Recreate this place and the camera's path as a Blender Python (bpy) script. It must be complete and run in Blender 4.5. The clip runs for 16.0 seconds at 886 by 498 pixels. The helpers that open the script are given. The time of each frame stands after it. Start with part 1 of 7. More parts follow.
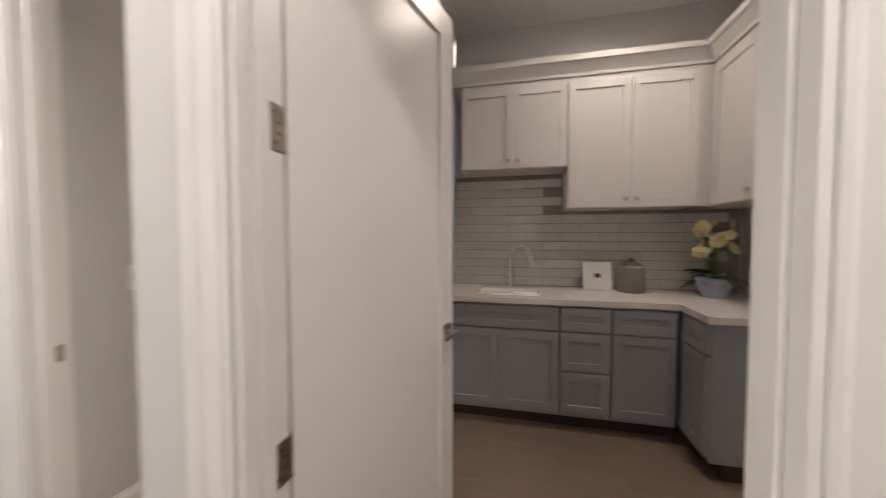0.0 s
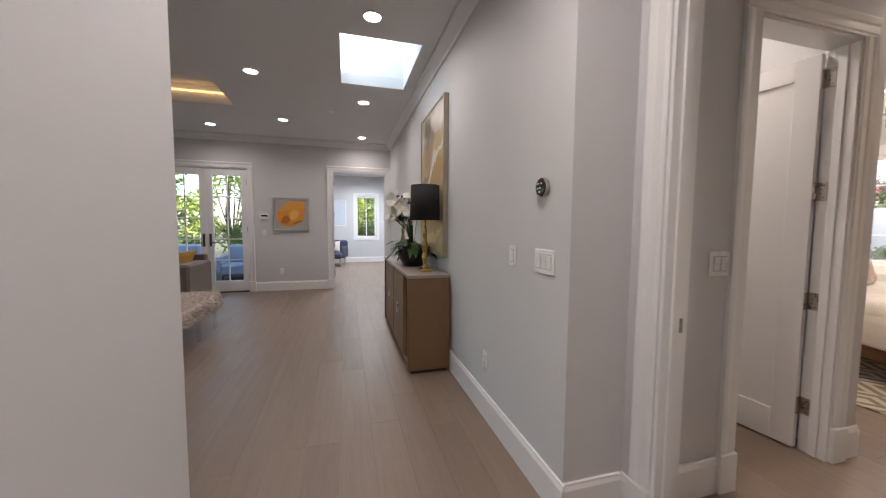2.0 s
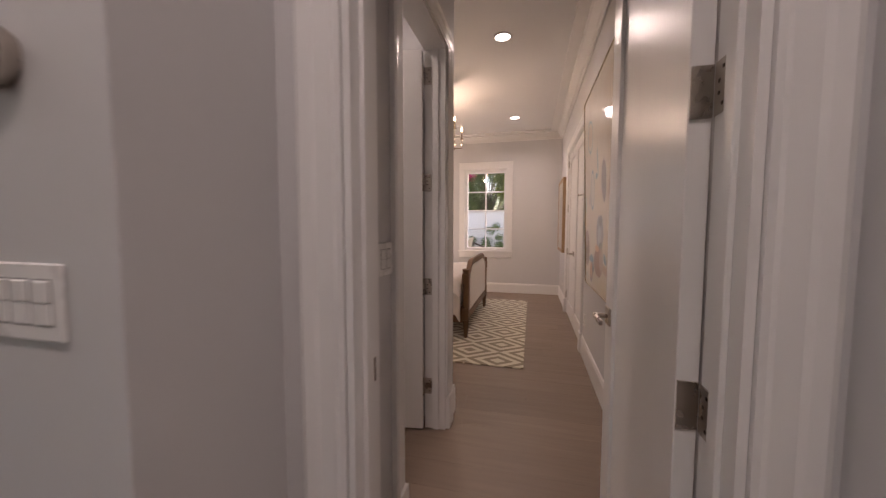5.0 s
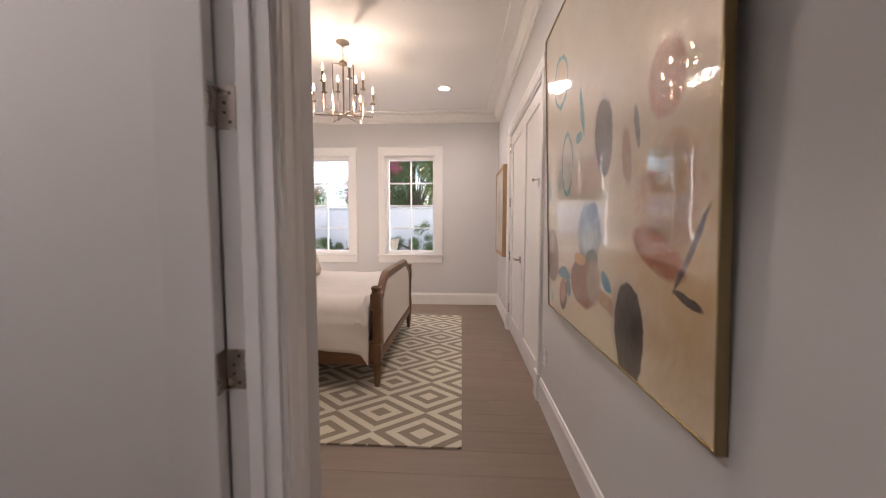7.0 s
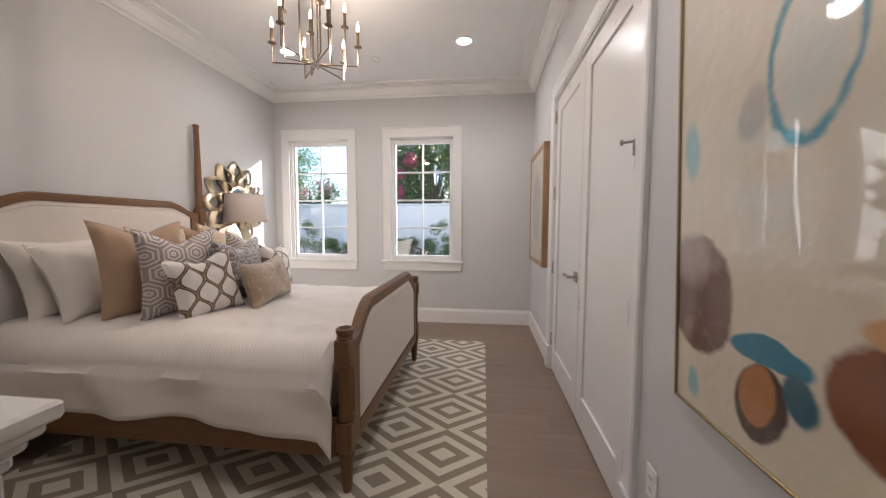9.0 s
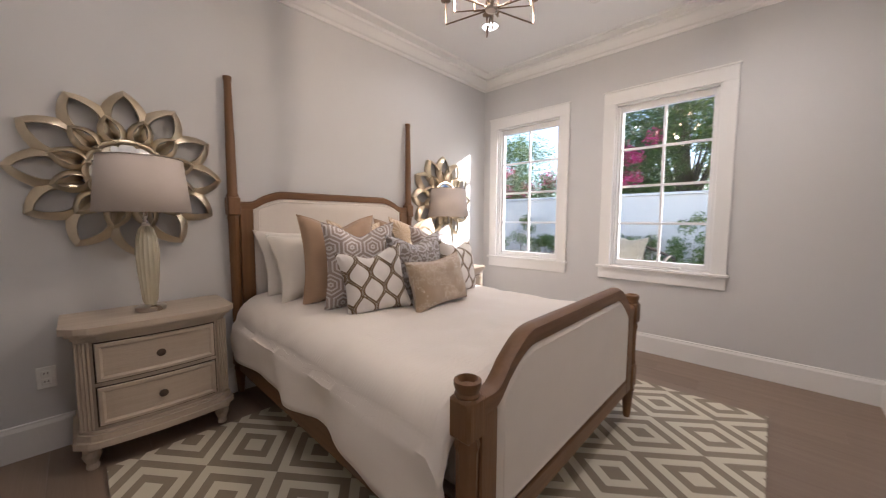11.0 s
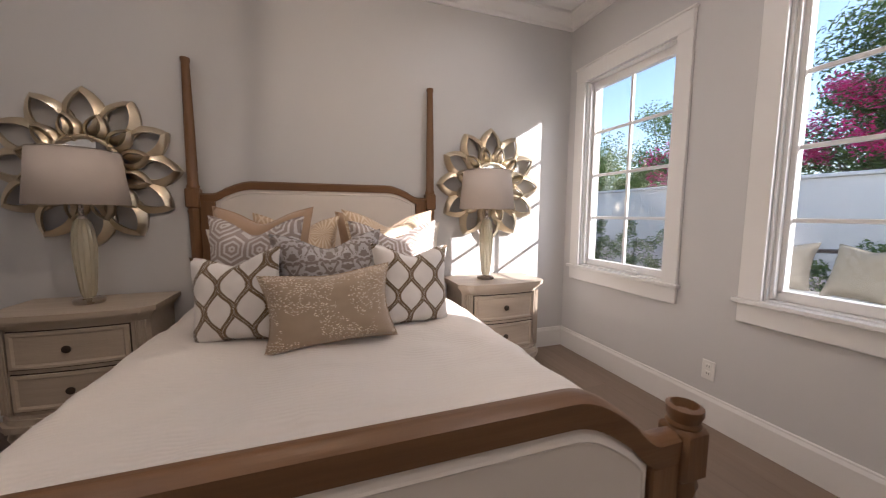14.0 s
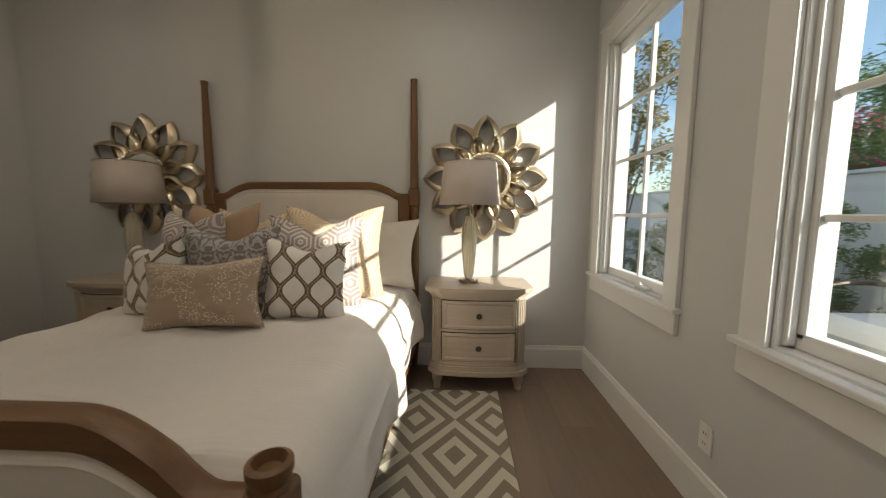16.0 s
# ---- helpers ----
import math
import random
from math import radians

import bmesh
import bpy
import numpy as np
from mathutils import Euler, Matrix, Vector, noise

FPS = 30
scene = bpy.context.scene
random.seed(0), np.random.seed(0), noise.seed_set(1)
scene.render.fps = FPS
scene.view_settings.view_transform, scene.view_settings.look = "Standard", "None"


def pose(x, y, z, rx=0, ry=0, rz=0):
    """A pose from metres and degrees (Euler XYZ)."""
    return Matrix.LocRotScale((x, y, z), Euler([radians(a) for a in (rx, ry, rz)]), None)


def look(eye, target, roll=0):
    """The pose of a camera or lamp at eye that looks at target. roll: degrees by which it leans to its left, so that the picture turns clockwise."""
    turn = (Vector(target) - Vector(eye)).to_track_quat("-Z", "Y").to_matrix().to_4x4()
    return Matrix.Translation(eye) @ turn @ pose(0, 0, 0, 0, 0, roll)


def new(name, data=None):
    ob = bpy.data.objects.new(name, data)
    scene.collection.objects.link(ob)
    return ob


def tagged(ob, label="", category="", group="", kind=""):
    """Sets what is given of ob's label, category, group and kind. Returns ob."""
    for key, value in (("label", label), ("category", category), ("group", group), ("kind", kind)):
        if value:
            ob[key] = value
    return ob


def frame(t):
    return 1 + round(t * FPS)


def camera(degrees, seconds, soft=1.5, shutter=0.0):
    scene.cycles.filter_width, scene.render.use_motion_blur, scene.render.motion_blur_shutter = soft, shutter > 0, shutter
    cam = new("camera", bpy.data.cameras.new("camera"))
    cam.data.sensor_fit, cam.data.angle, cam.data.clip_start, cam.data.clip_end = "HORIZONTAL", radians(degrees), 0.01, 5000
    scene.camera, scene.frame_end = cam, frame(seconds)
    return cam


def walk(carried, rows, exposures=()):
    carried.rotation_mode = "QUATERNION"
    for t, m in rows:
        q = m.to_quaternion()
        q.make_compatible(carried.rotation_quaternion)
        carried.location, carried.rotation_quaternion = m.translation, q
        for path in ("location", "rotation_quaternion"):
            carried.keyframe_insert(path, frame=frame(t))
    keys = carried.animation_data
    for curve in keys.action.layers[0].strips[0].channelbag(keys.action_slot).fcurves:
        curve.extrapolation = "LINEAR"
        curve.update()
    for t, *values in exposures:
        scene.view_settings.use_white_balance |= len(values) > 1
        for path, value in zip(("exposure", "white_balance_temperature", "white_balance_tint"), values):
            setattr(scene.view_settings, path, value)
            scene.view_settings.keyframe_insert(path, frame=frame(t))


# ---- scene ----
cam = camera(103.7, 16.0, soft=1.15, shutter=0.4)
PATH = [
    (0, (0.39, 0.703, 1.33), (-0.068, 2.648, 1.253), -0.1),
    (0.1, (0.378, 0.668, 1.33), (-0.221, 2.575, 1.254), 0.1),
    (0.5, (0.334, 0.536, 1.313), (-0.873, 2.129, 1.237), 0.6),
    (1, (0.255, 0.407, 1.323), (-1.445, 1.456, 1.231), 0.4),
    (1.5, (0.106, 0.325, 1.324), (-1.781, 0.978, 1.211), 0.5),
    (2, (-0.147, 0.277, 1.314), (-2.069, 0.814, 1.176), 0.4),
    (2.5, (-0.35, 0.301, 1.285), (-2.269, 0.849, 1.145), 0.4),
    (3, (-0.556, 0.399, 1.279), (-2.417, 1.12, 1.146), 0.5),
    (3.5, (-0.746, 0.434, 1.277), (-2.324, 1.656, 1.151), 0.5),
    (4, (-0.83, 0.464, 1.284), (-1.942, 2.121, 1.159), 0.3),
    (4.5, (-0.864, 0.578, 1.269), (-1.615, 2.428, 1.143), 0.1),
    (5, (-0.869, 0.838, 1.255), (-1.36, 2.773, 1.126), 0.1),
    (5.2, (-0.881, 0.94, 1.255), (-1.3, 2.891, 1.123), -0.0),
    (7.3, (-0.923, 2.224, 1.232), (-1.025, 4.217, 1.102), 0.1),
    (7.5, (-0.904, 2.336, 1.228), (-1.014, 4.328, 1.098), 0.1),
    (8, (-0.901, 2.643, 1.238), (-1.002, 4.636, 1.102), 0.1),
    (8.5, (-0.901, 2.927, 1.237), (-1.03, 4.918, 1.102), 0.1),
    (9, (-0.949, 3.143, 1.248), (-1.18, 5.125, 1.11), 0.2),
    (9.5, (-0.94, 3.316, 1.259), (-1.381, 5.262, 1.124), 0.2),
    (10, (-0.927, 3.484, 1.226), (-1.719, 5.316, 1.097), 0.2),
    (10.2, (-0.933, 3.559, 1.224), (-1.868, 5.322, 1.087), 0.2),
    (12.3, (-0.983, 4.469, 1.253), (-2.684, 5.505, 1.067), 0.2),
    (12.5, (-0.987, 4.57, 1.246), (-2.708, 5.572, 1.058), 0.2),
    (13, (-0.972, 4.846, 1.241), (-2.76, 5.72, 1.043), 0.2),
    (13.5, (-1.003, 5.123, 1.232), (-2.848, 5.87, 1.03), 0.2),
    (14, (-1.011, 5.388, 1.231), (-2.891, 6.04, 1.032), 0.3),
    (14.5, (-0.981, 5.681, 1.248), (-2.907, 6.178, 1.037), 0.2),
    (15, (-1.007, 5.976, 1.233), (-2.964, 6.331, 1.021), 0.2),
    (15.5, (-1.019, 6.26, 1.227), (-2.997, 6.469, 1.017), 0.2),
    (16, (-1.012, 6.512, 1.216), (-3.0, 6.434, 1.009), 0.4),
]
EXPOSURE = [(0.0, 3.15, 6550, 13), (1.0, 2.6, 6750, 19), (1.5, 2.45, 6500, 18), (2.5, 2.4, 6350, 18), (3.5, 2.35, 5700, 8), (4.0, 2.25, 6400, 21), (5.0, 1.65, 6850, 29), (7.5, 2.1, 5900, 18), (8.0, 1.85, 5700, 15), (9.0, 1.85, 5700, 14), (10.0, 1.95, 5800, 15), (12.5, 1.7, 5850, 18), (14.5, 1.2, 6100, 18), (15.5, 0.85, 6550, 15), (16.0, 0.75, 6450, 4)]
walk(cam, [(t, look(eye, target, roll)) for t, eye, target, roll in PATH], EXPOSURE)

# ---- world, sun and lamps ----
SUN_DIR = Vector((1.0, 1.28, 0.78)).normalized()
world = bpy.data.worlds.new("sky")
scene.world = world
world.use_nodes = True
wn = world.node_tree
sky = wn.nodes.new("ShaderNodeTexSky")
sky.sky_type = 'NISHITA'
sky.sun_disc = False
sky.sun_elevation = math.asin(SUN_DIR.z)
sky.sun_rotation = math.atan2(SUN_DIR.x, SUN_DIR.y)
wn.links.new(sky.outputs[0], wn.nodes["Background"].inputs[0])
wn.nodes["Background"].inputs[1].default_value = 0.15
sun = new("sun", bpy.data.lights.new("sun", 'SUN'))
sun.data.energy = 4.8
sun.data.angle = radians(0.53)
sun.data.color = (1.0, 0.93, 0.82)
sun.matrix_world = look(SUN_DIR * 30, (0, 0, 0))


def can_lamp(x, y, z, watts, color=(1.0, 0.92, 0.84), size=radians(172)):
    ob = new("downlight_lamp", bpy.data.lights.new("downlight_lamp", 'SPOT'))
    ob.data.energy, ob.data.color = watts, color
    ob.data.spot_size, ob.data.spot_blend, ob.data.shadow_soft_size = size, 1.0, 0.11
    ob.matrix_world = look((x, y, z - 0.03), (x, y, z - 1))
    return ob


CEIL, LAUNDRY_CEIL = 2.96, 3.085
HALL_CANS = [(-3.07, 0.5), (-5.09, 0.53), (-7.07, 0.59), (-4.44, -0.69), (-6.25, -0.66), (-6.85, -1.86), (-1.0, 0.5), (0.9, 0.5)]
BED_CANS = [(-1.15, 4.11), (-1.15, 6.5), (-2.9, 6.52), (-2.9, 4.1)]
BED_WATTS = (10.5, 14.0, 8.5, 3.0)
LAUNDRY_CANS = [(0.95, 2.95), (1.55, 2.2)]
# unseen bathroom lamp, added to brighten its door and the vestibule
BATH_FILL = [(-2.2, 2.3)]
# sitting-room fill lamps, added to brighten the far room
SITTING_FILL = [(-9.5, 0.9), (-11.4, 0.9)]
for x, y in HALL_CANS:
    can_lamp(x, y, CEIL, 6.5 if x < -4 else (9 if x < -2 else (18 if x < 0 else 13)))
for (x, y), watts in zip(BED_CANS, BED_WATTS):
    can_lamp(x, y, CEIL, watts, (1.0, 0.90, 0.78))
for x, y in LAUNDRY_CANS:
    can_lamp(x, y, LAUNDRY_CEIL, 4.2, (1.0, 0.86, 0.74))
# added bathroom fill light, out of view
for x, y in BATH_FILL:
    can_lamp(x, y, CEIL, 16, (1.0, 0.90, 0.78))
# bluish fill, far stronger than the other downlights
for x, y in SITTING_FILL:
    can_lamp(x, y, CEIL, 60, (0.86, 0.95, 1.0))


# ---- mesh helpers ----
class Mesh:
    """Vertices and faces gathered before they become one mesh."""
    def __init__(self):
        self.v, self.f, self.smooth = [], [], False

    def add(self, vs, fs):
        n = len(self.v)
        self.v += [tuple(p) for p in vs]
        self.f += [tuple(i + n for i in f) for f in fs]
        return self

    def box(self, a, b, c=0.0):
        """A box from corner a to corner b, its edges chamfered by c."""
        lo = [min(p, q) for p, q in zip(a, b)]
        hi = [max(p, q) for p, q in zip(a, b)]
        if c <= 0:
            x0, y0, z0 = lo
            x1, y1, z1 = hi
            return self.add([(x0, y0, z0), (x1, y0, z0), (x1, y1, z0), (x0, y1, z0), (x0, y0, z1), (x1, y0, z1), (x1, y1, z1), (x0, y1, z1)],
                            [(3, 2, 1, 0), (4, 5, 6, 7), (0, 1, 5, 4), (1, 2, 6, 5), (2, 3, 7, 6), (3, 0, 4, 7)])
        c = min([c] + [(h - l) * 0.45 for l, h in zip(lo, hi)])
        vs, idx = [], {}
        for sx in (0, 1):
            for sy in (0, 1):
                for sz in (0, 1):
                    s = (sx, sy, sz)
                    for axis in range(3):
                        p = []
                        for k in range(3):
                            edge = hi[k] if s[k] else lo[k]
                            p.append(edge if k == axis else edge + (-c if s[k] else c))
                        idx[s, axis] = len(vs)
                        vs.append(p)
        fs = []
        for axis in range(3):
            o = [k for k in range(3) if k != axis]
            for s in (0, 1):
                quad = []
                for a_, b_ in ((0, 0), (1, 0), (1, 1), (0, 1)):
                    k = [0, 0, 0]
                    k[axis], k[o[0]], k[o[1]] = s, a_, b_
                    quad.append(idx[tuple(k), axis])
                fs.append(quad)
            for a_ in (0, 1):
                for b_ in (0, 1):
                    k0, k1 = [0, 0, 0], [0, 0, 0]
                    k0[axis], k1[axis] = 0, 1
                    k0[o[0]] = k1[o[0]] = a_
                    k0[o[1]] = k1[o[1]] = b_
                    fs.append((idx[tuple(k0), o[0]], idx[tuple(k1), o[0]], idx[tuple(k1), o[1]], idx[tuple(k0), o[1]]))
        for s in [(a_, b_, d_) for a_ in (0, 1) for b_ in (0, 1) for d_ in (0, 1)]:
            fs.append(tuple(idx[s, k] for k in range(3)))
        return self.add(vs, fs)

    def lathe(self, profile, at=(0, 0, 0), n=24, squash=1.0, flute=0.0, flutes=0):
        """Rings (radius, height) turned about the upright axis."""
        vs, fs = [], []
        for r, z in profile:
            for k in range(n):
                a = 2 * math.pi * k / n
                q = r * (1 + flute * math.cos(flutes * a)) if flutes else r
                vs.append((at[0] + q * math.cos(a), at[1] + q * squash * math.sin(a), at[2] + z))
        for i in range(len(profile) - 1):
            for k in range(n):
                m = (k + 1) % n
                fs.append((i * n + k, i * n + m, i * n + n + m, i * n + n + k))
        fs.append(tuple(range(n))[::-1])
        fs.append(tuple((len(profile) - 1) * n + k for k in range(n)))
        return self.add(vs, fs)

    def tube(self, points, radii, n=8, closed=False):
        """A round tube along points; radii is one number or one a point."""
        pts = [Vector(p) for p in points]
        if not hasattr(radii, "__len__"):
            radii = [radii] * len(pts)
        vs, fs = [], []
        ref = None
        for i, p in enumerate(pts):
            if closed:
                d = pts[(i + 1) % len(pts)] - pts[i - 1]
            else:
                d = pts[min(i + 1, len(pts) - 1)] - pts[max(i - 1, 0)]
            d.normalize()
            if ref is None:
                ref = Vector((0, 0, 1)) if abs(d.z) < 0.9 else Vector((1, 0, 0))
            u = d.cross(ref).normalized()
            w = u.cross(d).normalized()
            ref = w
            for k in range(n):
                a = 2 * math.pi * k / n
                vs.append(p + (u * math.cos(a) + w * math.sin(a)) * radii[i])
        m = len(pts)
        for i in range(m if closed else m - 1):
            j = (i + 1) % m
            for k in range(n):
                q = (k + 1) % n
                fs.append((i * n + k, i * n + q, j * n + q, j * n + k))
        if not closed:
            fs.append(tuple(range(n))[::-1])
            fs.append(tuple((m - 1) * n + k for k in range(n)))
        return self.add(vs, fs)

    def prism(self, outline, direction):
        """A flat outline pushed along a direction."""
        n = len(outline)
        d = Vector(direction)
        vs = [Vector(p) for p in outline] + [Vector(p) + d for p in outline]
        fs = [tuple(range(n))[::-1], tuple(range(n, 2 * n))]
        fs += [(k, (k + 1) % n, n + (k + 1) % n, n + k) for k in range(n)]
        return self.add(vs, fs)

    def grid(self, fn, nu, nv, closed_u=False):
        """A sheet of nu x nv points fn(u, v), u and v from 0 to 1."""
        vs = [fn(i / (nu if closed_u else nu - 1), j / (nv - 1)) for j in range(nv) for i in range(nu)]
        fs = []
        for j in range(nv - 1):
            for i in range(nu if closed_u else nu - 1):
                k = (i + 1) % nu
                fs.append((j * nu + i, j * nu + k, j * nu + nu + k, j * nu + nu + i))
        return self.add(vs, fs)

    def make(self, name, smooth=False):
        me = bpy.data.meshes.new(name)
        me.from_pydata(self.v, [], self.f)
        bm = bmesh.new()
        bm.from_mesh(me)
        bmesh.ops.recalc_face_normals(bm, faces=bm.faces)
        bm.to_mesh(me)
        bm.free()
        if smooth or self.smooth:
            me.polygons.foreach_set("use_smooth", [True] * len(me.polygons))
            me.set_sharp_from_angle(angle=radians(40))
        return me


def solid(name, mesh, material, label="", category="", kind="", group="", smooth=False):
    """A thing or a piece of the setting that is one mesh."""
    me = mesh.make(name, smooth)
    me.materials.append(material)
    return tagged(new(name, me), label, category, group, kind)


def thing(name, at, label, category, group="", rz=0, kind=""):
    """An Empty at a thing's base, for its parts."""
    ob = new(name)
    ob.empty_display_size = 0.1
    ob.matrix_basis = pose(*at, 0, 0, rz)
    return tagged(ob, label, category, group, kind)


def part(name, mesh, material, parent, label="", smooth=False, at=None):
    """One mesh under a thing or under a part."""
    me = mesh.make(name, smooth)
    me.materials.append(material)
    ob = new(name, me)
    ob.parent = parent
    if at is not None:
        ob.matrix_basis = at
    return tagged(ob, label)


# ---- materials ----
def material(name, color, rough=0.5, metal=0.0, var=0.06, scale=6.0, bump=0.0, bump_scale=60.0, coat=0.0, stretch=(1, 1, 1), second=None, sheen=0.0, per_object=0.0):
    """Painted, metal or cloth surface with large stains, fine grain and relief."""
    m = bpy.data.materials.new(name)
    m.use_nodes = True
    t = m.node_tree
    b = t.nodes["Principled BSDF"]
    co = t.nodes.new("ShaderNodeTexCoord")
    mp = t.nodes.new("ShaderNodeMapping")
    mp.inputs["Scale"].default_value = stretch
    t.links.new(co.outputs["Object"], mp.inputs[0])
    big = t.nodes.new("ShaderNodeTexNoise")
    big.inputs["Scale"].default_value = scale
    big.inputs["Detail"].default_value = 6
    big.inputs["Roughness"].default_value = 0.62
    t.links.new(mp.outputs[0], big.inputs[0])
    ramp = t.nodes.new("ShaderNodeMix")
    ramp.data_type = 'RGBA'
    c2 = second or tuple(c * (1 - 2.2 * var) for c in color)
    c1 = color if second else tuple(min(1, c * (1 + var)) for c in color)
    ramp.inputs[6].default_value = (*c1, 1)
    ramp.inputs[7].default_value = (*c2, 1)
    t.links.new(big.outputs[0], ramp.inputs[0])
    out = ramp.outputs[2]
    if per_object:
        info = t.nodes.new("ShaderNodeObjectInfo")
        hsv = t.nodes.new("ShaderNodeHueSaturation")
        mr = t.nodes.new("ShaderNodeMapRange")
        mr.inputs[3].default_value, mr.inputs[4].default_value = 1 - per_object, 1 + per_object
        t.links.new(info.outputs["Random"], mr.inputs[0])
        t.links.new(mr.outputs[0], hsv.inputs["Value"])
        t.links.new(out, hsv.inputs["Color"])
        out = hsv.outputs[0]
    t.links.new(out, b.inputs["Base Color"])
    rr = t.nodes.new("ShaderNodeMapRange")
    rr.inputs[3].default_value, rr.inputs[4].default_value = max(0.02, rough - 0.08), min(1, rough + 0.08)
    t.links.new(big.outputs[0], rr.inputs[0])
    t.links.new(rr.outputs[0], b.inputs["Roughness"])
    b.inputs["Metallic"].default_value = metal
    b.inputs["Coat Weight"].default_value = coat
    b.inputs["Coat Roughness"].default_value = 0.06
    b.inputs["Sheen Weight"].default_value = sheen
    if bump:
        fine = t.nodes.new("ShaderNodeTexNoise")
        fine.inputs["Scale"].default_value = bump_scale
        fine.inputs["Detail"].default_value = 4
        t.links.new(mp.outputs[0], fine.inputs[0])
        bp = t.nodes.new("ShaderNodeBump")
        bp.inputs["Strength"].default_value = bump
        bp.inputs["Distance"].default_value = 0.01
        t.links.new(fine.outputs[0], bp.inputs["Height"])
        t.links.new(bp.outputs[0], b.inputs["Normal"])
    return m


def glow(name, color, strength):
    m = bpy.data.materials.new(name)
    m.use_nodes = True
    b = m.node_tree.nodes["Principled BSDF"]
    b.inputs["Base Color"].default_value = (*color, 1)
    b.inputs["Emission Color"].default_value = (*color, 1)
    b.inputs["Emission Strength"].default_value = strength
    return m


def pane_material(name, tint=(0.96, 0.98, 0.97), rough=0.01):
    """Thin window glass: clear, with a weak mirror on it."""
    m = bpy.data.materials.new(name)
    m.use_nodes = True
    t = m.node_tree
    t.nodes.remove(t.nodes["Principled BSDF"])
    clear = t.nodes.new("ShaderNodeBsdfTransparent")
    clear.inputs[0].default_value = (*tint, 1)
    shine = t.nodes.new("ShaderNodeBsdfGlossy")
    shine.inputs["Roughness"].default_value = rough
    fr = t.nodes.new("ShaderNodeLayerWeight")
    fr.inputs[0].default_value = 0.5
    gloss = math_node(t, 'ADD', math_node(t, 'MULTIPLY', math_node(t, 'POWER', fr.outputs["Facing"], 4.0), 0.6), 0.05)
    mix = t.nodes.new("ShaderNodeMixShader")
    t.links.new(gloss, mix.inputs[0])
    t.links.new(clear.outputs[0], mix.inputs[1])
    t.links.new(shine.outputs[0], mix.inputs[2])
    t.links.new(mix.outputs[0], t.nodes["Material Output"].inputs[0])
    return m


def math_node(t, op, a, b=None):
    n = t.nodes.new("ShaderNodeMath")
    n.operation = op
    for k, v in ((0, a), (1, b)):
        if v is None:
            continue
        if isinstance(v, (int, float)):
            n.inputs[k].default_value = v
        else:
            t.links.new(v, n.inputs[k])
    return n.outputs[0]


def mix_rgb(t, fac, a, b):
    n = t.nodes.new("ShaderNodeMix")
    n.data_type = 'RGBA'
    for k, v in ((0, fac), (6, a), (7, b)):
        if isinstance(v, tuple):
            n.inputs[k].default_value = (*v, 1)
        elif isinstance(v, (int, float)):
            n.inputs[k].default_value = v
        else:
            t.links.new(v, n.inputs[k])
    return n.outputs[2]


def patterned(name, color_a, color_b, rule, rough=0.8, sheen=0.3, bump=0.25, metal_b=0.0, rough_b=None):
    """Cloth with a woven pattern; rule(tree, x, y, z) gives the mask from the object's own coordinates."""
    m = material(name, color_a, rough, var=0.05, scale=14, bump=0.15, bump_scale=400, sheen=sheen)
    t = m.node_tree
    b = t.nodes["Principled BSDF"]
    co = t.nodes.new("ShaderNodeTexCoord")
    sep = t.nodes.new("ShaderNodeSeparateXYZ")
    t.links.new(co.outputs["Object"], sep.inputs[0])
    mask = rule(t, sep.outputs[0], sep.outputs[1], sep.outputs[2])
    old = b.inputs["Base Color"].links[0].from_socket
    t.links.new(mix_rgb(t, mask, old, color_b), b.inputs["Base Color"])
    if metal_b:
        t.links.new(math_node(t, 'MULTIPLY', mask, metal_b), b.inputs["Metallic"])
    if rough_b is not None:
        r = t.nodes.new("ShaderNodeMapRange")
        r.inputs[3].default_value, r.inputs[4].default_value = rough, rough_b
        t.links.new(mask, r.inputs[0])
        t.links.new(r.outputs[0], b.inputs["Roughness"])
    bp = t.nodes.new("ShaderNodeBump")
    bp.inputs["Strength"].default_value = bump
    bp.inputs["Distance"].default_value = 0.004
    t.links.new(mask, bp.inputs["Height"])
    if b.inputs["Normal"].links:
        t.links.new(b.inputs["Normal"].links[0].from_socket, bp.inputs["Normal"])
    t.links.new(bp.outputs[0], b.inputs["Normal"])
    return m


def wood(name, color, dark, rough=0.45, along=0, coat=0.0, per_object=0.0, grain=1.0):
    """Wood with the grain running along one axis."""
    s = [14.0 * grain, 14.0 * grain, 14.0 * grain]
    s[along] = 0.9 * grain
    return material(name, color, rough, second=dark, scale=2.2, stretch=tuple(s), bump=0.12, bump_scale=9.0, coat=coat, per_object=per_object)


WALL = material("wall_paint", (0.62, 0.615, 0.615), 0.6, var=0.015, scale=1.5, bump=0.05, bump_scale=260)
TRIM = material("trim_paint", (0.80, 0.79, 0.775), 0.32, var=0.012, scale=2.0, bump=0.02, bump_scale=80)
CEILING = material("ceiling_paint", (0.76, 0.755, 0.75), 0.8, var=0.012, scale=1.2, bump=0.05, bump_scale=220)
DOOR = material("door_paint", (0.79, 0.775, 0.755), 0.3, var=0.012, scale=2.0, bump=0.02, bump_scale=60)
NICKEL = material("brushed_nickel", (0.50, 0.45, 0.40), 0.28, 1.0, var=0.06, scale=12)
BRONZE = material("dark_bronze", (0.10, 0.075, 0.06), 0.4, 0.8, var=0.1, scale=12)
AGED_NICKEL = material("aged_nickel", (0.23, 0.175, 0.13), 0.32, 1.0, var=0.08, scale=12)
PLATE = material("white_plastic", (0.82, 0.81, 0.79), 0.28, var=0.01)
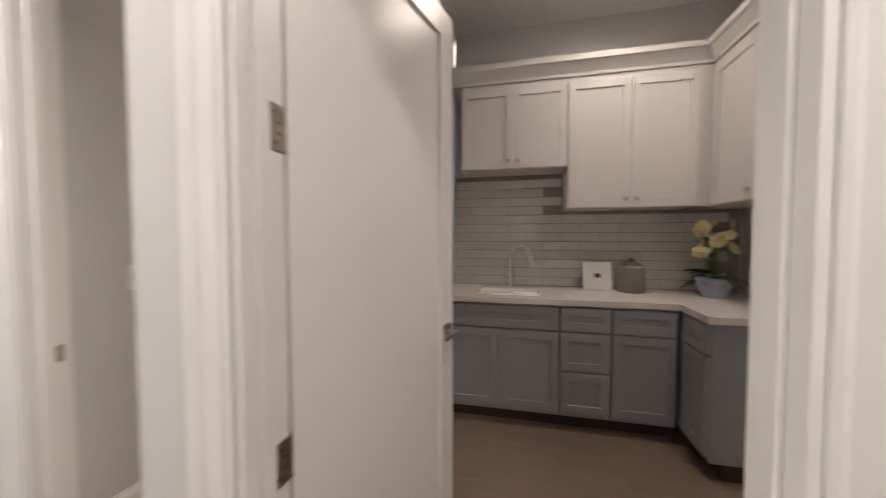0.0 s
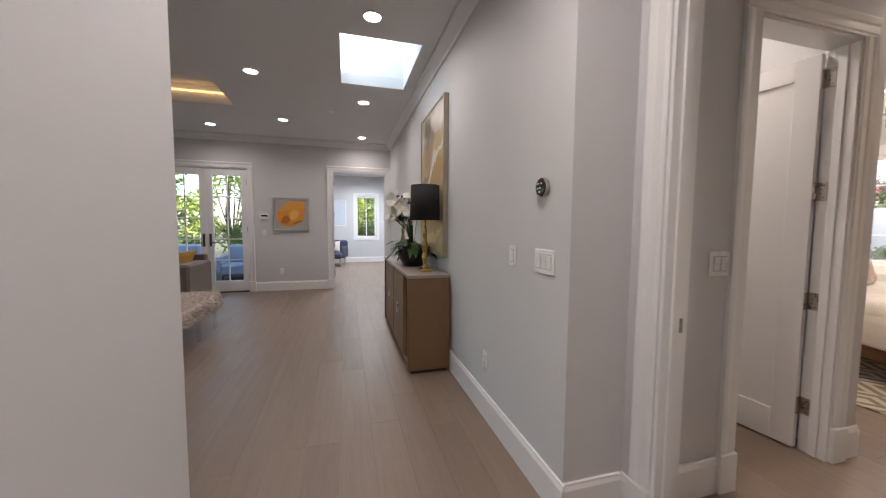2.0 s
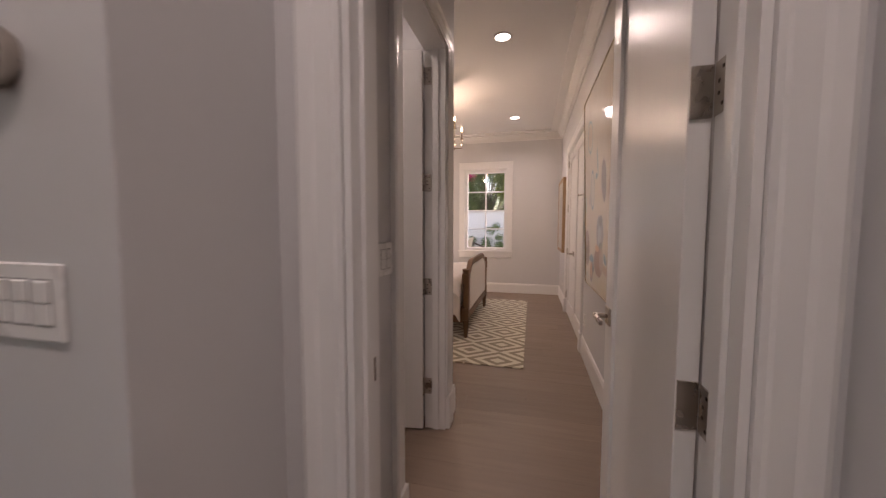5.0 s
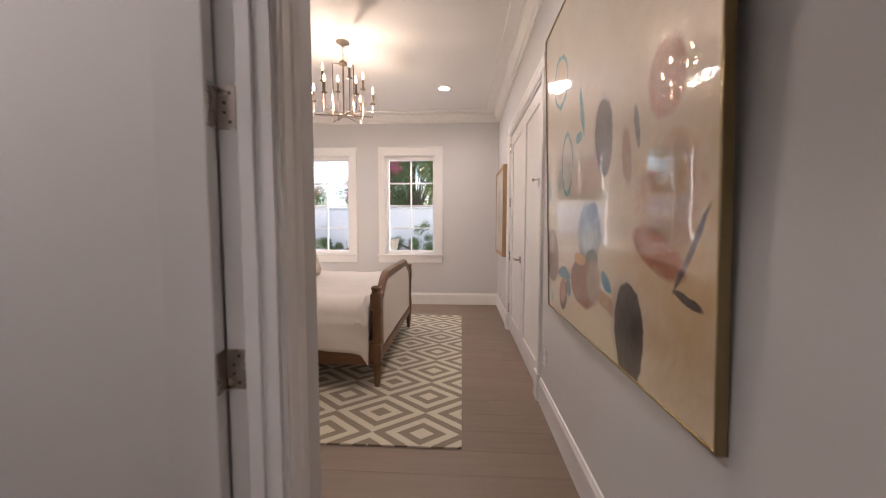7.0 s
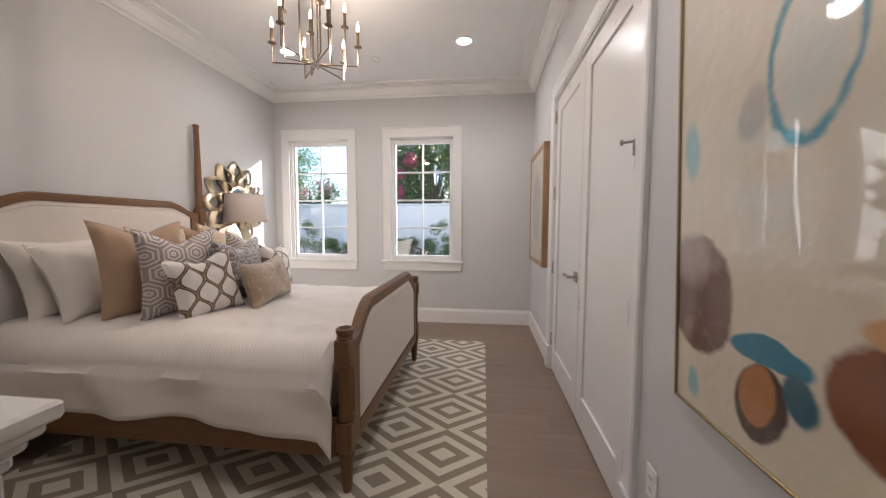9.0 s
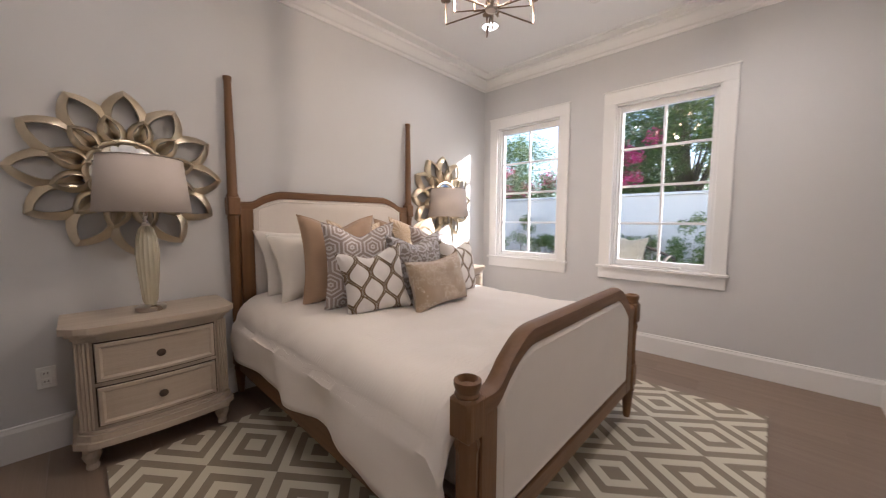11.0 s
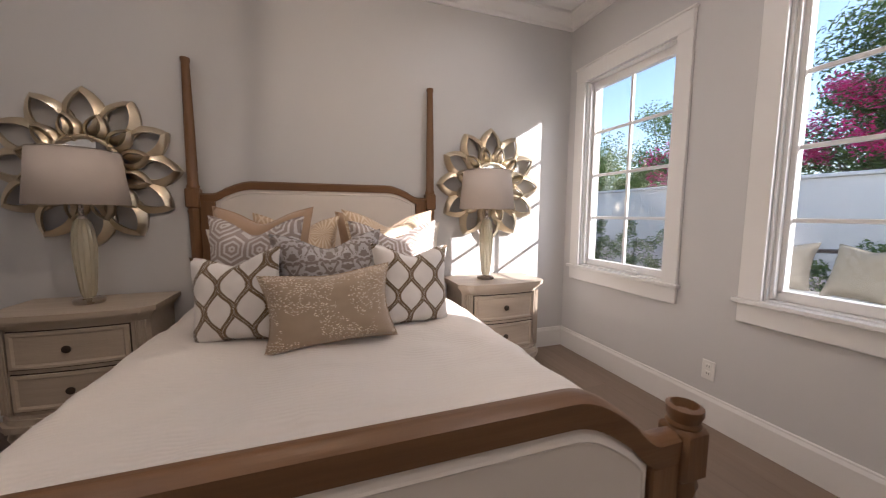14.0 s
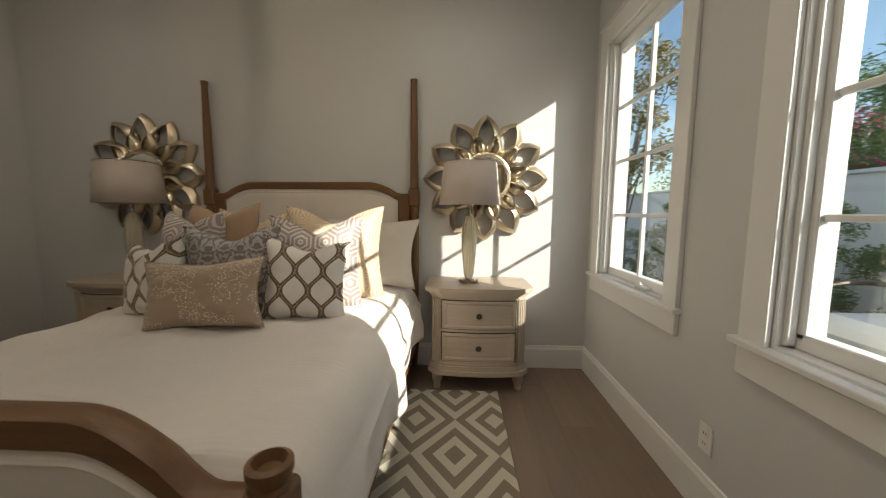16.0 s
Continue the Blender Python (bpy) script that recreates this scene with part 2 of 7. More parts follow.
# near-black that puts the shade of gaps, slots and recesses into colour
GAP = material("painted_gap_shade", (0.05, 0.035, 0.028), 0.9, var=0.1)
OAK = wood("floor_oak", (0.265, 0.195, 0.145), (0.185, 0.132, 0.098), 0.42, along=0, per_object=0.08, grain=0.8)
BEDWOOD = wood("bed_oak", (0.23, 0.115, 0.046), (0.095, 0.042, 0.016), 0.42, along=1)
BEDWOOD_RAIL = wood("bed_oak_rail", (0.23, 0.115, 0.046), (0.095, 0.042, 0.016), 0.42, along=0)
BEDWOOD_UP = wood("bed_oak_upright", (0.23, 0.115, 0.046), (0.095, 0.042, 0.016), 0.42, along=2)
LINEN = material("cream_linen", (0.72, 0.66, 0.60), 0.9, var=0.03, scale=5, bump=0.25, bump_scale=600, sheen=0.2)
PALEWOOD = wood("whitewashed_wood", (0.56, 0.475, 0.385), (0.40, 0.325, 0.25), 0.5, along=1)
PALEWOOD_UP = wood("whitewashed_wood_upright", (0.56, 0.475, 0.385), (0.40, 0.325, 0.25), 0.5, along=2)
CHALK = material("chalk_white_wood", (0.72, 0.69, 0.65), 0.55, var=0.07, scale=4, bump=0.2, bump_scale=30)
CHAMPAGNE = material("champagne_leaf_metal", (0.74, 0.64, 0.48), 0.34, 1.0, var=0.14, scale=9, bump=0.03, bump_scale=60)
MIRROR = material("mirror_glass", (0.9, 0.92, 0.92), 0.02, 1.0, var=0.0)
MIRROR.node_tree.nodes["Principled BSDF"].inputs["Roughness"].default_value = 0.02
for link in list(MIRROR.node_tree.nodes["Principled BSDF"].inputs["Roughness"].links):
    MIRROR.node_tree.links.remove(link)
SHADE = material("grey_linen_shade", (0.60, 0.525, 0.47), 0.9, var=0.03, scale=8, bump=0.2, bump_scale=500)
BLACK = material("black_fabric", (0.012, 0.011, 0.011), 0.85, var=0.1, bump=0.2, bump_scale=500)
GLASS = pane_material("window_glass")
FIXTURE = glow("lamp_lens", (1.0, 0.92, 0.82), 5.0)
BULB = glow("candle_bulb", (1.0, 0.70, 0.40), 8.0)
COVE = glow("cove_light", (1.0, 0.62, 0.25), 0.35)
GOLD = material("gold_metal", (0.72, 0.50, 0.20), 0.25, 1.0, var=0.1, scale=14, bump=0.15, bump_scale=30)
LEAF = material("leaf_green", (0.055, 0.12, 0.03), 0.4, var=0.3, scale=20, second=(0.03, 0.07, 0.02))
DARKPOT = material("black_glazed_pot", (0.015, 0.014, 0.014), 0.2, var=0.1)
PETAL = material("white_petal", (0.80, 0.76, 0.68), 0.5, var=0.08, scale=30, bump=0.1)
YELLOW = material("yellow_petal", (0.75, 0.58, 0.10), 0.55, var=0.15, scale=30, bump=0.1)
CREAMPETAL = material("cream_petal", (0.78, 0.70, 0.40), 0.55, var=0.12, scale=30, bump=0.1)


# ---- the large structure ----
def wall_mesh(axis, face, back, u0, u1, z0, z1, holes=()):
    """A wall with openings. axis 'x': it runs along x between y = face and y = back; 'y': it runs along y."""
    us = sorted({u0, u1, *[h[0] for h in holes], *[h[1] for h in holes]})
    zs = sorted({z0, z1, *[h[2] for h in holes], *[h[3] for h in holes]})
    us = [u for u in us if u0 <= u <= u1]
    zs = [z for z in zs if z0 <= z <= z1]

    def full(i, j):
        if not (0 <= i < len(us) - 1 and 0 <= j < len(zs) - 1):
            return False
        u, z = (us[i] + us[i + 1]) / 2, (zs[j] + zs[j + 1]) / 2
        return not any(h[0] < u < h[1] and h[2] < z < h[3] for h in holes)

    def at(u, d, z):
        return (u, d, z) if axis == 'x' else (d, u, z)
    m = Mesh()
    quad = [(0, 1, 2, 3)]
    for i in range(len(us) - 1):
        for j in range(len(zs) - 1):
            if not full(i, j):
                continue
            a, b, c, d = us[i], us[i + 1], zs[j], zs[j + 1]
            for s in (face, back):
                m.add([at(a, s, c), at(b, s, c), at(b, s, d), at(a, s, d)], quad)
            if not full(i - 1, j):
                m.add([at(a, face, c), at(a, back, c), at(a, back, d), at(a, face, d)], quad)
            if not full(i + 1, j):
                m.add([at(b, face, c), at(b, back, c), at(b, back, d), at(b, face, d)], quad)
            if not full(i, j - 1):
                m.add([at(a, face, c), at(b, face, c), at(b, back, c), at(a, back, c)], quad)
            if not full(i, j + 1):
                m.add([at(a, face, d), at(b, face, d), at(b, back, d), at(a, back, d)], quad)
    return m


def wall(name, axis, face, back, u0, u1, holes=(), z0=0.0, z1=CEIL + 0.3, mat=WALL):
    m = wall_mesh(axis, face, back, u0, u1, z0, z1, holes)
    me = bpy.data.meshes.new(name)
    me.from_pydata(m.v, [], m.f)
    bm = bmesh.new()
    bm.from_mesh(me)
    bmesh.ops.remove_doubles(bm, verts=bm.verts, dist=1e-5)
    bmesh.ops.recalc_face_normals(bm, faces=bm.faces)
    bm.to_mesh(me)
    bm.free()
    me.materials.append(mat)
    return tagged(new(name, me), kind="structure")


DOOR_H = 2.30
WIN = [(-3.49, -2.69), (-2.13, -1.33)]
WIN_Z = (0.79, 2.34)
HALL_Y, ALC_Y, LAU_Y, VES_X, EAST_X, WEST_X, NORTH_Y, SOUTH_Y = 1.186, 1.50, 1.25, -1.37, -0.36, -3.70, 7.52, 3.09

# bedroom
wall("wall_bedroom_north", 'x', NORTH_Y, NORTH_Y + 0.16, WEST_X - 0.15, EAST_X + 0.5, [(a, b, *WIN_Z) for a, b in WIN])
wall("wall_bedroom_west", 'y', WEST_X, WEST_X - 0.15, SOUTH_Y - 0.12, NORTH_Y)
wall("wall_bedroom_east", 'y', EAST_X, EAST_X + 0.12, 1.62, NORTH_Y, [(4.58, 6.20, 0, DOOR_H)])
wall("wall_bedroom_south", 'x', SOUTH_Y, SOUTH_Y - 0.12, WEST_X, VES_X)
wall("wall_vestibule_west", 'y', VES_X, VES_X - 0.12, 1.62, SOUTH_Y - 0.12, [(2.13, 2.87, 0, DOOR_H)])
wall("wall_bath_south", 'x', 1.60, 1.50, -3.2, VES_X - 0.12)
wall("wall_bath_west", 'y', -3.2, -3.3, 1.50, SOUTH_Y - 0.12)
wall("wall_closet_back", 'y', 0.30, 0.38, 4.3, 6.5)
# alcove and hall
wall("wall_alcove", 'x', ALC_Y, ALC_Y + 0.12, -1.41, -0.39, [(-1.25, -0.515, 0, DOOR_H)])
wall("wall_alcove_west", 'y', -1.41, -1.53, HALL_Y, ALC_Y + 0.12)
wall("wall_alcove_east", 'y', -0.39, -0.27, LAU_Y + 0.12, ALC_Y + 0.12)
wall("wall_hall_north", 'x', HALL_Y, HALL_Y + 0.12, -7.57, -1.53)
wall("wall_laundry_south", 'x', LAU_Y, LAU_Y + 0.12, -0.39, 2.6, [(-0.145, 0.77, 0, DOOR_H)])
wall("wall_hall_south", 'x', -0.15, -0.30, -1.22, 2.6)
wall("wall_hall_end", 'y', 2.6, 2.72, -0.3, 1.37)
# laundry
wall("wall_laundry_north", 'x', 3.78, 3.90, -0.22, 2.10)
wall("wall_laundry_east", 'y', 1.98, 2.10, 1.37, 3.78)
# living room
FD = [(-2.93, -1.51), (-5.30, -3.53)]
wall("wall_living_west", 'y', -7.57, -7.72, -6.2, 1.6, [(FD[0][0], FD[0][1], 0, 2.36), (FD[1][0], FD[1][1], 0, 2.36), (0.02, 1.10, 0, 2.38)])
wall("wall_living_south", 'x', -6.2, -6.35, -7.57, -1.22, [(-6.4, -4.9, 0.3, 2.4), (-4.2, -2.7, 0.3, 2.4)])
wall("wall_living_east", 'y', -1.22, -1.07, -6.2, -0.30)
# sitting room beyond the double doors
wall("wall_sitting_west", 'y', -12.6, -12.75, -0.6, 2.6, [(0.62, 1.32, 0.85, 2.3)])
wall("wall_sitting_south", 'x', -0.6, -0.75, -12.6, -7.72, [(-11.2, -9.6, 0.4, 2.3)])
wall("wall_sitting_north", 'x', 2.6, 2.75, -12.6, -7.72)
wall("wall_sitting_east", 'y', -7.72, -7.85, 1.6, 2.6)

# ceilings, with the skylight and the tray cut out
SKY_X, SKY_Y = (-4.50, -3.40), (0.245, 0.975)
TRAY_X, TRAY_Y = (-5.75, -2.2), (-4.9, -1.2)


def slab(name, x0, x1, y0, y1, z0, z1, holes, mat):
    m = wall_mesh('x', z0, z1, x0, x1, y0, y1, holes)
    m.v = [(u, v, d) for u, d, v in m.v]
    me = bpy.data.meshes.new(name)
    me.from_pydata(m.v, [], m.f)
    bm = bmesh.new()
    bm.from_mesh(me)
    bmesh.ops.remove_doubles(bm, verts=bm.verts, dist=1e-5)
    bmesh.ops.recalc_face_normals(bm, faces=bm.faces)
    bm.to_mesh(me)
    bm.free()
    me.materials.append(mat)
    return tagged(new(name, me), kind="structure")


slab("ceiling_living", -7.57, -1.22, -6.2, HALL_Y, CEIL, CEIL + 0.12, [(*SKY_X, *SKY_Y), (*TRAY_X, *TRAY_Y)], CEILING)
slab("ceiling_hall", -1.22, 2.6, -0.15, ALC_Y, CEIL, CEIL + 0.12, [], CEILING)
slab("ceiling_bedroom", -3.72, -0.26, ALC_Y + 0.12, NORTH_Y, CEIL, CEIL + 0.12, [], CEILING)
slab("ceiling_closet", -0.26, 0.4, 4.2, 6.6, CEIL, CEIL + 0.12, [], CEILING)
slab("ceiling_laundry", -0.26, 2.1, LAU_Y + 0.12, 3.9, LAUNDRY_CEIL, LAUNDRY_CEIL + 0.12, [], CEILING)
slab("ceiling_sitting", -12.6, -7.57, -0.6, 2.6, CEIL, CEIL + 0.12, [], CEILING)
m = Mesh()
m.box((TRAY_X[0] - 0.1, TRAY_Y[0] - 0.1, CEIL + 0.24), (TRAY_X[1] + 0.1, TRAY_Y[1] + 0.1, CEIL + 0.34))
for x in (TRAY_X[0] - 0.1, TRAY_X[1]):
    m.box((x, TRAY_Y[0] - 0.1, CEIL + 0.122), (x + 0.1, TRAY_Y[1] + 0.1, CEIL + 0.238))
for y in (TRAY_Y[0] - 0.1, TRAY_Y[1]):
    m.box((TRAY_X[0], y, CEIL + 0.122), (TRAY_X[1], y + 0.1, CEIL + 0.238))
solid("ceiling_tray", m, CEILING, kind="structure")
m = Mesh()
m.box((TRAY_X[0] + 0.02, TRAY_Y[0], CEIL + 0.13), (TRAY_X[0] + 0.05, TRAY_Y[1], CEIL + 0.15))
solid("cove_light_strip", m, COVE, "warm LED strip hidden along the ceiling tray", "cove light")
# skylight shaft and its pane
m = Mesh()
for x in (SKY_X[0] - 0.08, SKY_X[1]):
    m.box((x, SKY_Y[0] - 0.08, CEIL + 0.122), (x + 0.08, SKY_Y[1] + 0.08, CEIL + 0.6))
for y in (SKY_Y[0] - 0.08, SKY_Y[1]):
    m.box((SKY_X[0], y, CEIL + 0.122), (SKY_X[1], y + 0.08, CEIL + 0.6))
solid("skylight_shaft", m, TRIM, kind="structure")
m = Mesh().box((SKY_X[0] - 0.05, SKY_Y[0] - 0.05, CEIL + 0.602), (SKY_X[1] + 0.05, SKY_Y[1] + 0.05, CEIL + 0.612))
FROST = bpy.data.materials.new("frosted_skylight_glass")
FROST.use_nodes = True
ft = FROST.node_tree
tr = ft.nodes.new("ShaderNodeBsdfTranslucent")
tr.inputs[0].default_value = (0.22, 0.37, 0.47, 1)
ft.links.new(tr.outputs[0], ft.nodes["Material Output"].inputs[0])
sk = solid("skylight_pane", m, FROST, "frosted glass skylight pane lit by the sky", "skylight")
sk.visible_shadow = False

# base under the floor boards
m = Mesh()
m.box((-12.8, -6.4, -0.25), (2.7, 7.7, -0.012))
solid("floor", m, GAP, kind="structure")


# ---- trim ----
def baseboard(axis, at, into, runs, h=0.18, t=0.016, name="baseboard"):
    """Boards along a wall at y = at (axis 'x') or x = at (axis 'y'), standing out in direction into."""
    prof = [(0, 0), (t, 0), (t, h - 0.03), (t * 0.55, h - 0.012), (t * 0.55, h - 0.004), (0.002, h), (0, h)]
    for a, b in runs:
        if axis == 'x':
            m = Mesh().prism([(a, at + into * d, z) for d, z in prof], (b - a, 0, 0))
        else:
            m = Mesh().prism([(at + into * d, a, z) for d, z in prof], (0, b - a, 0))
        solid(name, m, TRIM, kind="structure")


baseboard('x', NORTH_Y, -1, [(WEST_X, EAST_X)])
baseboard('y', WEST_X, 1, [(SOUTH_Y, NORTH_Y - 0.016)])
baseboard('y', EAST_X, -1, [(1.62, 4.475), (6.305, NORTH_Y - 0.016)])
baseboard('x', SOUTH_Y, 1, [(WEST_X + 0.016, VES_X)])
baseboard('y', VES_X, 1, [(1.735, 2.022), (2.975, SOUTH_Y + 0.016)])
baseboard('x', HALL_Y, -1, [(-7.57, -1.394)])
baseboard('y', -1.41, 1, [(HALL_Y, ALC_Y - 0.016)])
baseboard('x', ALC_Y, -1, [(-1.41, -1.362)])
baseboard('y', -0.39, -1, [(LAU_Y - 0.016, ALC_Y - 0.016)])
baseboard('x', LAU_Y, -1, [(-0.39, -0.253), (0.88, 2.6)])
baseboard('x', -0.15, 1, [(-1.22, 2.6)])
baseboard('y', -7.57, 1, [(-3.42, -3.04), (-1.405, -0.09), (-6.2, -5.42)])
baseboard('x', -6.2, 1, [(-7.55, -1.22)])
baseboard('y', -12.6, 1, [(-0.6, 2.6)])

CROWN = [(0, 0), (0.012, 0), (0.02, 0.022), (0.04, 0.03), (0.085, 0.085), (0.10, 0.09), (0.10, 0.112), (0.20, 0.112), (0.205, 0.13), (0, 0.13)]


def crown(axis, at, into, a, b, z=CEIL - 0.13, prof=CROWN):
    if axis == 'x':
        m = Mesh().prism([(a, at + into * d, z + h) for d, h in prof], (b - a, 0, 0))
    else:
        m = Mesh().prism([(at + into * d * 0.99, a, z + h - 0.0015) for d, h in prof], (0, b - a, 0))
    solid("trim", m, TRIM, kind="structure")


crown('x', NORTH_Y, -1, WEST_X, EAST_X)
crown('y', WEST_X, 1, SOUTH_Y, NORTH_Y)
crown('y', EAST_X, -1, 1.62, NORTH_Y)
crown('x', SOUTH_Y, 1, WEST_X, VES_X)
HALLCROWN = [(0, 0), (0.014, 0), (0.02, 0.02), (0.075, 0.085), (0.09, 0.09), (0.09, 0.11), (0, 0.11)]
crown('x', HALL_Y, -1, -7.57, -1.41, CEIL - 0.11, HALLCROWN)
crown('y', -7.57, 1, -6.2, HALL_Y, CEIL - 0.11, HALLCROWN)
crown('x', -6.2, 1, -7.57, -1.22, CEIL - 0.11, HALLCROWN)


def casing(axis, at, into, u0, u1, top, w=0.10, t=0.022, name="door_casing", bottom=0.0, label="white painted moulded door casing"):
    """Moulded casing round an opening: two uprights on plinths and a head, each a part."""
    ob = thing(name, (0, 0, 0), label, "trim", kind="structure")
    prof = [(0, 0), (0, t * 0.6), (0.012, t * 0.6), (0.018, t * 0.8), (0.055, t * 0.8), (0.065, t), (w - 0.012, t * 1.15), (w, t * 0.9), (w, 0)]

    def pt(u, d, z):
        return (u, at + into * d, z) if axis == 'x' else (at + into * d, u, z)
    for u, s in ((u0, -1), (u1, 1)):
        part("upright", Mesh().prism([pt(u + s * p, d, bottom) for p, d in prof], (0, 0, top - bottom)), TRIM, ob)
        if bottom == 0.0:
            a, b = sorted((u + s * -0.003, u + s * (w + 0.006)))
            part("plinth", Mesh().box(pt(a, 0, 0), pt(b, t * 1.4, 0.20), 0.004), TRIM, ob)
    vec = (u1 - u0 + 2 * w, 0, 0) if axis == 'x' else (0, u1 - u0 + 2 * w, 0)
    part("head", Mesh().prism([pt(u0 - w, d, top + p) for p, d in prof], vec), TRIM, ob)
    return ob


def jamb(axis, d0, d1, u0, u1, top, stop=0.5, t=0.018, plates=0, plate_z=(0.27, 0.89, 1.515, 2.135)):
    """Door lining with a stop, inside an opening."""
    ob = thing("door_frame", (0, 0, 0), "white painted door lining with a stop bead", "door frame", kind="structure")

    def pt(u, d, z):
        return (u, d, z) if axis == 'x' else (d, u, z)
    e = 0.004 if d1 > d0 else -0.004
    sp = d0 + (d1 - d0) * stop
    for u, s in ((u0, 1), (u1, -1)):
        part("side_lining", Mesh().box(pt(u + s * 0.002, d0 - e, 0), pt(u + s * t, d1 + e, top)), TRIM, ob)
        part("stop_bead", Mesh().box(pt(u + s * t, sp - 0.018, 0), pt(u + s * (t + 0.011), sp + 0.018, top - t), 0.002), TRIM, ob)
    part("head_lining", Mesh().box(pt(u0 + t, d0 - e, top - t), pt(u1 - t, d1 + e, top - 0.002)), TRIM, ob)
    if plates:
        u = u1 - t if plates > 0 else u0 + t
        for z in plate_z:
            part("hinge_plate", Mesh().box(pt(u, d1 - e * 10, z - 0.05), pt(u - plates * 0.003, d1 + e, z + 0.05), 0.001), NICKEL, ob)
            for dz in (-0.033, -0.011, 0.011, 0.033):
                dd = d1 - e * (3.2 if dz * dz < 0.0005 else 6.5)
                m = Mesh().box(pt(u, dd - 0.004, z + dz - 0.004), pt(u - plates * 0.0042, dd + 0.004, z + dz + 0.004), 0.0015)
                part("screw", m, BRONZE, ob)
    return ob


def door_leaf(name, width, label, height=2.27, t=0.042, hinge_z=(0.27, 0.89, 1.515, 2.135), lever=True, lever_sides=(1, -1), rz=0, at=(0, 0, 0), hinges=True, hinge_side=-1):
    """A one-panel shaker door. Its own x runs from the hinge to the lever, y is its thickness."""
    ob = thing(name, at, label, "door", rz=rz, kind="structure")
    st, top, bot = 0.115, 0.115, 0.20
    part("stile", Mesh().box((0.003, 0, 0.012), (st, t, height), 0.002), DOOR, ob)
    part("stile", Mesh().box((width - st, 0, 0.012), (width, t, height), 0.002), DOOR, ob)
    part("rail", Mesh().box((st, 0, height - top), (width - st, t, height), 0.002), DOOR, ob)
    part("rail", Mesh().box((st, 0, 0.012), (width - st, t, bot), 0.002), DOOR, ob)
    m = Mesh()
    m.box((st - 0.002, 0.013, bot - 0.002), (width - st + 0.002, t - 0.013, height - top + 0.002))
    part("door_panel", m, DOOR, ob)
    if lever:
        h = thing("door_handle", (width - 0.065, 0, 0.915), "brushed nickel lever handle on a square rose", "handle")
        h.parent = ob
        for key in ("category",):
            del h[key]
        for s in lever_sides:
            y0 = t if s > 0 else 0
            m = Mesh()
            m.box((-0.033, y0, -0.033), (0.033, y0 + s * 0.009, 0.033), 0.002)
            part("rose", m, NICKEL, h)
            m = Mesh()
            m.tube([(0, y0 + s * 0.005, 0), (0, y0 + s * 0.05, 0)], 0.010, 10)
            m.box((-0.115, y0 + s * 0.042, -0.010), (0.013, y0 + s * 0.058, 0.010), 0.004)
            part("lever", m, NICKEL, h)
    if hinges:
        for z in hinge_z:
            y0 = -0.008 if hinge_side < 0 else t + 0.008
            m = Mesh()
            m.tube([(-0.004, y0, z - 0.05), (-0.004, y0, z + 0.05)], 0.0075, 10)
            m.box((-0.002, 0.002, z - 0.05), (0.0025, t - 0.002, z + 0.05))
            m.tube([(-0.004, y0, z + 0.05), (-0.004, y0, z + 0.058)], [0.0075, 0.004], 10)
            part("hinge", m, NICKEL, ob)
    return ob


# bedroom door, folded back against the vestibule wall
casing('x', ALC_Y, -1, -1.25, -0.515, DOOR_H)
jamb('x', ALC_Y, ALC_Y + 0.12, -1.25, -0.515, DOOR_H, 0.45, plates=1)
door_leaf("bedroom_door", 0.70, "white painted shaker door standing wide open", at=(-0.533, 1.632, 0), rz=90, hinge_side=-1, hinges=True)
# bathroom door, opened inwards
casing('y', VES_X, 1, 2.13, 2.87, DOOR_H)
jamb('y', VES_X, VES_X - 0.12, 2.13, 2.87, DOOR_H, 0.45, plates=1)
door_leaf("bathroom_door", 0.72, "white painted shaker door opened into the bathroom", at=(-1.498, 2.853, 0), rz=187, hinge_side=-1)
# laundry door
casing('x', LAU_Y, -1, -0.145, 0.77, DOOR_H)
jamb('x', LAU_Y, LAU_Y + 0.12, -0.145, 0.77, DOOR_H, 0.45, plates=-1, plate_z=(0.20, 0.83, 1.56, 2.135))
door_leaf("laundry_door", 0.875, "cream white painted shaker door standing ajar", at=(-0.122, 1.378, 0), rz=77, hinge_side=1, hinge_z=(0.20, 0.83, 1.56, 2.135))
# strike plate in the bedroom door's lining
m = Mesh().box((-1.232, 1.57, 0.88), (-1.2295, 1.60, 0.94), 0.001)
solid("strike_plate", m, NICKEL, "brushed nickel strike plate in the door lining", "strike plate")
# closet doors
casing('y', EAST_X, -1, 4.58, 6.20, DOOR_H)
jamb('y', EAST_X, EAST_X + 0.12, 4.58, 6.20, DOOR_H, 0.6)
door_leaf("closet_door", 0.785, "closed white shaker closet door with nickel lever", at=(EAST_X + 0.008, 6.178, 0), rz=-90, hinge_side=-1, lever_sides=(-1,))
door_leaf("closet_door", 0.785, "closed white shaker closet door without a lever", at=(EAST_X + 0.050, 4.602, 0), rz=90, hinge_side=1, lever=False)
# door stop on the closet hinge
m = Mesh()
m.tube([(EAST_X - 0.012, 4.60, 1.52), (EAST_X - 0.012, 4.60, 1.585)], 0.004, 8)
m.tube([(EAST_X - 0.012, 4.60, 1.575), (EAST_X - 0.045, 4.615, 1.575)], 0.0055, 8)
m.tube([(EAST_X - 0.045, 4.615, 1.575), (EAST_X - 0.055, 4.62, 1.575)], 0.012, 10)
solid("door_stop", m, NICKEL, "brushed nickel hinge-pin door stop", "door stop")


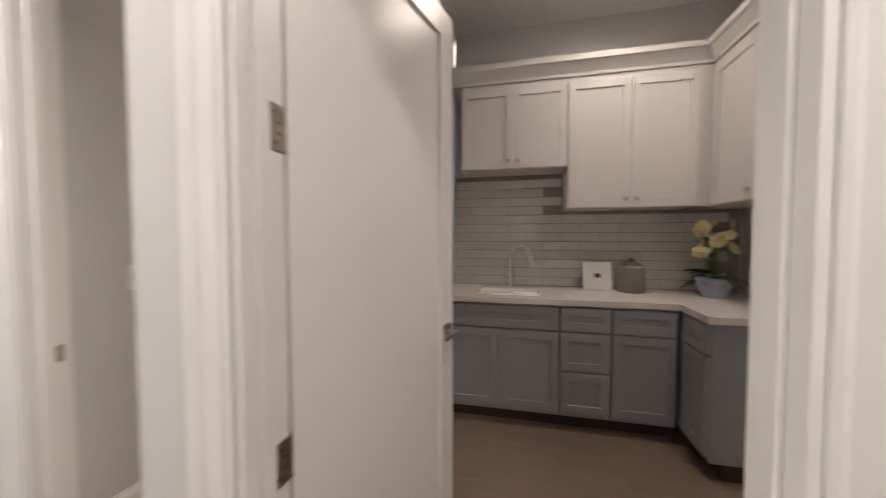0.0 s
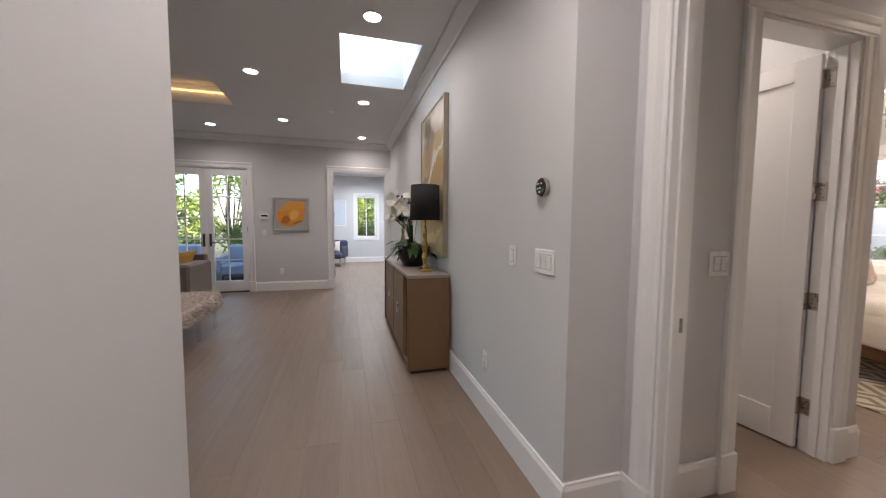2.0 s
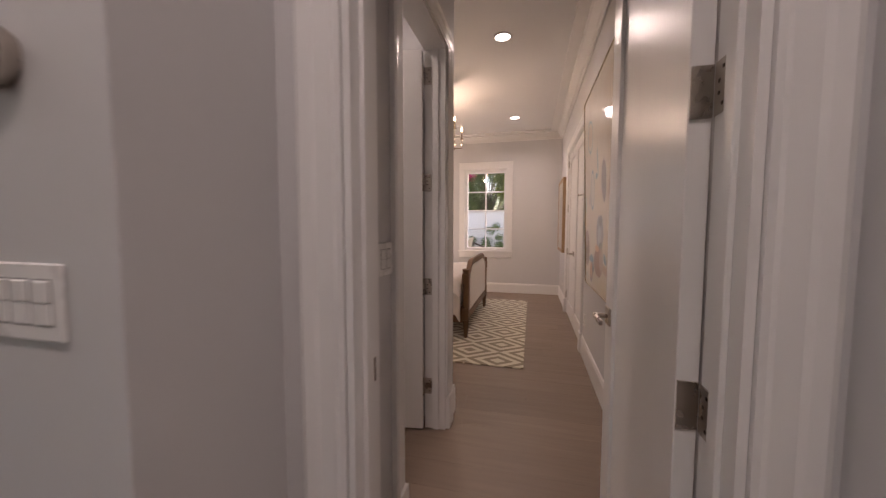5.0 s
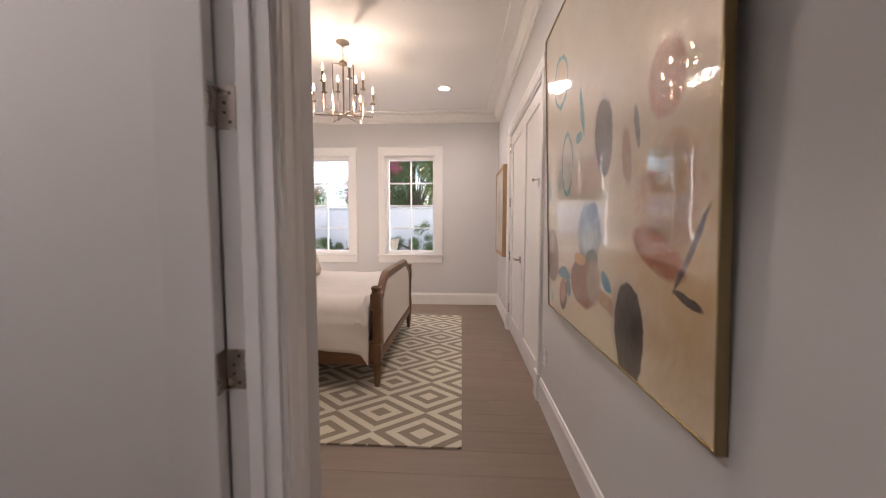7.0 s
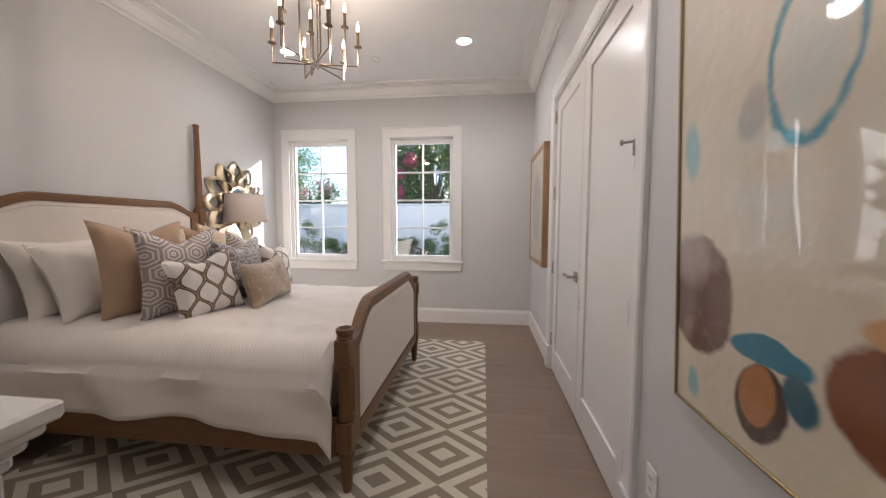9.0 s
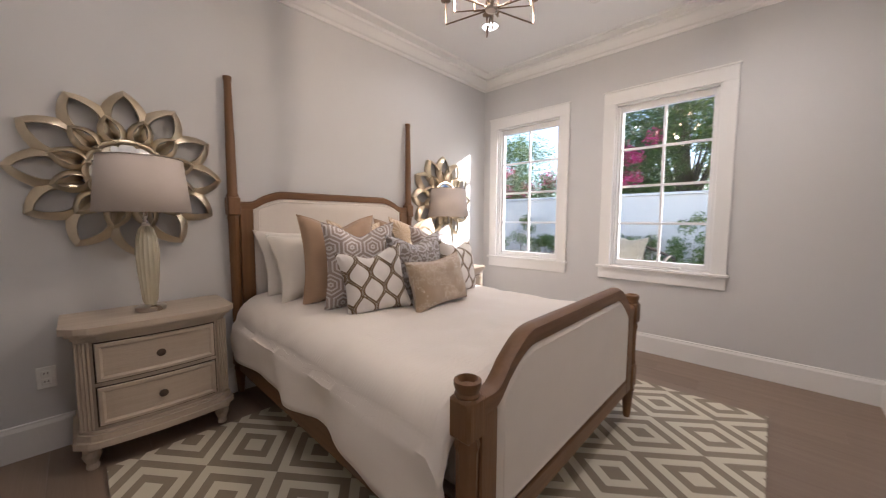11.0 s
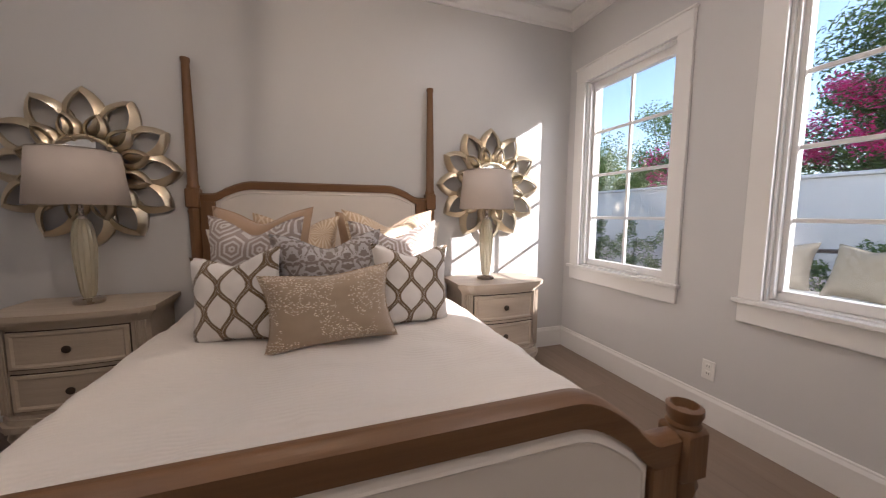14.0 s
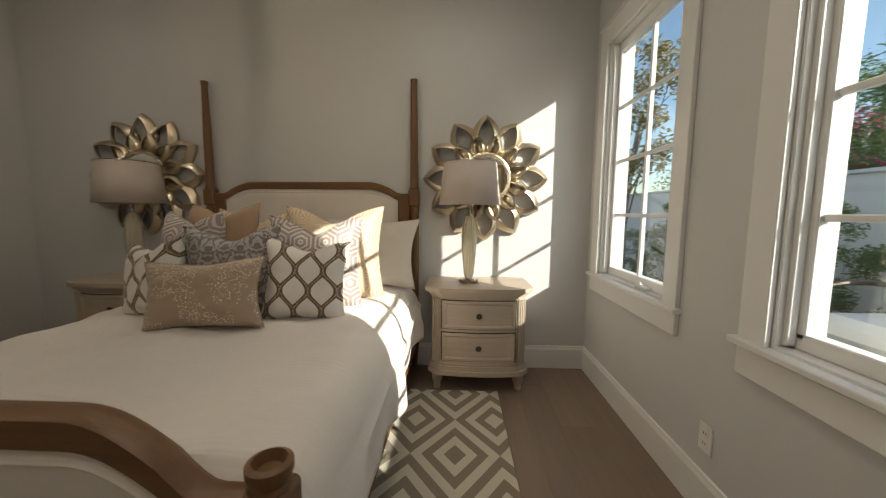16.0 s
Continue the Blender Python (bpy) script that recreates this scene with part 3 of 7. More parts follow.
def window(name, x0, x1, z0, z1, y):
    """A casement with two by four panes, in the north wall."""
    ob = thing(name, ((x0 + x1) / 2, y, z0), "white framed window with two by four panes", "window", kind="structure")
    w, h = (x1 - x0) / 2, z1 - z0
    t = 0.022
    for s in (-1, 1):
        part("casing_upright", Mesh().box((s * w, -t, 0.0), (s * (w + 0.105), 0, h), 0.003), TRIM, ob)
        part("reveal_side", Mesh().box((s * (w - 0.012), 0.001, 0), (s * (w - 0.001), 0.155, h)), TRIM, ob)
        m = Mesh().box((s * (w - 0.052), 0.05, 0.045), (s * (w - 0.012), 0.10, h - 0.05), 0.004)
        m.box((s * (w - 0.03), 0.02, 0.02), (s * (w - 0.012), 0.05, h - 0.02), 0.003)
        part("sash_stile", m, TRIM, ob)
    part("casing_head", Mesh().box((-w - 0.105, -t, h), (w + 0.105, 0, h + 0.115), 0.003), TRIM, ob)
    part("head_cap", Mesh().box((-w - 0.115, -t - 0.008, h + 0.115), (w + 0.115, 0, h + 0.13), 0.003), TRIM, ob)
    part("reveal_head", Mesh().box((-w + 0.012, 0.001, h - 0.012), (w - 0.012, 0.155, h - 0.001)), TRIM, ob)
    part("window_sill", Mesh().box((-w - 0.125, -0.045, -0.02), (w + 0.125, 0.0, 0.004), 0.004), TRIM, ob)
    part("inner_sill", Mesh().box((-w + 0.001, 0.0005, 0.0), (w - 0.001, 0.155, 0.012)), TRIM, ob)
    part("apron", Mesh().box((-w - 0.105, -t, -0.125), (w + 0.105, 0, -0.02), 0.003), TRIM, ob)
    part("sash_rail", Mesh().box((-w + 0.012, 0.05, h - 0.07), (w - 0.012, 0.10, h - 0.012), 0.004), TRIM, ob)
    part("sash_rail", Mesh().box((-w + 0.012, 0.05, 0.012), (w - 0.012, 0.10, 0.065), 0.004), TRIM, ob)
    gx0, gx1, gz0, gz1 = -w + 0.052, w - 0.052, 0.065, h - 0.07
    part("glazing_bar", Mesh().box((-0.011, 0.063, gz0), (0.011, 0.087, gz1), 0.003), TRIM, ob)
    for k in (1, 2, 3):
        z = gz0 + (gz1 - gz0) * k / 4
        part("glazing_bar", Mesh().box((gx0, 0.0645, z - 0.011), (gx1, 0.0855, z + 0.011), 0.003), TRIM, ob)
    for i in range(2):
        for k in range(4):
            a = gx0 + (gx1 - gx0) * i / 2
            c = gz0 + (gz1 - gz0) * k / 4
            p = part("pane", Mesh().box((a, 0.073, c), (a + (gx1 - gx0) / 2, 0.077, c + (gz1 - gz0) / 4)), GLASS, ob)
            p.visible_shadow = False
    m = Mesh().box((w * 0.35 - 0.05, 0.0, 0.012), (w * 0.35 + 0.05, 0.045, 0.03), 0.006)
    m.tube([(w * 0.35, 0.02, 0.03), (w * 0.35 + 0.01, 0.0, 0.05), (w * 0.35 + 0.06, -0.015, 0.045)], [0.008, 0.006, 0.006], 8)
    part("crank_handle", m, PLATE, ob)
    return ob


for k, (a, b) in enumerate(WIN):
    window("window_%d" % (k + 1), a, b, *WIN_Z, NORTH_Y)


def french_leaf(parent, y0, y1, z1, x, lever_at):
    """One glazed leaf of the doors to the garden, five rows of two panes."""
    ob = thing("door_leaf", (0, 0, 0), "white glazed door leaf", "")
    ob.parent = parent
    st, bot, top, t = 0.105, 0.22, 0.12, 0.045
    part("stile", Mesh().box((x, y0, 0.02), (x + t, y0 + st, z1), 0.003), TRIM, ob)
    part("stile", Mesh().box((x, y1 - st, 0.02), (x + t, y1, z1), 0.003), TRIM, ob)
    part("rail", Mesh().box((x, y0 + st, z1 - top), (x + t, y1 - st, z1), 0.003), TRIM, ob)
    part("rail", Mesh().box((x, y0 + st, 0.02), (x + t, y1 - st, bot), 0.003), TRIM, ob)
    a, b, c, d = y0 + st, y1 - st, bot, z1 - top
    part("glazing_bar", Mesh().box((x + 0.012, (a + b) / 2 - 0.011, c), (x + t - 0.012, (a + b) / 2 + 0.011, d), 0.002), TRIM, ob)
    for k in range(1, 5):
        z = c + (d - c) * k / 5
        part("glazing_bar", Mesh().box((x + 0.013, a, z - 0.011), (x + t - 0.013, b, z + 0.011), 0.002), TRIM, ob)
    for i in range(2):
        for k in range(5):
            p = part("pane", Mesh().box((x + 0.02, a + (b - a) * i / 2, c + (d - c) * k / 5), (x + 0.024, a + (b - a) * (i + 1) / 2, c + (d - c) * (k + 1) / 5)), GLASS, ob)
            p.visible_shadow = False
    y = lever_at
    m = Mesh().box((x + t, y - 0.02, 0.88), (x + t + 0.008, y + 0.02, 1.12), 0.003)
    s = 1 if y < (y0 + y1) / 2 else -1
    m.tube([(x + t, y, 0.95), (x + t + 0.05, y, 0.95)], 0.009, 8)
    m.box((x + t + 0.04, y - 0.012, 0.94), (x + t + 0.055, y + s * 0.12, 0.96), 0.003)
    part("door_handle", m, BRONZE, ob, "dark bronze lever on a long plate")
    edge = y0 if lever_at > (y0 + y1) / 2 else y1
    for z in (0.3, 1.2, 2.1):
        part("hinge", Mesh().tube([(x + t + 0.004, edge, z - 0.05), (x + t + 0.004, edge, z + 0.05)], 0.011, 8), BRONZE, ob)
    return ob


for k, (a, b) in enumerate(FD):
    ob = thing("door_%d" % (k + 1), (0, 0, 0), "pair of white glazed doors to the garden", "door", kind="structure")
    mid = (a + b) / 2
    french_leaf(ob, a + 0.02, mid - 0.002, 2.33, -7.65, mid - 0.055)
    french_leaf(ob, mid + 0.002, b - 0.02, 2.33, -7.65, mid + 0.055)
    part("lining", Mesh().box((-7.71, a + 0.001, 2.34), (-7.58, b - 0.001, 2.358)).box((-7.71, a + 0.001, 0), (-7.58, a + 0.019, 2.34)).box((-7.71, b - 0.019, 0), (-7.58, b - 0.001, 2.34)), TRIM, ob)
    part("threshold", Mesh().box((-7.70, a + 0.02, 0.0), (-7.56, b - 0.02, 0.018), 0.004), BRONZE, ob)
    casing('y', -7.57, 1, a, b, 2.36)
casing('y', -7.57, 1, 0.02, 1.085, 2.38)
jamb('y', -7.57, -7.72, 0.02, 1.10, 2.38, 0.5)
door_leaf("sitting_room_door", 0.52, "white painted double door leaf folded back", at=(-7.745, 0.045, 0), rz=183, hinge_side=-1, height=2.35, lever_sides=(1,))


def plain_window(name, axis, at, u0, u1, z0, z1, n=2):
    ob = thing(name, (0, 0, 0), "white framed window", "window", kind="structure")

    def pt(u, d, z):
        return (u, at + d, z) if axis == 'x' else (at + d, u, z)
    m = Mesh()
    for a, b, c, d in ((u0, u0 + 0.06, z0, z1), (u1 - 0.06, u1, z0, z1), (u0, u1, z1 - 0.07, z1), (u0, u1, z0, z0 + 0.07)):
        m.box(pt(a, -0.10, c), pt(b, -0.05, d), 0.003)
    part("window_frame", m, TRIM, ob)
    for k in range(1, n):
        u = u0 + (u1 - u0) * k / n
        part("glazing_bar", Mesh().box(pt(u - 0.012, -0.09, z0), pt(u + 0.012, -0.06, z1)), TRIM, ob)
    p = part("pane", Mesh().box(pt(u0, -0.077, z0), pt(u1, -0.073, z1)), GLASS, ob)
    p.visible_shadow = False
    m = Mesh()
    for a, b, c, d in ((u0 - 0.09, u0, z0, z1 + 0.09), (u1, u1 + 0.09, z0, z1 + 0.09), (u0, u1, z1, z1 + 0.09), (u0 - 0.1, u1 + 0.1, z0 - 0.09, z0)):
        m.box(pt(a, 0.0, c), pt(b, 0.02, d), 0.003)
    part("casing", m, TRIM, ob)


plain_window("window_3", 'y', -12.6, 0.62, 1.32, 0.85, 2.3)
plain_window("window_4", 'x', -0.6, -11.2, -9.6, 0.4, 2.3)
plain_window("window_5", 'x', -6.2, -6.4, -4.9, 0.3, 2.4)
plain_window("window_6", 'x', -6.2, -4.2, -2.7, 0.3, 2.4)


# ---- ceiling fixtures ----
def downlight(x, y, z=CEIL):
    ob = thing("recessed_downlight", (x, y, z), "round white recessed ceiling downlight, lit", "ceiling light", "recessed downlights")
    part("trim_ring", Mesh().tube([(0.072 * math.cos(a), 0.072 * math.sin(a), -0.004) for a in [k * math.pi / 12 for k in range(24)]], 0.009, 6, True), PLATE, ob)
    part("lens", Mesh().lathe([(0.064, -0.006), (0.064, -0.002)], n=24), FIXTURE, ob, "glowing lens")


# the added bathroom and sitting-room fill lamps get fixtures as well
for x, y in HALL_CANS + BED_CANS + BATH_FILL + SITTING_FILL:
    downlight(x, y)
for x, y in LAUNDRY_CANS:
    downlight(x, y, LAUNDRY_CEIL)


def detector(x, y, r=0.045):
    m = Mesh().lathe([(r, 0), (r, -0.008), (r * 0.7, -0.02), (0.004, -0.024)], (x, y, CEIL), 16)
    solid("smoke_sensor", m, PLATE, "small round white ceiling sensor", "smoke detector")


detector(-2.08, 6.77)
detector(-2.0, -0.7)
detector(-5.6, 0.1)


def vent(x, y):
    ob = thing("ceiling_vent", (x, y, CEIL), "grey metal ceiling air vent", "air vent", "ceiling vents")
    GREY = bpy.data.materials.get("vent_metal") or material("vent_metal", (0.35, 0.34, 0.34), 0.45, 0.3)
    part("frame", Mesh().box((-0.2, -0.11, -0.008), (0.2, -0.09, 0)).box((-0.2, 0.09, -0.008), (0.2, 0.11, 0)).box((-0.2, -0.09, -0.008), (-0.18, 0.09, 0)).box((0.18, -0.09, -0.008), (0.2, 0.09, 0)), GREY, ob)
    for k in range(8):
        y0 = -0.08 + k * 0.0225
        part("slat", Mesh().box((-0.18, y0, -0.012), (0.18, y0 + 0.008, -0.002)), GREY, ob)


vent(-2.55, 0.5)
vent(-6.7, -3.3)


# ---- bedroom ----
def arch(v, half, low, high, flat=0.16, run=0.24):
    """Height of the bed boards' shaped top at v from the middle."""
    a = half - abs(v)
    if a < flat:
        return low
    k = min(1.0, (a - flat) / run)
    if k < 0.3:
        return low + (high - low) * 0.42 * (k / 0.3) ** 0.5 * (k / 0.3)
    q = (k - 0.3) / 0.7
    return low + (high - low) * (0.42 + 0.58 * math.sin(q * math.pi / 2))


def bed_board(bed, x, t, half, z0, low, high, band, name, panel_z0, arch_flat):
    """Shaped wooden frame with an upholstered panel in it, across the bed."""
    n = 72
    vs = [-half + 2 * half * k / n for k in range(n + 1)]
    outer = [(v, arch(v, half, low, high, arch_flat)) for v in vs]
    m = Mesh()
    rings = []
    for v, z in outer:
        c = 0.012
        rings.append([(x - t / 2, v, z - band), (x - t / 2 - 0.004, v, z - band * 0.4), (x - t / 2 - 0.004, v, z - c), (x - t / 2 + c, v, z), (x + t / 2 - c, v, z),
                      (x + t / 2 + 0.004, v, z - c), (x + t / 2 + 0.004, v, z - band * 0.4), (x + t / 2, v, z - band)])
    pts = [p for r in rings for p in r]
    k = 8
    fs = [(i * k + a, i * k + (a + 1) % k, (i + 1) * k + (a + 1) % k, (i + 1) * k + a) for i in range(n) for a in range(k)]
    fs += [tuple(range(k))[::-1], tuple(n * k + a for a in range(k))]
    m.add(pts, fs)
    part("top_rail", m, BEDWOOD, bed, smooth=True)
    for s in (-1, 1):
        part("stile", Mesh().box((x - t / 2, s * (half - 0.085), z0), (x + t / 2, s * half, low - band + 0.004), 0.005), BEDWOOD_UP, bed)
    part("bottom_rail", Mesh().box((x - t / 2, -half + 0.085, z0), (x + t / 2, half - 0.085, panel_z0), 0.005), BEDWOOD, bed)
    inner = half - 0.088

    def top(v):
        return arch(v, half, low, high, arch_flat) - band + 0.006

    def cushion(side):
        def fn(u, w):
            v = -inner + 2 * inner * u
            zt = top(v)
            z = panel_z0 + (zt - panel_z0) * w
            d = min(1.0, min(u, 1 - u) * 2 * inner / 0.035, w * (zt - panel_z0) / 0.035, (1 - w) * (zt - panel_z0) / 0.035)
            return (x + side * (t * 0.22 + 0.016 * math.sqrt(max(0, 1 - (1 - d) ** 2))), v, z)
        return fn
    m = Mesh()
    m.grid(cushion(1), 56, 24)
    m.grid(cushion(-1), 56, 24)
    part(name, m, LINEN, bed, "cream linen upholstered panel", smooth=True)
    for s in (1, -1):
        pts = [(x + s * (t * 0.22 + 0.012), -inner + 0.03 + (2 * inner - 0.06) * k / 50, top(-inner + 0.03 + (2 * inner - 0.06) * k / 50) - 0.03) for k in range(51)]
        pts = [(pts[0][0], pts[0][1], panel_z0 + 0.03)] + pts + [(pts[0][0], pts[-1][1], panel_z0 + 0.03)]
        part("piping", Mesh().tube(pts, 0.006, 6, True), LINEN, bed, smooth=True)


def bed_post(bed, x, y, low_z, top_z, tall):
    m = Mesh()
    m.lathe([(0.018, 0.0), (0.022, 0.02), (0.033, 0.17), (0.038, 0.18), (0.03, 0.20)], (x, y, 0), 16)
    m.box((x - 0.036, y - 0.036, 0.20), (x + 0.036, y + 0.036, 0.34), 0.006)
    m.lathe([(0.03, 0.34), (0.036, 0.36), (0.031, 0.38), (0.033, low_z - 0.16), (0.038, low_z - 0.14), (0.033, low_z - 0.12)], (x, y, 0), 20, flute=0.05, flutes=8)
    m.box((x - 0.04, y - 0.04, low_z - 0.12), (x + 0.04, y + 0.04, low_z + 0.005), 0.009)
    if tall:
        m.lathe([(0.034, low_z), (0.038, low_z + 0.015), (0.031, low_z + 0.03), (0.029, low_z + 0.35), (0.022, top_z - 0.03), (0.026, top_z - 0.02), (0.026, top_z), (0.012, top_z + 0.003)], (x, y, 0), 20)
    else:
        m.lathe([(0.034, low_z), (0.038, low_z + 0.01), (0.034, low_z + 0.018), (0.040, low_z + 0.035), (0.040, low_z + 0.05), (0.030, low_z + 0.055), (0.022, low_z + 0.035), (0.004, low_z + 0.033)], (x, y, 0), 24)
    part("bed_post", m, BEDWOOD_UP, bed, smooth=True)


BX, BY = -1.565, 5.405
bed = thing("four_poster_bed", (0, BY, 0.012), "brown oak four-poster bed with cream upholstered boards", "bed")
HALF = 0.785
for s in (-1, 1):
    bed_post(bed, BX, s * HALF, 0.72, 0.775, False)
    bed_post(bed, -3.645, s * HALF, 1.37, 2.165, True)
    part("side_rail", Mesh().box((-3.60, s * HALF - 0.018, 0.17), (BX - 0.035, s * HALF + 0.018, 0.36), 0.006), BEDWOOD_RAIL, bed)
bed_board(bed, BX, 0.05, HALF - 0.035, 0.19, 0.718, 0.862, 0.068, "foot_panel", 0.27, 0.07)
bed_board(bed, -3.645, 0.045, HALF - 0.035, 0.30, 1.345, 1.43, 0.055, "head_panel", 0.42, 0.07)
part("slat_base", Mesh().box((-3.60, -0.75, 0.30), (BX - 0.04, 0.75, 0.34), 0.004), PALEWOOD, bed)

mattress = solid("mattress", Mesh().box((-3.59, BY - 0.755, 0.353), (BX - 0.045, BY + 0.755, 0.62), 0.05), LINEN, "white mattress under the duvet", "mattress")


def duvet_material():
    m = material("white_matelasse_duvet", (0.80, 0.735, 0.67), 0.85, var=0.03, scale=3, sheen=0.25)
    t = m.node_tree
    b = t.nodes["Principled BSDF"]
    co = t.nodes.new("ShaderNodeTexCoord")
    warp = t.nodes.new("ShaderNodeTexNoise")
    warp.inputs["Scale"].default_value = 5.0
    t.links.new(co.outputs["Object"], warp.inputs[0])
    sep = t.nodes.new("ShaderNodeSeparateXYZ")
    t.links.new(co.outputs["Object"], sep.inputs[0])
    line = math_node(t, 'SINE', math_node(t, 'ADD', math_node(t, 'MULTIPLY', sep.outputs[0], 330.0), math_node(t, 'MULTIPLY', warp.outputs[0], 38.0)))
    vor = t.nodes.new("ShaderNodeTexVoronoi")
    vor.feature = 'DISTANCE_TO_EDGE'
    vor.inputs["Scale"].default_value = 6.5
    vor.inputs["Randomness"].default_value = 0.25
    t.links.new(co.outputs["Object"], vor.inputs[0])
    ridge = math_node(t, 'LESS_THAN', vor.outputs["Distance"], 0.06)
    h = math_node(t, 'ADD', math_node(t, 'MULTIPLY', line, 0.22), math_node(t, 'MULTIPLY', ridge, 0.7))
    geo = t.nodes.new("ShaderNodeNewGeometry")
    up = t.nodes.new("ShaderNodeSeparateXYZ")
    t.links.new(geo.outputs["Normal"], up.inputs[0])
    h = math_node(t, 'MULTIPLY', h, math_node(t, 'MAXIMUM', up.outputs[2], 0.1))
    bp = t.nodes.new("ShaderNodeBump")
    bp.inputs["Strength"].default_value = 0.4
    bp.inputs["Distance"].default_value = 0.005
    t.links.new(h, bp.inputs["Height"])
    t.links.new(bp.outputs[0], b.inputs["Normal"])
    return m


DUVET = duvet_material()


def duvet_point(u, v, lift=0.0):
    """u across the bed, v from head to foot; the sides hang in folds."""
    x = -3.55 + v * 1.93
    half, top, drop = 0.765, 0.695, 0.345
    total = 2 * (half + drop)
    s = u * total - total / 2
    edge = abs(s) - (half - 0.10)
    crown_ = 0.03 * math.cos(s / half * 1.2) - 0.02 * v
    n1 = noise.noise(Vector((x * 2.1, s * 2.3, 3.0)))
    n2 = noise.noise(Vector((x * 6.0, s * 5.0, 7.0)))
    bumpy = 0.026 * n1 + 0.013 * n2 + 0.006 * noise.noise(Vector((x * 13.0, s * 9.0, 1.0)))
    if edge <= 0:
        y, z = s, top + crown_ + bumpy
    else:
        r = 0.16
        arc = r * math.pi / 2
        if edge < arc:
            a = edge / r
            y = math.copysign(half - 0.10 + r * math.sin(a), s)
            z = top - r * (1 - math.cos(a)) + crown_ * (1 - a) + bumpy
        else:
            d = edge - arc
            wave = math.sin(x * 9.0 + 3.0 * n1) * 0.026 + math.sin(x * 17.0 + 1.3) * 0.009 * (d / 0.3)
            y = math.copysign(half + 0.082 + wave * min(1, d / 0.1) + 0.05 * d, s)
            corner = max(0.0, (v - 0.86) / 0.14)
            z = top - r - d * (1 + 0.12 * v + 0.04 * math.sin(x * 5.3 + s) + 0.32 * corner * corner) + bumpy * 0.5
    if v > 0.97:
        z -= (v - 0.97) * 2.2
    return Vector((x, BY + y, z + lift))


m = Mesh()
m.grid(lambda u, v: duvet_point(u, v), 96, 70)
duvet = solid("duvet", m, DUVET, "white quilted duvet hanging over the bed's sides", "duvet", smooth=True)
sol = duvet.modifiers.new("thickness", 'SOLIDIFY')
sol.thickness = 0.018
sol.offset = -1

# cloth patterns
def ogee_rule(t, x, y, z):
    """Wavy braided lines that swing apart and meet again."""
    px = math_node(t, 'MULTIPLY', y, 2 * math.pi / 0.125)
    wave = math_node(t, 'MULTIPLY', math_node(t, 'SINE', math_node(t, 'MULTIPLY', z, 2 * math.pi / 0.19)), 1.60)
    a = math_node(t, 'ABSOLUTE', math_node(t, 'SINE', math_node(t, 'MULTIPLY', math_node(t, 'ADD', px, wave), 0.5)))
    b = math_node(t, 'ABSOLUTE', math_node(t, 'COSINE', math_node(t, 'MULTIPLY', math_node(t, 'SUBTRACT', px, wave), 0.5)))
    d = math_node(t, 'MINIMUM', a, b)
    braid = math_node(t, 'LESS_THAN', math_node(t, 'SINE', math_node(t, 'MULTIPLY', math_node(t, 'ADD', z, y), 900.0)), 0.75)
    return math_node(t, 'MULTIPLY', math_node(t, 'LESS_THAN', d, 0.32), math_node(t, 'MAXIMUM', braid, math_node(t, 'GREATER_THAN', d, 0.10)))


def hex_rule(t, x, y, z):
    """Nested outlines of hexagons in a honeycomb."""
    w, h = 0.125, 0.125 * math.sqrt(3)

    def cell(shift):
        u = math_node(t, 'SUBTRACT', math_node(t, 'FLOORED_MODULO', math_node(t, 'ADD', y, shift * w + 4 * w), w), w / 2)
        v = math_node(t, 'SUBTRACT', math_node(t, 'FLOORED_MODULO', math_node(t, 'ADD', z, shift * h + 4 * h), h), h / 2)
        u, v = math_node(t, 'ABSOLUTE', u), math_node(t, 'ABSOLUTE', v)
        return math_node(t, 'MAXIMUM', u, math_node(t, 'ADD', math_node(t, 'MULTIPLY', u, 0.5), math_node(t, 'MULTIPLY', v, 0.866)))
    d = math_node(t, 'DIVIDE', math_node(t, 'MINIMUM', cell(0.0), cell(0.5)), w / 2)
    return math_node(t, 'GREATER_THAN', math_node(t, 'SINE', math_node(t, 'SUBTRACT', math_node(t, 'MULTIPLY', d, 6 * math.pi), 1.2)), 0.25)


def damask_rule(t, x, y, z):
    n = t.nodes.new("ShaderNodeTexNoise")
    n.inputs["Scale"].default_value = 22.0
    n.inputs["Detail"].default_value = 1.5
    n.inputs["Distortion"].default_value = 2.2
    c = t.nodes.new("ShaderNodeCombineXYZ")
    t.links.new(math_node(t, 'PINGPONG', y, 0.075), c.inputs[1])
    t.links.new(z, c.inputs[2])
    t.links.new(c.outputs[0], n.inputs[0])
    return math_node(t, 'GREATER_THAN', n.outputs[0], 0.52)


def fan_rule(t, x, y, z):
    fy = math_node(t, 'SUBTRACT', math_node(t, 'PINGPONG', y, 0.09), 0.045)
    fz = math_node(t, 'PINGPONG', z, 0.08)
    a = math_node(t, 'ARCTAN2', fz, fy)
    return math_node(t, 'GREATER_THAN', math_node(t, 'SINE', math_node(t, 'MULTIPLY', a, 22.0)), 0.3)


def sequin_rule(t, x, y, z):
    v = t.nodes.new("ShaderNodeTexVoronoi")
    v.inputs["Scale"].default_value = 130.0
    co = t.nodes.new("ShaderNodeTexCoord")
    t.links.new(co.outputs["Object"], v.inputs[0])
    n = t.nodes.new("ShaderNodeTexNoise")
    n.inputs["Scale"].default_value = 9.0
    t.links.new(co.outputs["Object"], n.inputs[0])
    return math_node(t, 'MULTIPLY', math_node(t, 'LESS_THAN', v.outputs["Distance"], 0.30), math_node(t, 'GREATER_THAN', n.outputs[0], 0.46))


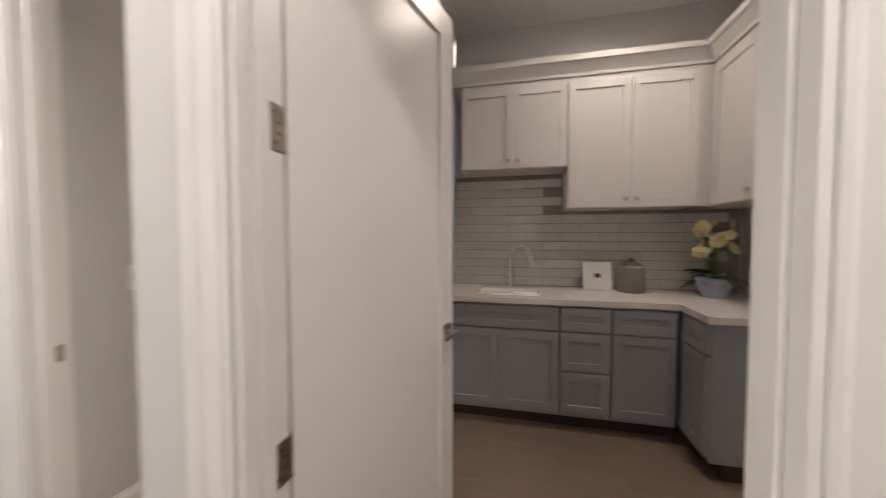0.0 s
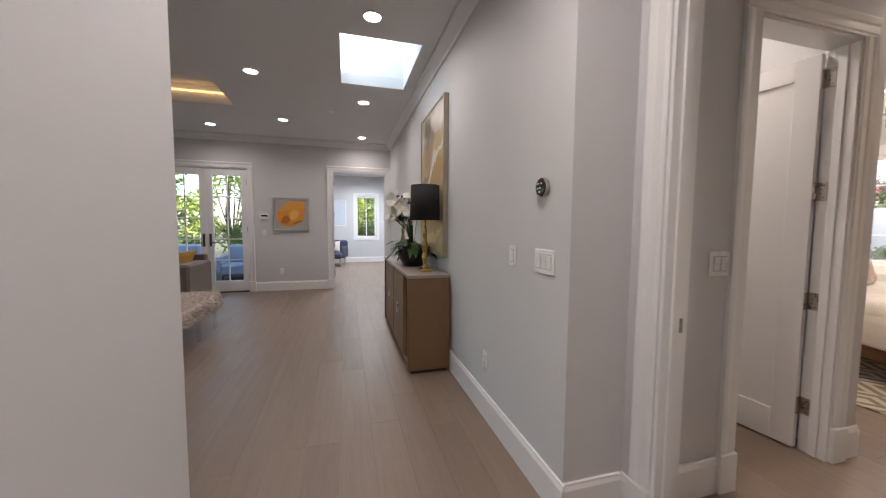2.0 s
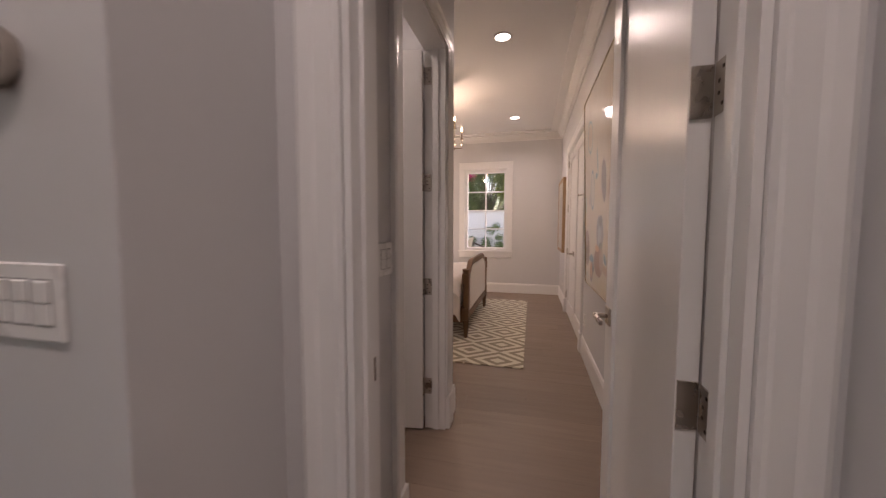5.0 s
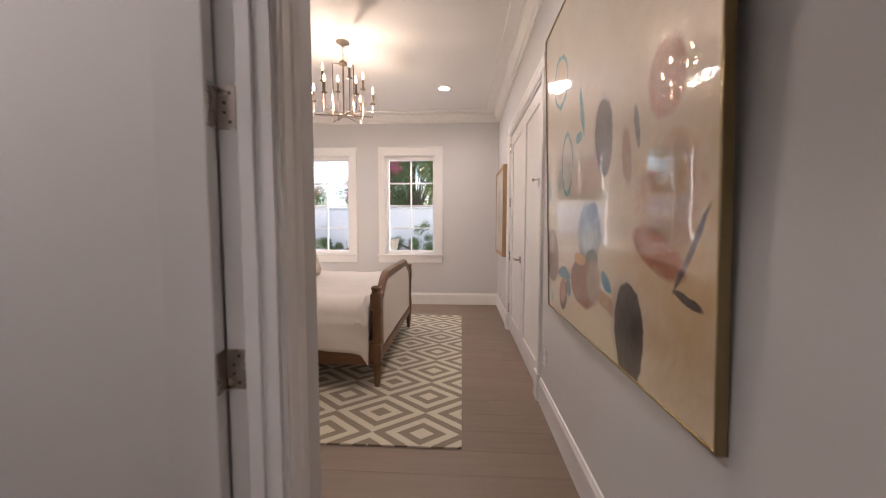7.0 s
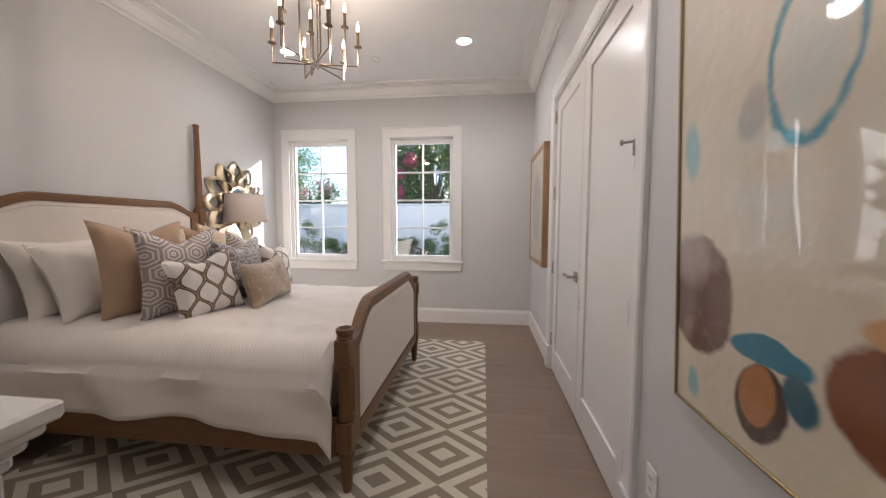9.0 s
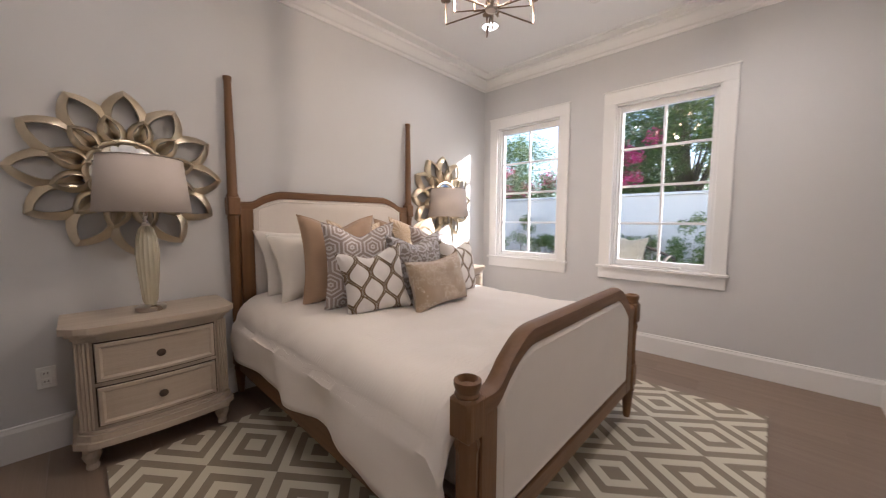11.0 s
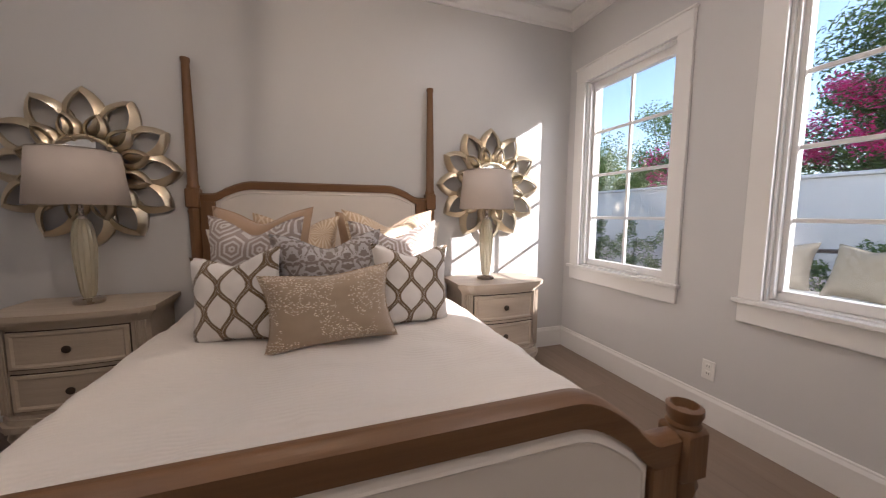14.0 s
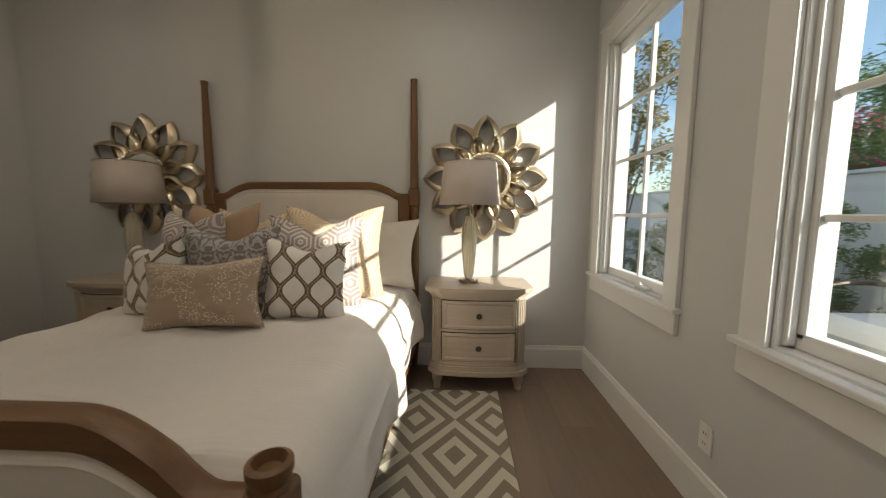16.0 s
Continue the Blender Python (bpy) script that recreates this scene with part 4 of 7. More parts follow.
OGEE = patterned("ogee_embroidered_cotton", (0.78, 0.74, 0.70), (0.16, 0.10, 0.045), ogee_rule, 0.75, bump=0.6)
HEX = patterned("hexagon_jacquard", (0.36, 0.29, 0.26), (0.66, 0.62, 0.60), hex_rule, 0.6, rough_b=0.32, metal_b=0.35)
DAMASK = patterned("damask_velvet", (0.20, 0.165, 0.145), (0.42, 0.40, 0.40), damask_rule, 0.6, rough_b=0.38, metal_b=0.2)
FAN = patterned("fan_jacquard", (0.58, 0.43, 0.28), (0.72, 0.60, 0.45), fan_rule, 0.6, rough_b=0.4)
SEQUIN = patterned("beaded_taupe_silk", (0.40, 0.30, 0.205), (0.95, 0.86, 0.72), sequin_rule, 0.5, rough_b=0.3, metal_b=0.2)
TANCLOTH = material("beige_outdoor_cloth", (0.34, 0.28, 0.20), 0.8, var=0.08, scale=7, bump=0.2, bump_scale=300)
TAN = material("tan_silk", (0.44, 0.29, 0.18), 0.55, var=0.06, scale=7, bump=0.2, bump_scale=300, sheen=0.4)
WHITECOTTON = material("ivory_cotton", (0.76, 0.71, 0.64), 0.85, var=0.04, scale=5, bump=0.2, bump_scale=240)


def pillow(name, w, h, d, mat, at, lean, turn, tilt=0.0, label="", seed=1, chop=0.0):
    """A cushion: two bulged faces meeting in a seam, corners pulled out, the top chopped in. Its own y is across, z up, x through it."""
    n = 26
    rg = random.Random(seed)
    ph = rg.random() * 10

    def side(s):
        def fn(u, v):
            a, b = 2 * u - 1, 2 * v - 1
            full = (max(0.0, 1 - a ** 4) * max(0.0, 1 - b ** 4)) ** 0.5
            pinch = 0.07 * (a * a * b * b)
            y = a * w / 2 * (0.93 + 0.07 * b * b + pinch)
            z = b * h / 2 * (0.93 + 0.07 * a * a + pinch)
            if b > 0:
                z -= chop * h * math.exp(-(a / 0.45) ** 2) * b * b
            x = s * d / 2 * full * (1 + 0.12 * noise.noise(Vector((a * 2 + ph, b * 2, s))))
            x += 0.006 * noise.noise(Vector((a * 4 + ph, b * 4, 5.0)))
            return (x, y, z)
        return fn
    m = Mesh()
    m.grid(side(1), n, n)
    m.grid(side(-1), n, n)
    edge = [side(1)(k / 20, 0) for k in range(20)] + [side(1)(1, k / 20) for k in range(20)] + [side(1)(1 - k / 20, 1) for k in range(20)] + [side(1)(0, 1 - k / 20) for k in range(20)]
    ob = thing(name, (0, 0, 0), label, "pillow", "pillows on the bed")
    part("cover", m, mat, ob, smooth=True)
    part("seam_piping", Mesh().tube(edge, 0.0035, 5, True), mat, ob, smooth=True)
    ob.matrix_basis = Matrix.Translation(at) @ pose(0, 0, 0, 0, 0, turn) @ pose(0, 0, 0, tilt, 0, 0) @ pose(0, 0, 0, 0, -lean, 0) @ Matrix.Translation((0, 0, h / 2 * 0.96))
    return ob


BZ = 0.715
pillow("bed_pillow", 0.60, 0.47, 0.17, WHITECOTTON, (-3.44, BY - 0.35, BZ), 22, 4, label="ivory cotton sham against the headboard", seed=2)
pillow("bed_pillow", 0.56, 0.45, 0.17, WHITECOTTON, (-3.26, BY - 0.35, BZ), 24, 6, label="ivory cotton sham leaning on another sham", seed=3)
pillow("bed_pillow", 0.66, 0.48, 0.17, WHITECOTTON, (-3.40, BY + 0.47, BZ), 22, -4, label="ivory cotton sham against the headboard", seed=4)
pillow("throw_pillow", 0.48, 0.55, 0.17, TAN, (-3.02, BY - 0.33, BZ), 9, -12, 0, "tan silk square throw pillow", 5, 0.10)
pillow("throw_pillow", 0.52, 0.53, 0.15, TAN, (-3.09, BY + 0.33, BZ), 11, -3, 0, "tan silk square throw pillow", 6, 0.14)
pillow("throw_pillow", 0.42, 0.51, 0.15, FAN, (-3.06, BY - 0.16, BZ), 10, 3, -2, "gold fan-patterned throw pillow", 7, 0.12)
pillow("throw_pillow", 0.54, 0.55, 0.16, FAN, (-2.98, BY + 0.40, BZ), 15, 12, 0, "gold fan-patterned throw pillow in the sun", 8, 0.14)
pillow("throw_pillow", 0.42, 0.50, 0.17, HEX, (-2.79, BY - 0.33, BZ), 7, -20, 0, "taupe hexagon-patterned throw pillow", 9, 0.12)
pillow("throw_pillow", 0.46, 0.48, 0.15, HEX, (-2.80, BY + 0.36, BZ), 9, 8, 0, "taupe hexagon-patterned throw pillow", 10, 0.14)
pillow("throw_pillow", 0.45, 0.43, 0.15, DAMASK, (-2.64, BY + 0.02, BZ), 6, 2, 2, "grey damask lumbar pillow with chopped top", 11, 0.12)
pillow("throw_pillow", 0.36, 0.36, 0.15, OGEE, (-2.575, BY - 0.345, BZ), 12, -20, 8, "white throw pillow with brown ogee embroidery", 12, 0.10)
pillow("throw_pillow", 0.37, 0.37, 0.15, OGEE, (-2.60, BY + 0.38, BZ), 10, 8, -3, "white throw pillow with brown ogee embroidery", 13, 0.10)
pillow("lumbar_pillow", 0.48, 0.29, 0.16, SEQUIN, (-2.425, BY + 0.02, BZ + 0.005), 14, 6, 3, "taupe beaded lumbar pillow at the front", 14, 0.03)


# rug
def rug_rule(t, x, y, z):
    """Nested diamonds, pale-hearted and dark-hearted ones by turns."""
    a = math_node(t, 'DIVIDE', math_node(t, 'PINGPONG', math_node(t, 'ADD', x, 1.155), 0.297), 0.594)
    b = math_node(t, 'DIVIDE', math_node(t, 'PINGPONG', math_node(t, 'SUBTRACT', y, 4.933), 0.226), 0.452)
    return math_node(t, 'GREATER_THAN', math_node(t, 'SINE', math_node(t, 'MULTIPLY', math_node(t, 'ADD', a, b), 8 * math.pi)), 0.0)


RUGMAT = patterned("flat_woven_wool_rug", (0.27, 0.22, 0.155), (0.62, 0.57, 0.45), rug_rule, 0.95, 0.2, bump=0.5)
m = Mesh().box((-3.28, 3.91, 0.0), (-0.918, 6.80, 0.012), 0.003)
solid("area_rug", m, RUGMAT, "taupe and cream wool rug with nested diamonds", "rug")


def nightstand(y, label):
    """Bow-fronted two-drawer stand; its own y is across, x from the wall."""
    ob = thing("nightstand", (WEST_X + 0.02, y, 0.0), label, "nightstand", "bedside nightstands")
    W, D = 0.33, 0.395

    def bow(v, extra=0.0, w=W):
        return D + extra + 0.035 * (1 - (v / w) ** 2)

    def plan(w, extra, cut=0.05):
        pts = [(0.0, -w), (0.0, w), (D + extra - cut, w), (D + extra, w - cut)]
        pts += [(bow(w - cut - 2 * (w - cut) * k / 14, extra, w), w - cut - 2 * (w - cut) * k / 14) for k in range(1, 14)]
        pts += [(D + extra, -w + cut), (D + extra - cut, -w)]
        return pts

    def slab_part(name, w, e, z0, z1, mat=PALEWOOD, cut=0.05):
        part(name, Mesh().prism([(px, py, z0) for px, py in plan(w, e, cut)], (0, 0, z1 - z0)), mat, ob)
    slab_part("carcass", W - 0.015, -0.02, 0.20, 0.655, PALEWOOD)
    slab_part("base_moulding", W, -0.005, 0.155, 0.185)
    slab_part("base_moulding", W + 0.012, 0.01, 0.125, 0.155)
    slab_part("top_moulding", W - 0.005, -0.01, 0.655, 0.675)
    slab_part("top_moulding", W + 0.012, 0.006, 0.675, 0.695)
    slab_part("top", W + 0.03, 0.022, 0.695, 0.725)
    slab_part("plinth", W - 0.01, -0.015, 0.185, 0.2)
    for s in (-1, 1):
        for x in (0.05, D - 0.055):
            m = Mesh()
            m.box((x - 0.034, s * (W - 0.05) - 0.034, 0.098), (x + 0.034, s * (W - 0.05) + 0.034, 0.125), 0.005)
            m.lathe([(0.022, 0), (0.026, 0.012), (0.022, 0.03), (0.038, 0.07), (0.034, 0.085), (0.028, 0.098)], (x, s * (W - 0.05), 0), 12)
            part("foot", m, PALEWOOD_UP, ob)
        m = Mesh()
        for k in range(4):
            yy = s * (W - 0.062 + k * 0.0135)
            m.tube([(D - 0.012 - max(0, k - 1) * 0.006, yy, 0.21), (D - 0.012 - max(0, k - 1) * 0.006, yy, 0.645)], 0.0055, 6)
        part("fluted_pilaster", m, PALEWOOD_UP, ob)
    for z0, z1 in ((0.225, 0.415), (0.445, 0.635)):
        w = W - 0.085
        dr = thing("drawer", (0, 0, 0), "drawer with moulded front", "")
        dr.parent = ob

        def face(v):
            return bow(v, -0.018)
        # dark sheet behind the drawer front: the gap's shade as colour
        m = Mesh()
        m.grid(lambda u, v, a=z0, b=z1, w=w: (face(-w - 0.006 + (2 * w + 0.012) * u) - 0.002 + 0.0, -w - 0.006 + (2 * w + 0.012) * u, a - 0.006 + (b - a + 0.012) * v), 15, 2)
        part("shadow_gap", m, GAP, dr)
        m = Mesh()
        n = 14

        def front(off, ins, a=z0, b=z1, w=w):
            return [[(face(-w + ins + 2 * (w - ins) * k / n) + off, -w + ins + 2 * (w - ins) * k / n, zz) for k in range(n + 1)] for zz in (a + ins, b - ins)]
        loops = []
        for off, ins in ((0.0, 0.0), (0.012, 0.002), (0.012, 0.016), (0.004, 0.026)):
            bt, tp = front(off, ins)
            loops.append(bt + tp[::-1])
        pts = [p for l in loops for p in l]
        c = len(loops[0])
        fs = [(i * c + k, i * c + (k + 1) % c, (i + 1) * c + (k + 1) % c, (i + 1) * c + k) for i in range(3) for k in range(c)]
        last = 3 * c
        fs += [(last + k, last + k + 1, last + c - 2 - k, last + c - 1 - k) for k in range(n)]
        m.add(pts, fs)
        part("drawer_front", m, PALEWOOD, dr)
        m = Mesh()
        zc = (z0 + z1) / 2
        xk = face(0)
        m.tube([(xk, 0, zc), (xk + 0.014, 0, zc), (xk + 0.018, 0, zc), (xk + 0.026, 0, zc), (xk + 0.03, 0, zc)], [0.008, 0.007, 0.018, 0.020, 0.011], 14)
        part("knob", m, BRONZE, dr, "round dark bronze knob", smooth=True)
    return ob


NS_F, NS_N = 6.665, 4.145
nightstand(NS_F, "whitewashed bow-front nightstand by the window corner")
nightstand(NS_N, "whitewashed bow-front nightstand by the bed's near side")

LAMPGLASS = bpy.data.materials.new("ribbed_champagne_glass")
LAMPGLASS.use_nodes = True
lb = LAMPGLASS.node_tree.nodes["Principled BSDF"]
lb.inputs["Base Color"].default_value = (0.80, 0.74, 0.58, 1)
lb.inputs["Roughness"].default_value = 0.12
lb.inputs["Transmission Weight"].default_value = 0.55
lb.inputs["IOR"].default_value = 1.3
lb.inputs["Metallic"].default_value = 0.25


def table_lamp(y, label):
    ob = thing("table_lamp", (-3.475, y, 0.726), label, "lamp", "bedside lamps")
    part("base_disc", Mesh().lathe([(0.066, 0), (0.069, 0.006), (0.069, 0.022), (0.06, 0.028), (0.02, 0.032)], n=28), NICKEL, ob, smooth=True)
    part("glass_column", Mesh().lathe([(0.024, 0.03), (0.034, 0.06), (0.046, 0.20), (0.052, 0.32), (0.046, 0.40), (0.033, 0.455), (0.022, 0.47)], n=48, flute=0.045, flutes=16), LAMPGLASS, ob, "ribbed champagne glass column", smooth=True)
    part("neck", Mesh().lathe([(0.02, 0.47), (0.02, 0.485), (0.011, 0.49), (0.011, 0.60)], n=16), NICKEL, ob, smooth=True)
    m = Mesh()
    m.lathe([(0.213, 0.545), (0.183, 0.835)], n=48)
    m.f = m.f[:-2]
    sh = part("shade", m, SHADE, ob, "grey linen tapered drum shade", smooth=True)
    so = sh.modifiers.new("thickness", 'SOLIDIFY')
    so.thickness = 0.003
    part("shade_ring", Mesh().tube([(0.184 * math.cos(k * math.pi / 18), 0.184 * math.sin(k * math.pi / 18), 0.835) for k in range(36)], 0.003, 5, True).tube([(-0.184, 0, 0.82), (0.184, 0, 0.82)], 0.0025, 5).tube([(0, -0.184, 0.82), (0, 0.184, 0.82)], 0.0025, 5), NICKEL, ob)
    part("finial", Mesh().lathe([(0.008, 0.82), (0.008, 0.835), (0.014, 0.845), (0.004, 0.862)], n=12), NICKEL, ob)


table_lamp(6.60, "ribbed glass table lamp with grey shade, unlit, in the sun")
table_lamp(4.14, "ribbed glass table lamp with grey shade, unlit, in shade")


def sunflower_mirror(y, z, label):
    """Round mirror ringed by twelve large and twelve small petals of curved metal strip."""
    ob = thing("sunburst_mirror", (WEST_X + 0.003, y, z), label, "wall mirror", "petal wall mirrors")
    part("mirror_disc", Mesh().prism([(0.05, 0.165 * math.cos(k * math.pi / 18), 0.165 * math.sin(k * math.pi / 18)) for k in range(36)], (0.012, 0, 0)), MIRROR, ob, "round mirror glass")
    part("backing_ring", Mesh().tube([(0.07, 0.175 * math.cos(k * math.pi / 18), 0.175 * math.sin(k * math.pi / 18)) for k in range(36)], 0.014, 8, True).prism([(0.0, 0.15 * math.cos(k * math.pi / 9), 0.15 * math.sin(k * math.pi / 9)) for k in range(18)], (0.05, 0, 0)), CHAMPAGNE, ob, smooth=True)

    def petal(r0, r1, half, depth, lift):
        """Lens-shaped loop of strip; its front edge flares out."""
        n = 12
        pts = []
        for k in range(2 * n):
            q = k / n if k <= n else 2 - k / n
            s = 1 if k <= n else -1
            r = r0 + (r1 - r0) * q
            wdt = half * math.sin(math.pi * q ** 0.92) ** 0.75 if 0 < q < 1 else 0.0
            pts.append((r, s * wdt))
        m = Mesh()
        c = len(pts)
        vs = []
        for d, grow in ((0.0, 0.98), (depth * 0.45, 1.0), (depth * 0.8, 0.80), (depth, 0.57), (depth * 0.8, 0.54)):
            for r, w in pts:
                rm = (r0 + r1) / 2
                vs.append((lift + d, w * grow, rm + (r - rm) * (0.42 + 0.58 * grow)))
        fs = [(i * c + k, i * c + (k + 1) % c, (i + 1) * c + (k + 1) % c, (i + 1) * c + k) for i in range(4) for k in range(c)]
        m.add(vs, fs)
        return m
    big = petal(0.165, 0.465, 0.106, 0.06, 0.004)
    small = petal(0.15, 0.32, 0.058, 0.045, 0.04)
    for k in range(12):
        for mm, off, nm in ((big, 0.0, "petal"), (small, 15.0, "inner_petal")):
            p = part(nm, Mesh().add(mm.v, mm.f), CHAMPAGNE, ob, smooth=True, at=pose(0, 0, 0, k * 30 + off, 0, 0))
            so = p.modifiers.new("thickness", 'SOLIDIFY')
            so.thickness = 0.003
            so.offset = 0


sunflower_mirror(6.72, 1.47, "champagne metal petal mirror partly in the sun")
sunflower_mirror(4.10, 1.49, "champagne metal petal mirror behind the shaded lamp")


# chandelier
def chandelier(x, y, zc):
    """Square-barred chandelier with eight outer and four upper candles."""
    ob = thing("chandelier", (x, y, CEIL), "polished nickel candle chandelier with square arms, lit", "chandelier")
    zb = zc - CEIL
    part("canopy", Mesh().lathe([(0.062, 0.0), (0.062, -0.012), (0.02, -0.03), (0.008, -0.05)], n=20), NICKEL, ob, smooth=True)
    m = Mesh()
    z = -0.05
    k = 0
    while z > zb + 0.52:
        ring = []
        for a in range(8):
            c, s = math.cos(a * math.pi / 4), math.sin(a * math.pi / 4)
            ring.append((c * 0.008 if k % 2 else 0, 0 if k % 2 else c * 0.008, z - 0.016 + s * 0.018))
        m.tube(ring, 0.0022, 5, True)
        z -= 0.027
        k += 1
    part("chain", m, NICKEL, ob)
    part("hub", Mesh().lathe([(0.004, zb - 0.02), (0.03, zb - 0.01), (0.035, zb), (0.03, zb + 0.012), (0.01, zb + 0.02)], n=20), NICKEL, ob, smooth=True)
    part("top_cap", Mesh().lathe([(0.012, zb + 0.46), (0.04, zb + 0.47), (0.035, zb + 0.49), (0.008, zb + 0.51)], n=20), AGED_NICKEL, ob, smooth=True)
    m = Mesh()
    for a in range(4):
        c, s = math.cos(a * math.pi / 2 + 0.3), math.sin(a * math.pi / 2 + 0.3)
        m.tube([(c * 0.012, s * 0.012, zb + 0.475), (c * 0.095, s * 0.095, zb + 0.475), (c * 0.095, s * 0.095, zb + 0.01), (c * 0.012, s * 0.012, zb + 0.002)], 0.005, 4)
    part("cage", m, AGED_NICKEL, ob)
    spots = [(0.27, zb + 0.12, k * 60 + 12) for k in range(6)] + [(0.19, zb + 0.28, k * 90 + 35) for k in range(4)]
    for r, zt, ang in spots:
        c, s = math.cos(radians(ang)), math.sin(radians(ang))
        arm = part("arm", Mesh().tube([(c * 0.02, s * 0.02, zb), (c * r, s * r, zb), (c * r, s * r, zt)], 0.005, 4), AGED_NICKEL, ob)
        part("drip_pan", Mesh().lathe([(0.006, zt - 0.008), (0.026, zt), (0.026, zt + 0.004), (0.01, zt + 0.002)], (c * r, s * r, 0), 14), AGED_NICKEL, arm)
        part("candle_sleeve", Mesh().lathe([(0.0105, zt), (0.0105, zt + 0.095)], (c * r, s * r, 0), 10), AGED_NICKEL, arm)
        part("bulb", Mesh().lathe([(0.005, zt + 0.095), (0.0105, zt + 0.112), (0.008, zt + 0.132), (0.002, zt + 0.16)], (c * r, s * r, 0), 10), BULB, arm, "glowing candle bulb", smooth=True)


chandelier(-2.045, 5.37, 2.285)
glow_lamp = new("chandelier_lamp", bpy.data.lights.new("chandelier_lamp", 'POINT'))
glow_lamp.data.energy, glow_lamp.data.color, glow_lamp.data.shadow_soft_size = 7, (1.0, 0.80, 0.58), 0.02
glow_lamp.location = (-2.045, 5.37, 2.42)


# pictures
def painting_material(name, ground, ground2, blobs, lo, size, coat=1.0, warp=0.10, across=1):
    """Brushed paint: a mottled ground with soft-edged strokes (u, v, ru, rv, turn, r, g, b, soft), in shares of the canvas."""
    m = material(name, ground, 0.35, second=ground2, scale=2.0, bump=0.35, bump_scale=18, coat=coat)
    t = m.node_tree
    b = t.nodes["Principled BSDF"]
    b.inputs["Coat Roughness"].default_value = 0.02
    b.inputs["Coat IOR"].default_value = 1.75 if coat > 0.9 else 1.5
    co = t.nodes.new("ShaderNodeTexCoord")
    sep = t.nodes.new("ShaderNodeSeparateXYZ")
    t.links.new(co.outputs["Object"], sep.inputs[0])
    n = t.nodes.new("ShaderNodeTexNoise")
    n.inputs["Scale"].default_value = 3.6
    n.inputs["Detail"].default_value = 4
    n.inputs["Roughness"].default_value = 0.55
    t.links.new(co.outputs["Object"], n.inputs[0])
    ns = t.nodes.new("ShaderNodeSeparateColor")
    t.links.new(n.outputs[1], ns.inputs[0])
    u = math_node(t, 'DIVIDE', math_node(t, 'SUBTRACT', sep.outputs[across], lo[0]), size[0])
    v = math_node(t, 'DIVIDE', math_node(t, 'SUBTRACT', sep.outputs[2], lo[1]), size[1])
    u = math_node(t, 'ADD', u, math_node(t, 'MULTIPLY', math_node(t, 'SUBTRACT', ns.outputs[0], 0.5), warp))
    v = math_node(t, 'ADD', v, math_node(t, 'MULTIPLY', math_node(t, 'SUBTRACT', ns.outputs[1], 0.5), warp))
    fray = t.nodes.new("ShaderNodeTexNoise")
    fray.inputs["Scale"].default_value = 26.0
    fray.inputs["Detail"].default_value = 5
    t.links.new(co.outputs["Object"], fray.inputs[0])
    wash = t.nodes.new("ShaderNodeTexNoise")
    wash.inputs["Scale"].default_value = 7.0
    wash.inputs["Detail"].default_value = 6
    wash.inputs["Distortion"].default_value = 1.2
    t.links.new(co.outputs["Object"], wash.inputs[0])
    edge = math_node(t, 'ADD', math_node(t, 'MULTIPLY', fray.outputs[0], 0.16), 0.92)
    opacity = math_node(t, 'ADD', math_node(t, 'MULTIPLY', wash.outputs[0], 1.5), 0.28)
    if coat > 0.9:
        pool = t.nodes.new("ShaderNodeTexNoise")
        pool.inputs["Scale"].default_value = 6.0
        pool.inputs["Detail"].default_value = 1.0
        t.links.new(co.outputs["Object"], pool.inputs[0])
        ripple = t.nodes.new("ShaderNodeBump")
        ripple.inputs["Strength"].default_value = 0.06
        ripple.inputs["Distance"].default_value = 0.02
        t.links.new(pool.outputs[0], ripple.inputs["Height"])
        t.links.new(ripple.outputs[0], b.inputs["Coat Normal"])
    col = b.inputs["Base Color"].links[0].from_socket
    for cu, cv, ru, rv, turn, r, g, bl, soft in blobs:
        c, s = math.cos(radians(turn)), math.sin(radians(turn))
        du, dv = math_node(t, 'SUBTRACT', u, cu), math_node(t, 'SUBTRACT', v, cv)
        p = math_node(t, 'DIVIDE', math_node(t, 'ADD', math_node(t, 'MULTIPLY', du, c), math_node(t, 'MULTIPLY', dv, s)), ru)
        q = math_node(t, 'DIVIDE', math_node(t, 'SUBTRACT', math_node(t, 'MULTIPLY', dv, c), math_node(t, 'MULTIPLY', du, s)), rv)
        d = math_node(t, 'SQRT', math_node(t, 'ADD', math_node(t, 'MULTIPLY', p, p), math_node(t, 'MULTIPLY', q, q)))
        d = math_node(t, 'MULTIPLY', d, edge)
        if soft < 0:
            d = math_node(t, 'ADD', math_node(t, 'MULTIPLY', math_node(t, 'ABSOLUTE', math_node(t, 'SUBTRACT', d, 1.0)), 8.0), 0.0)
        mr = t.nodes.new("ShaderNodeMapRange")
        mr.inputs[1].default_value, mr.inputs[2].default_value = 1.0, 1.0 - abs(soft) * (0.4 if soft > 0 else 1.0)
        t.links.new(d, mr.inputs[0])
        fac = math_node(t, 'MULTIPLY', mr.outputs[0], opacity if abs(soft) > 0.25 else 1.0)
        fac = math_node(t, 'MINIMUM', fac, 1.0)
        col = mix_rgb(t, fac, col, (r, g, bl))
    t.links.new(col, b.inputs["Base Color"])
    return m


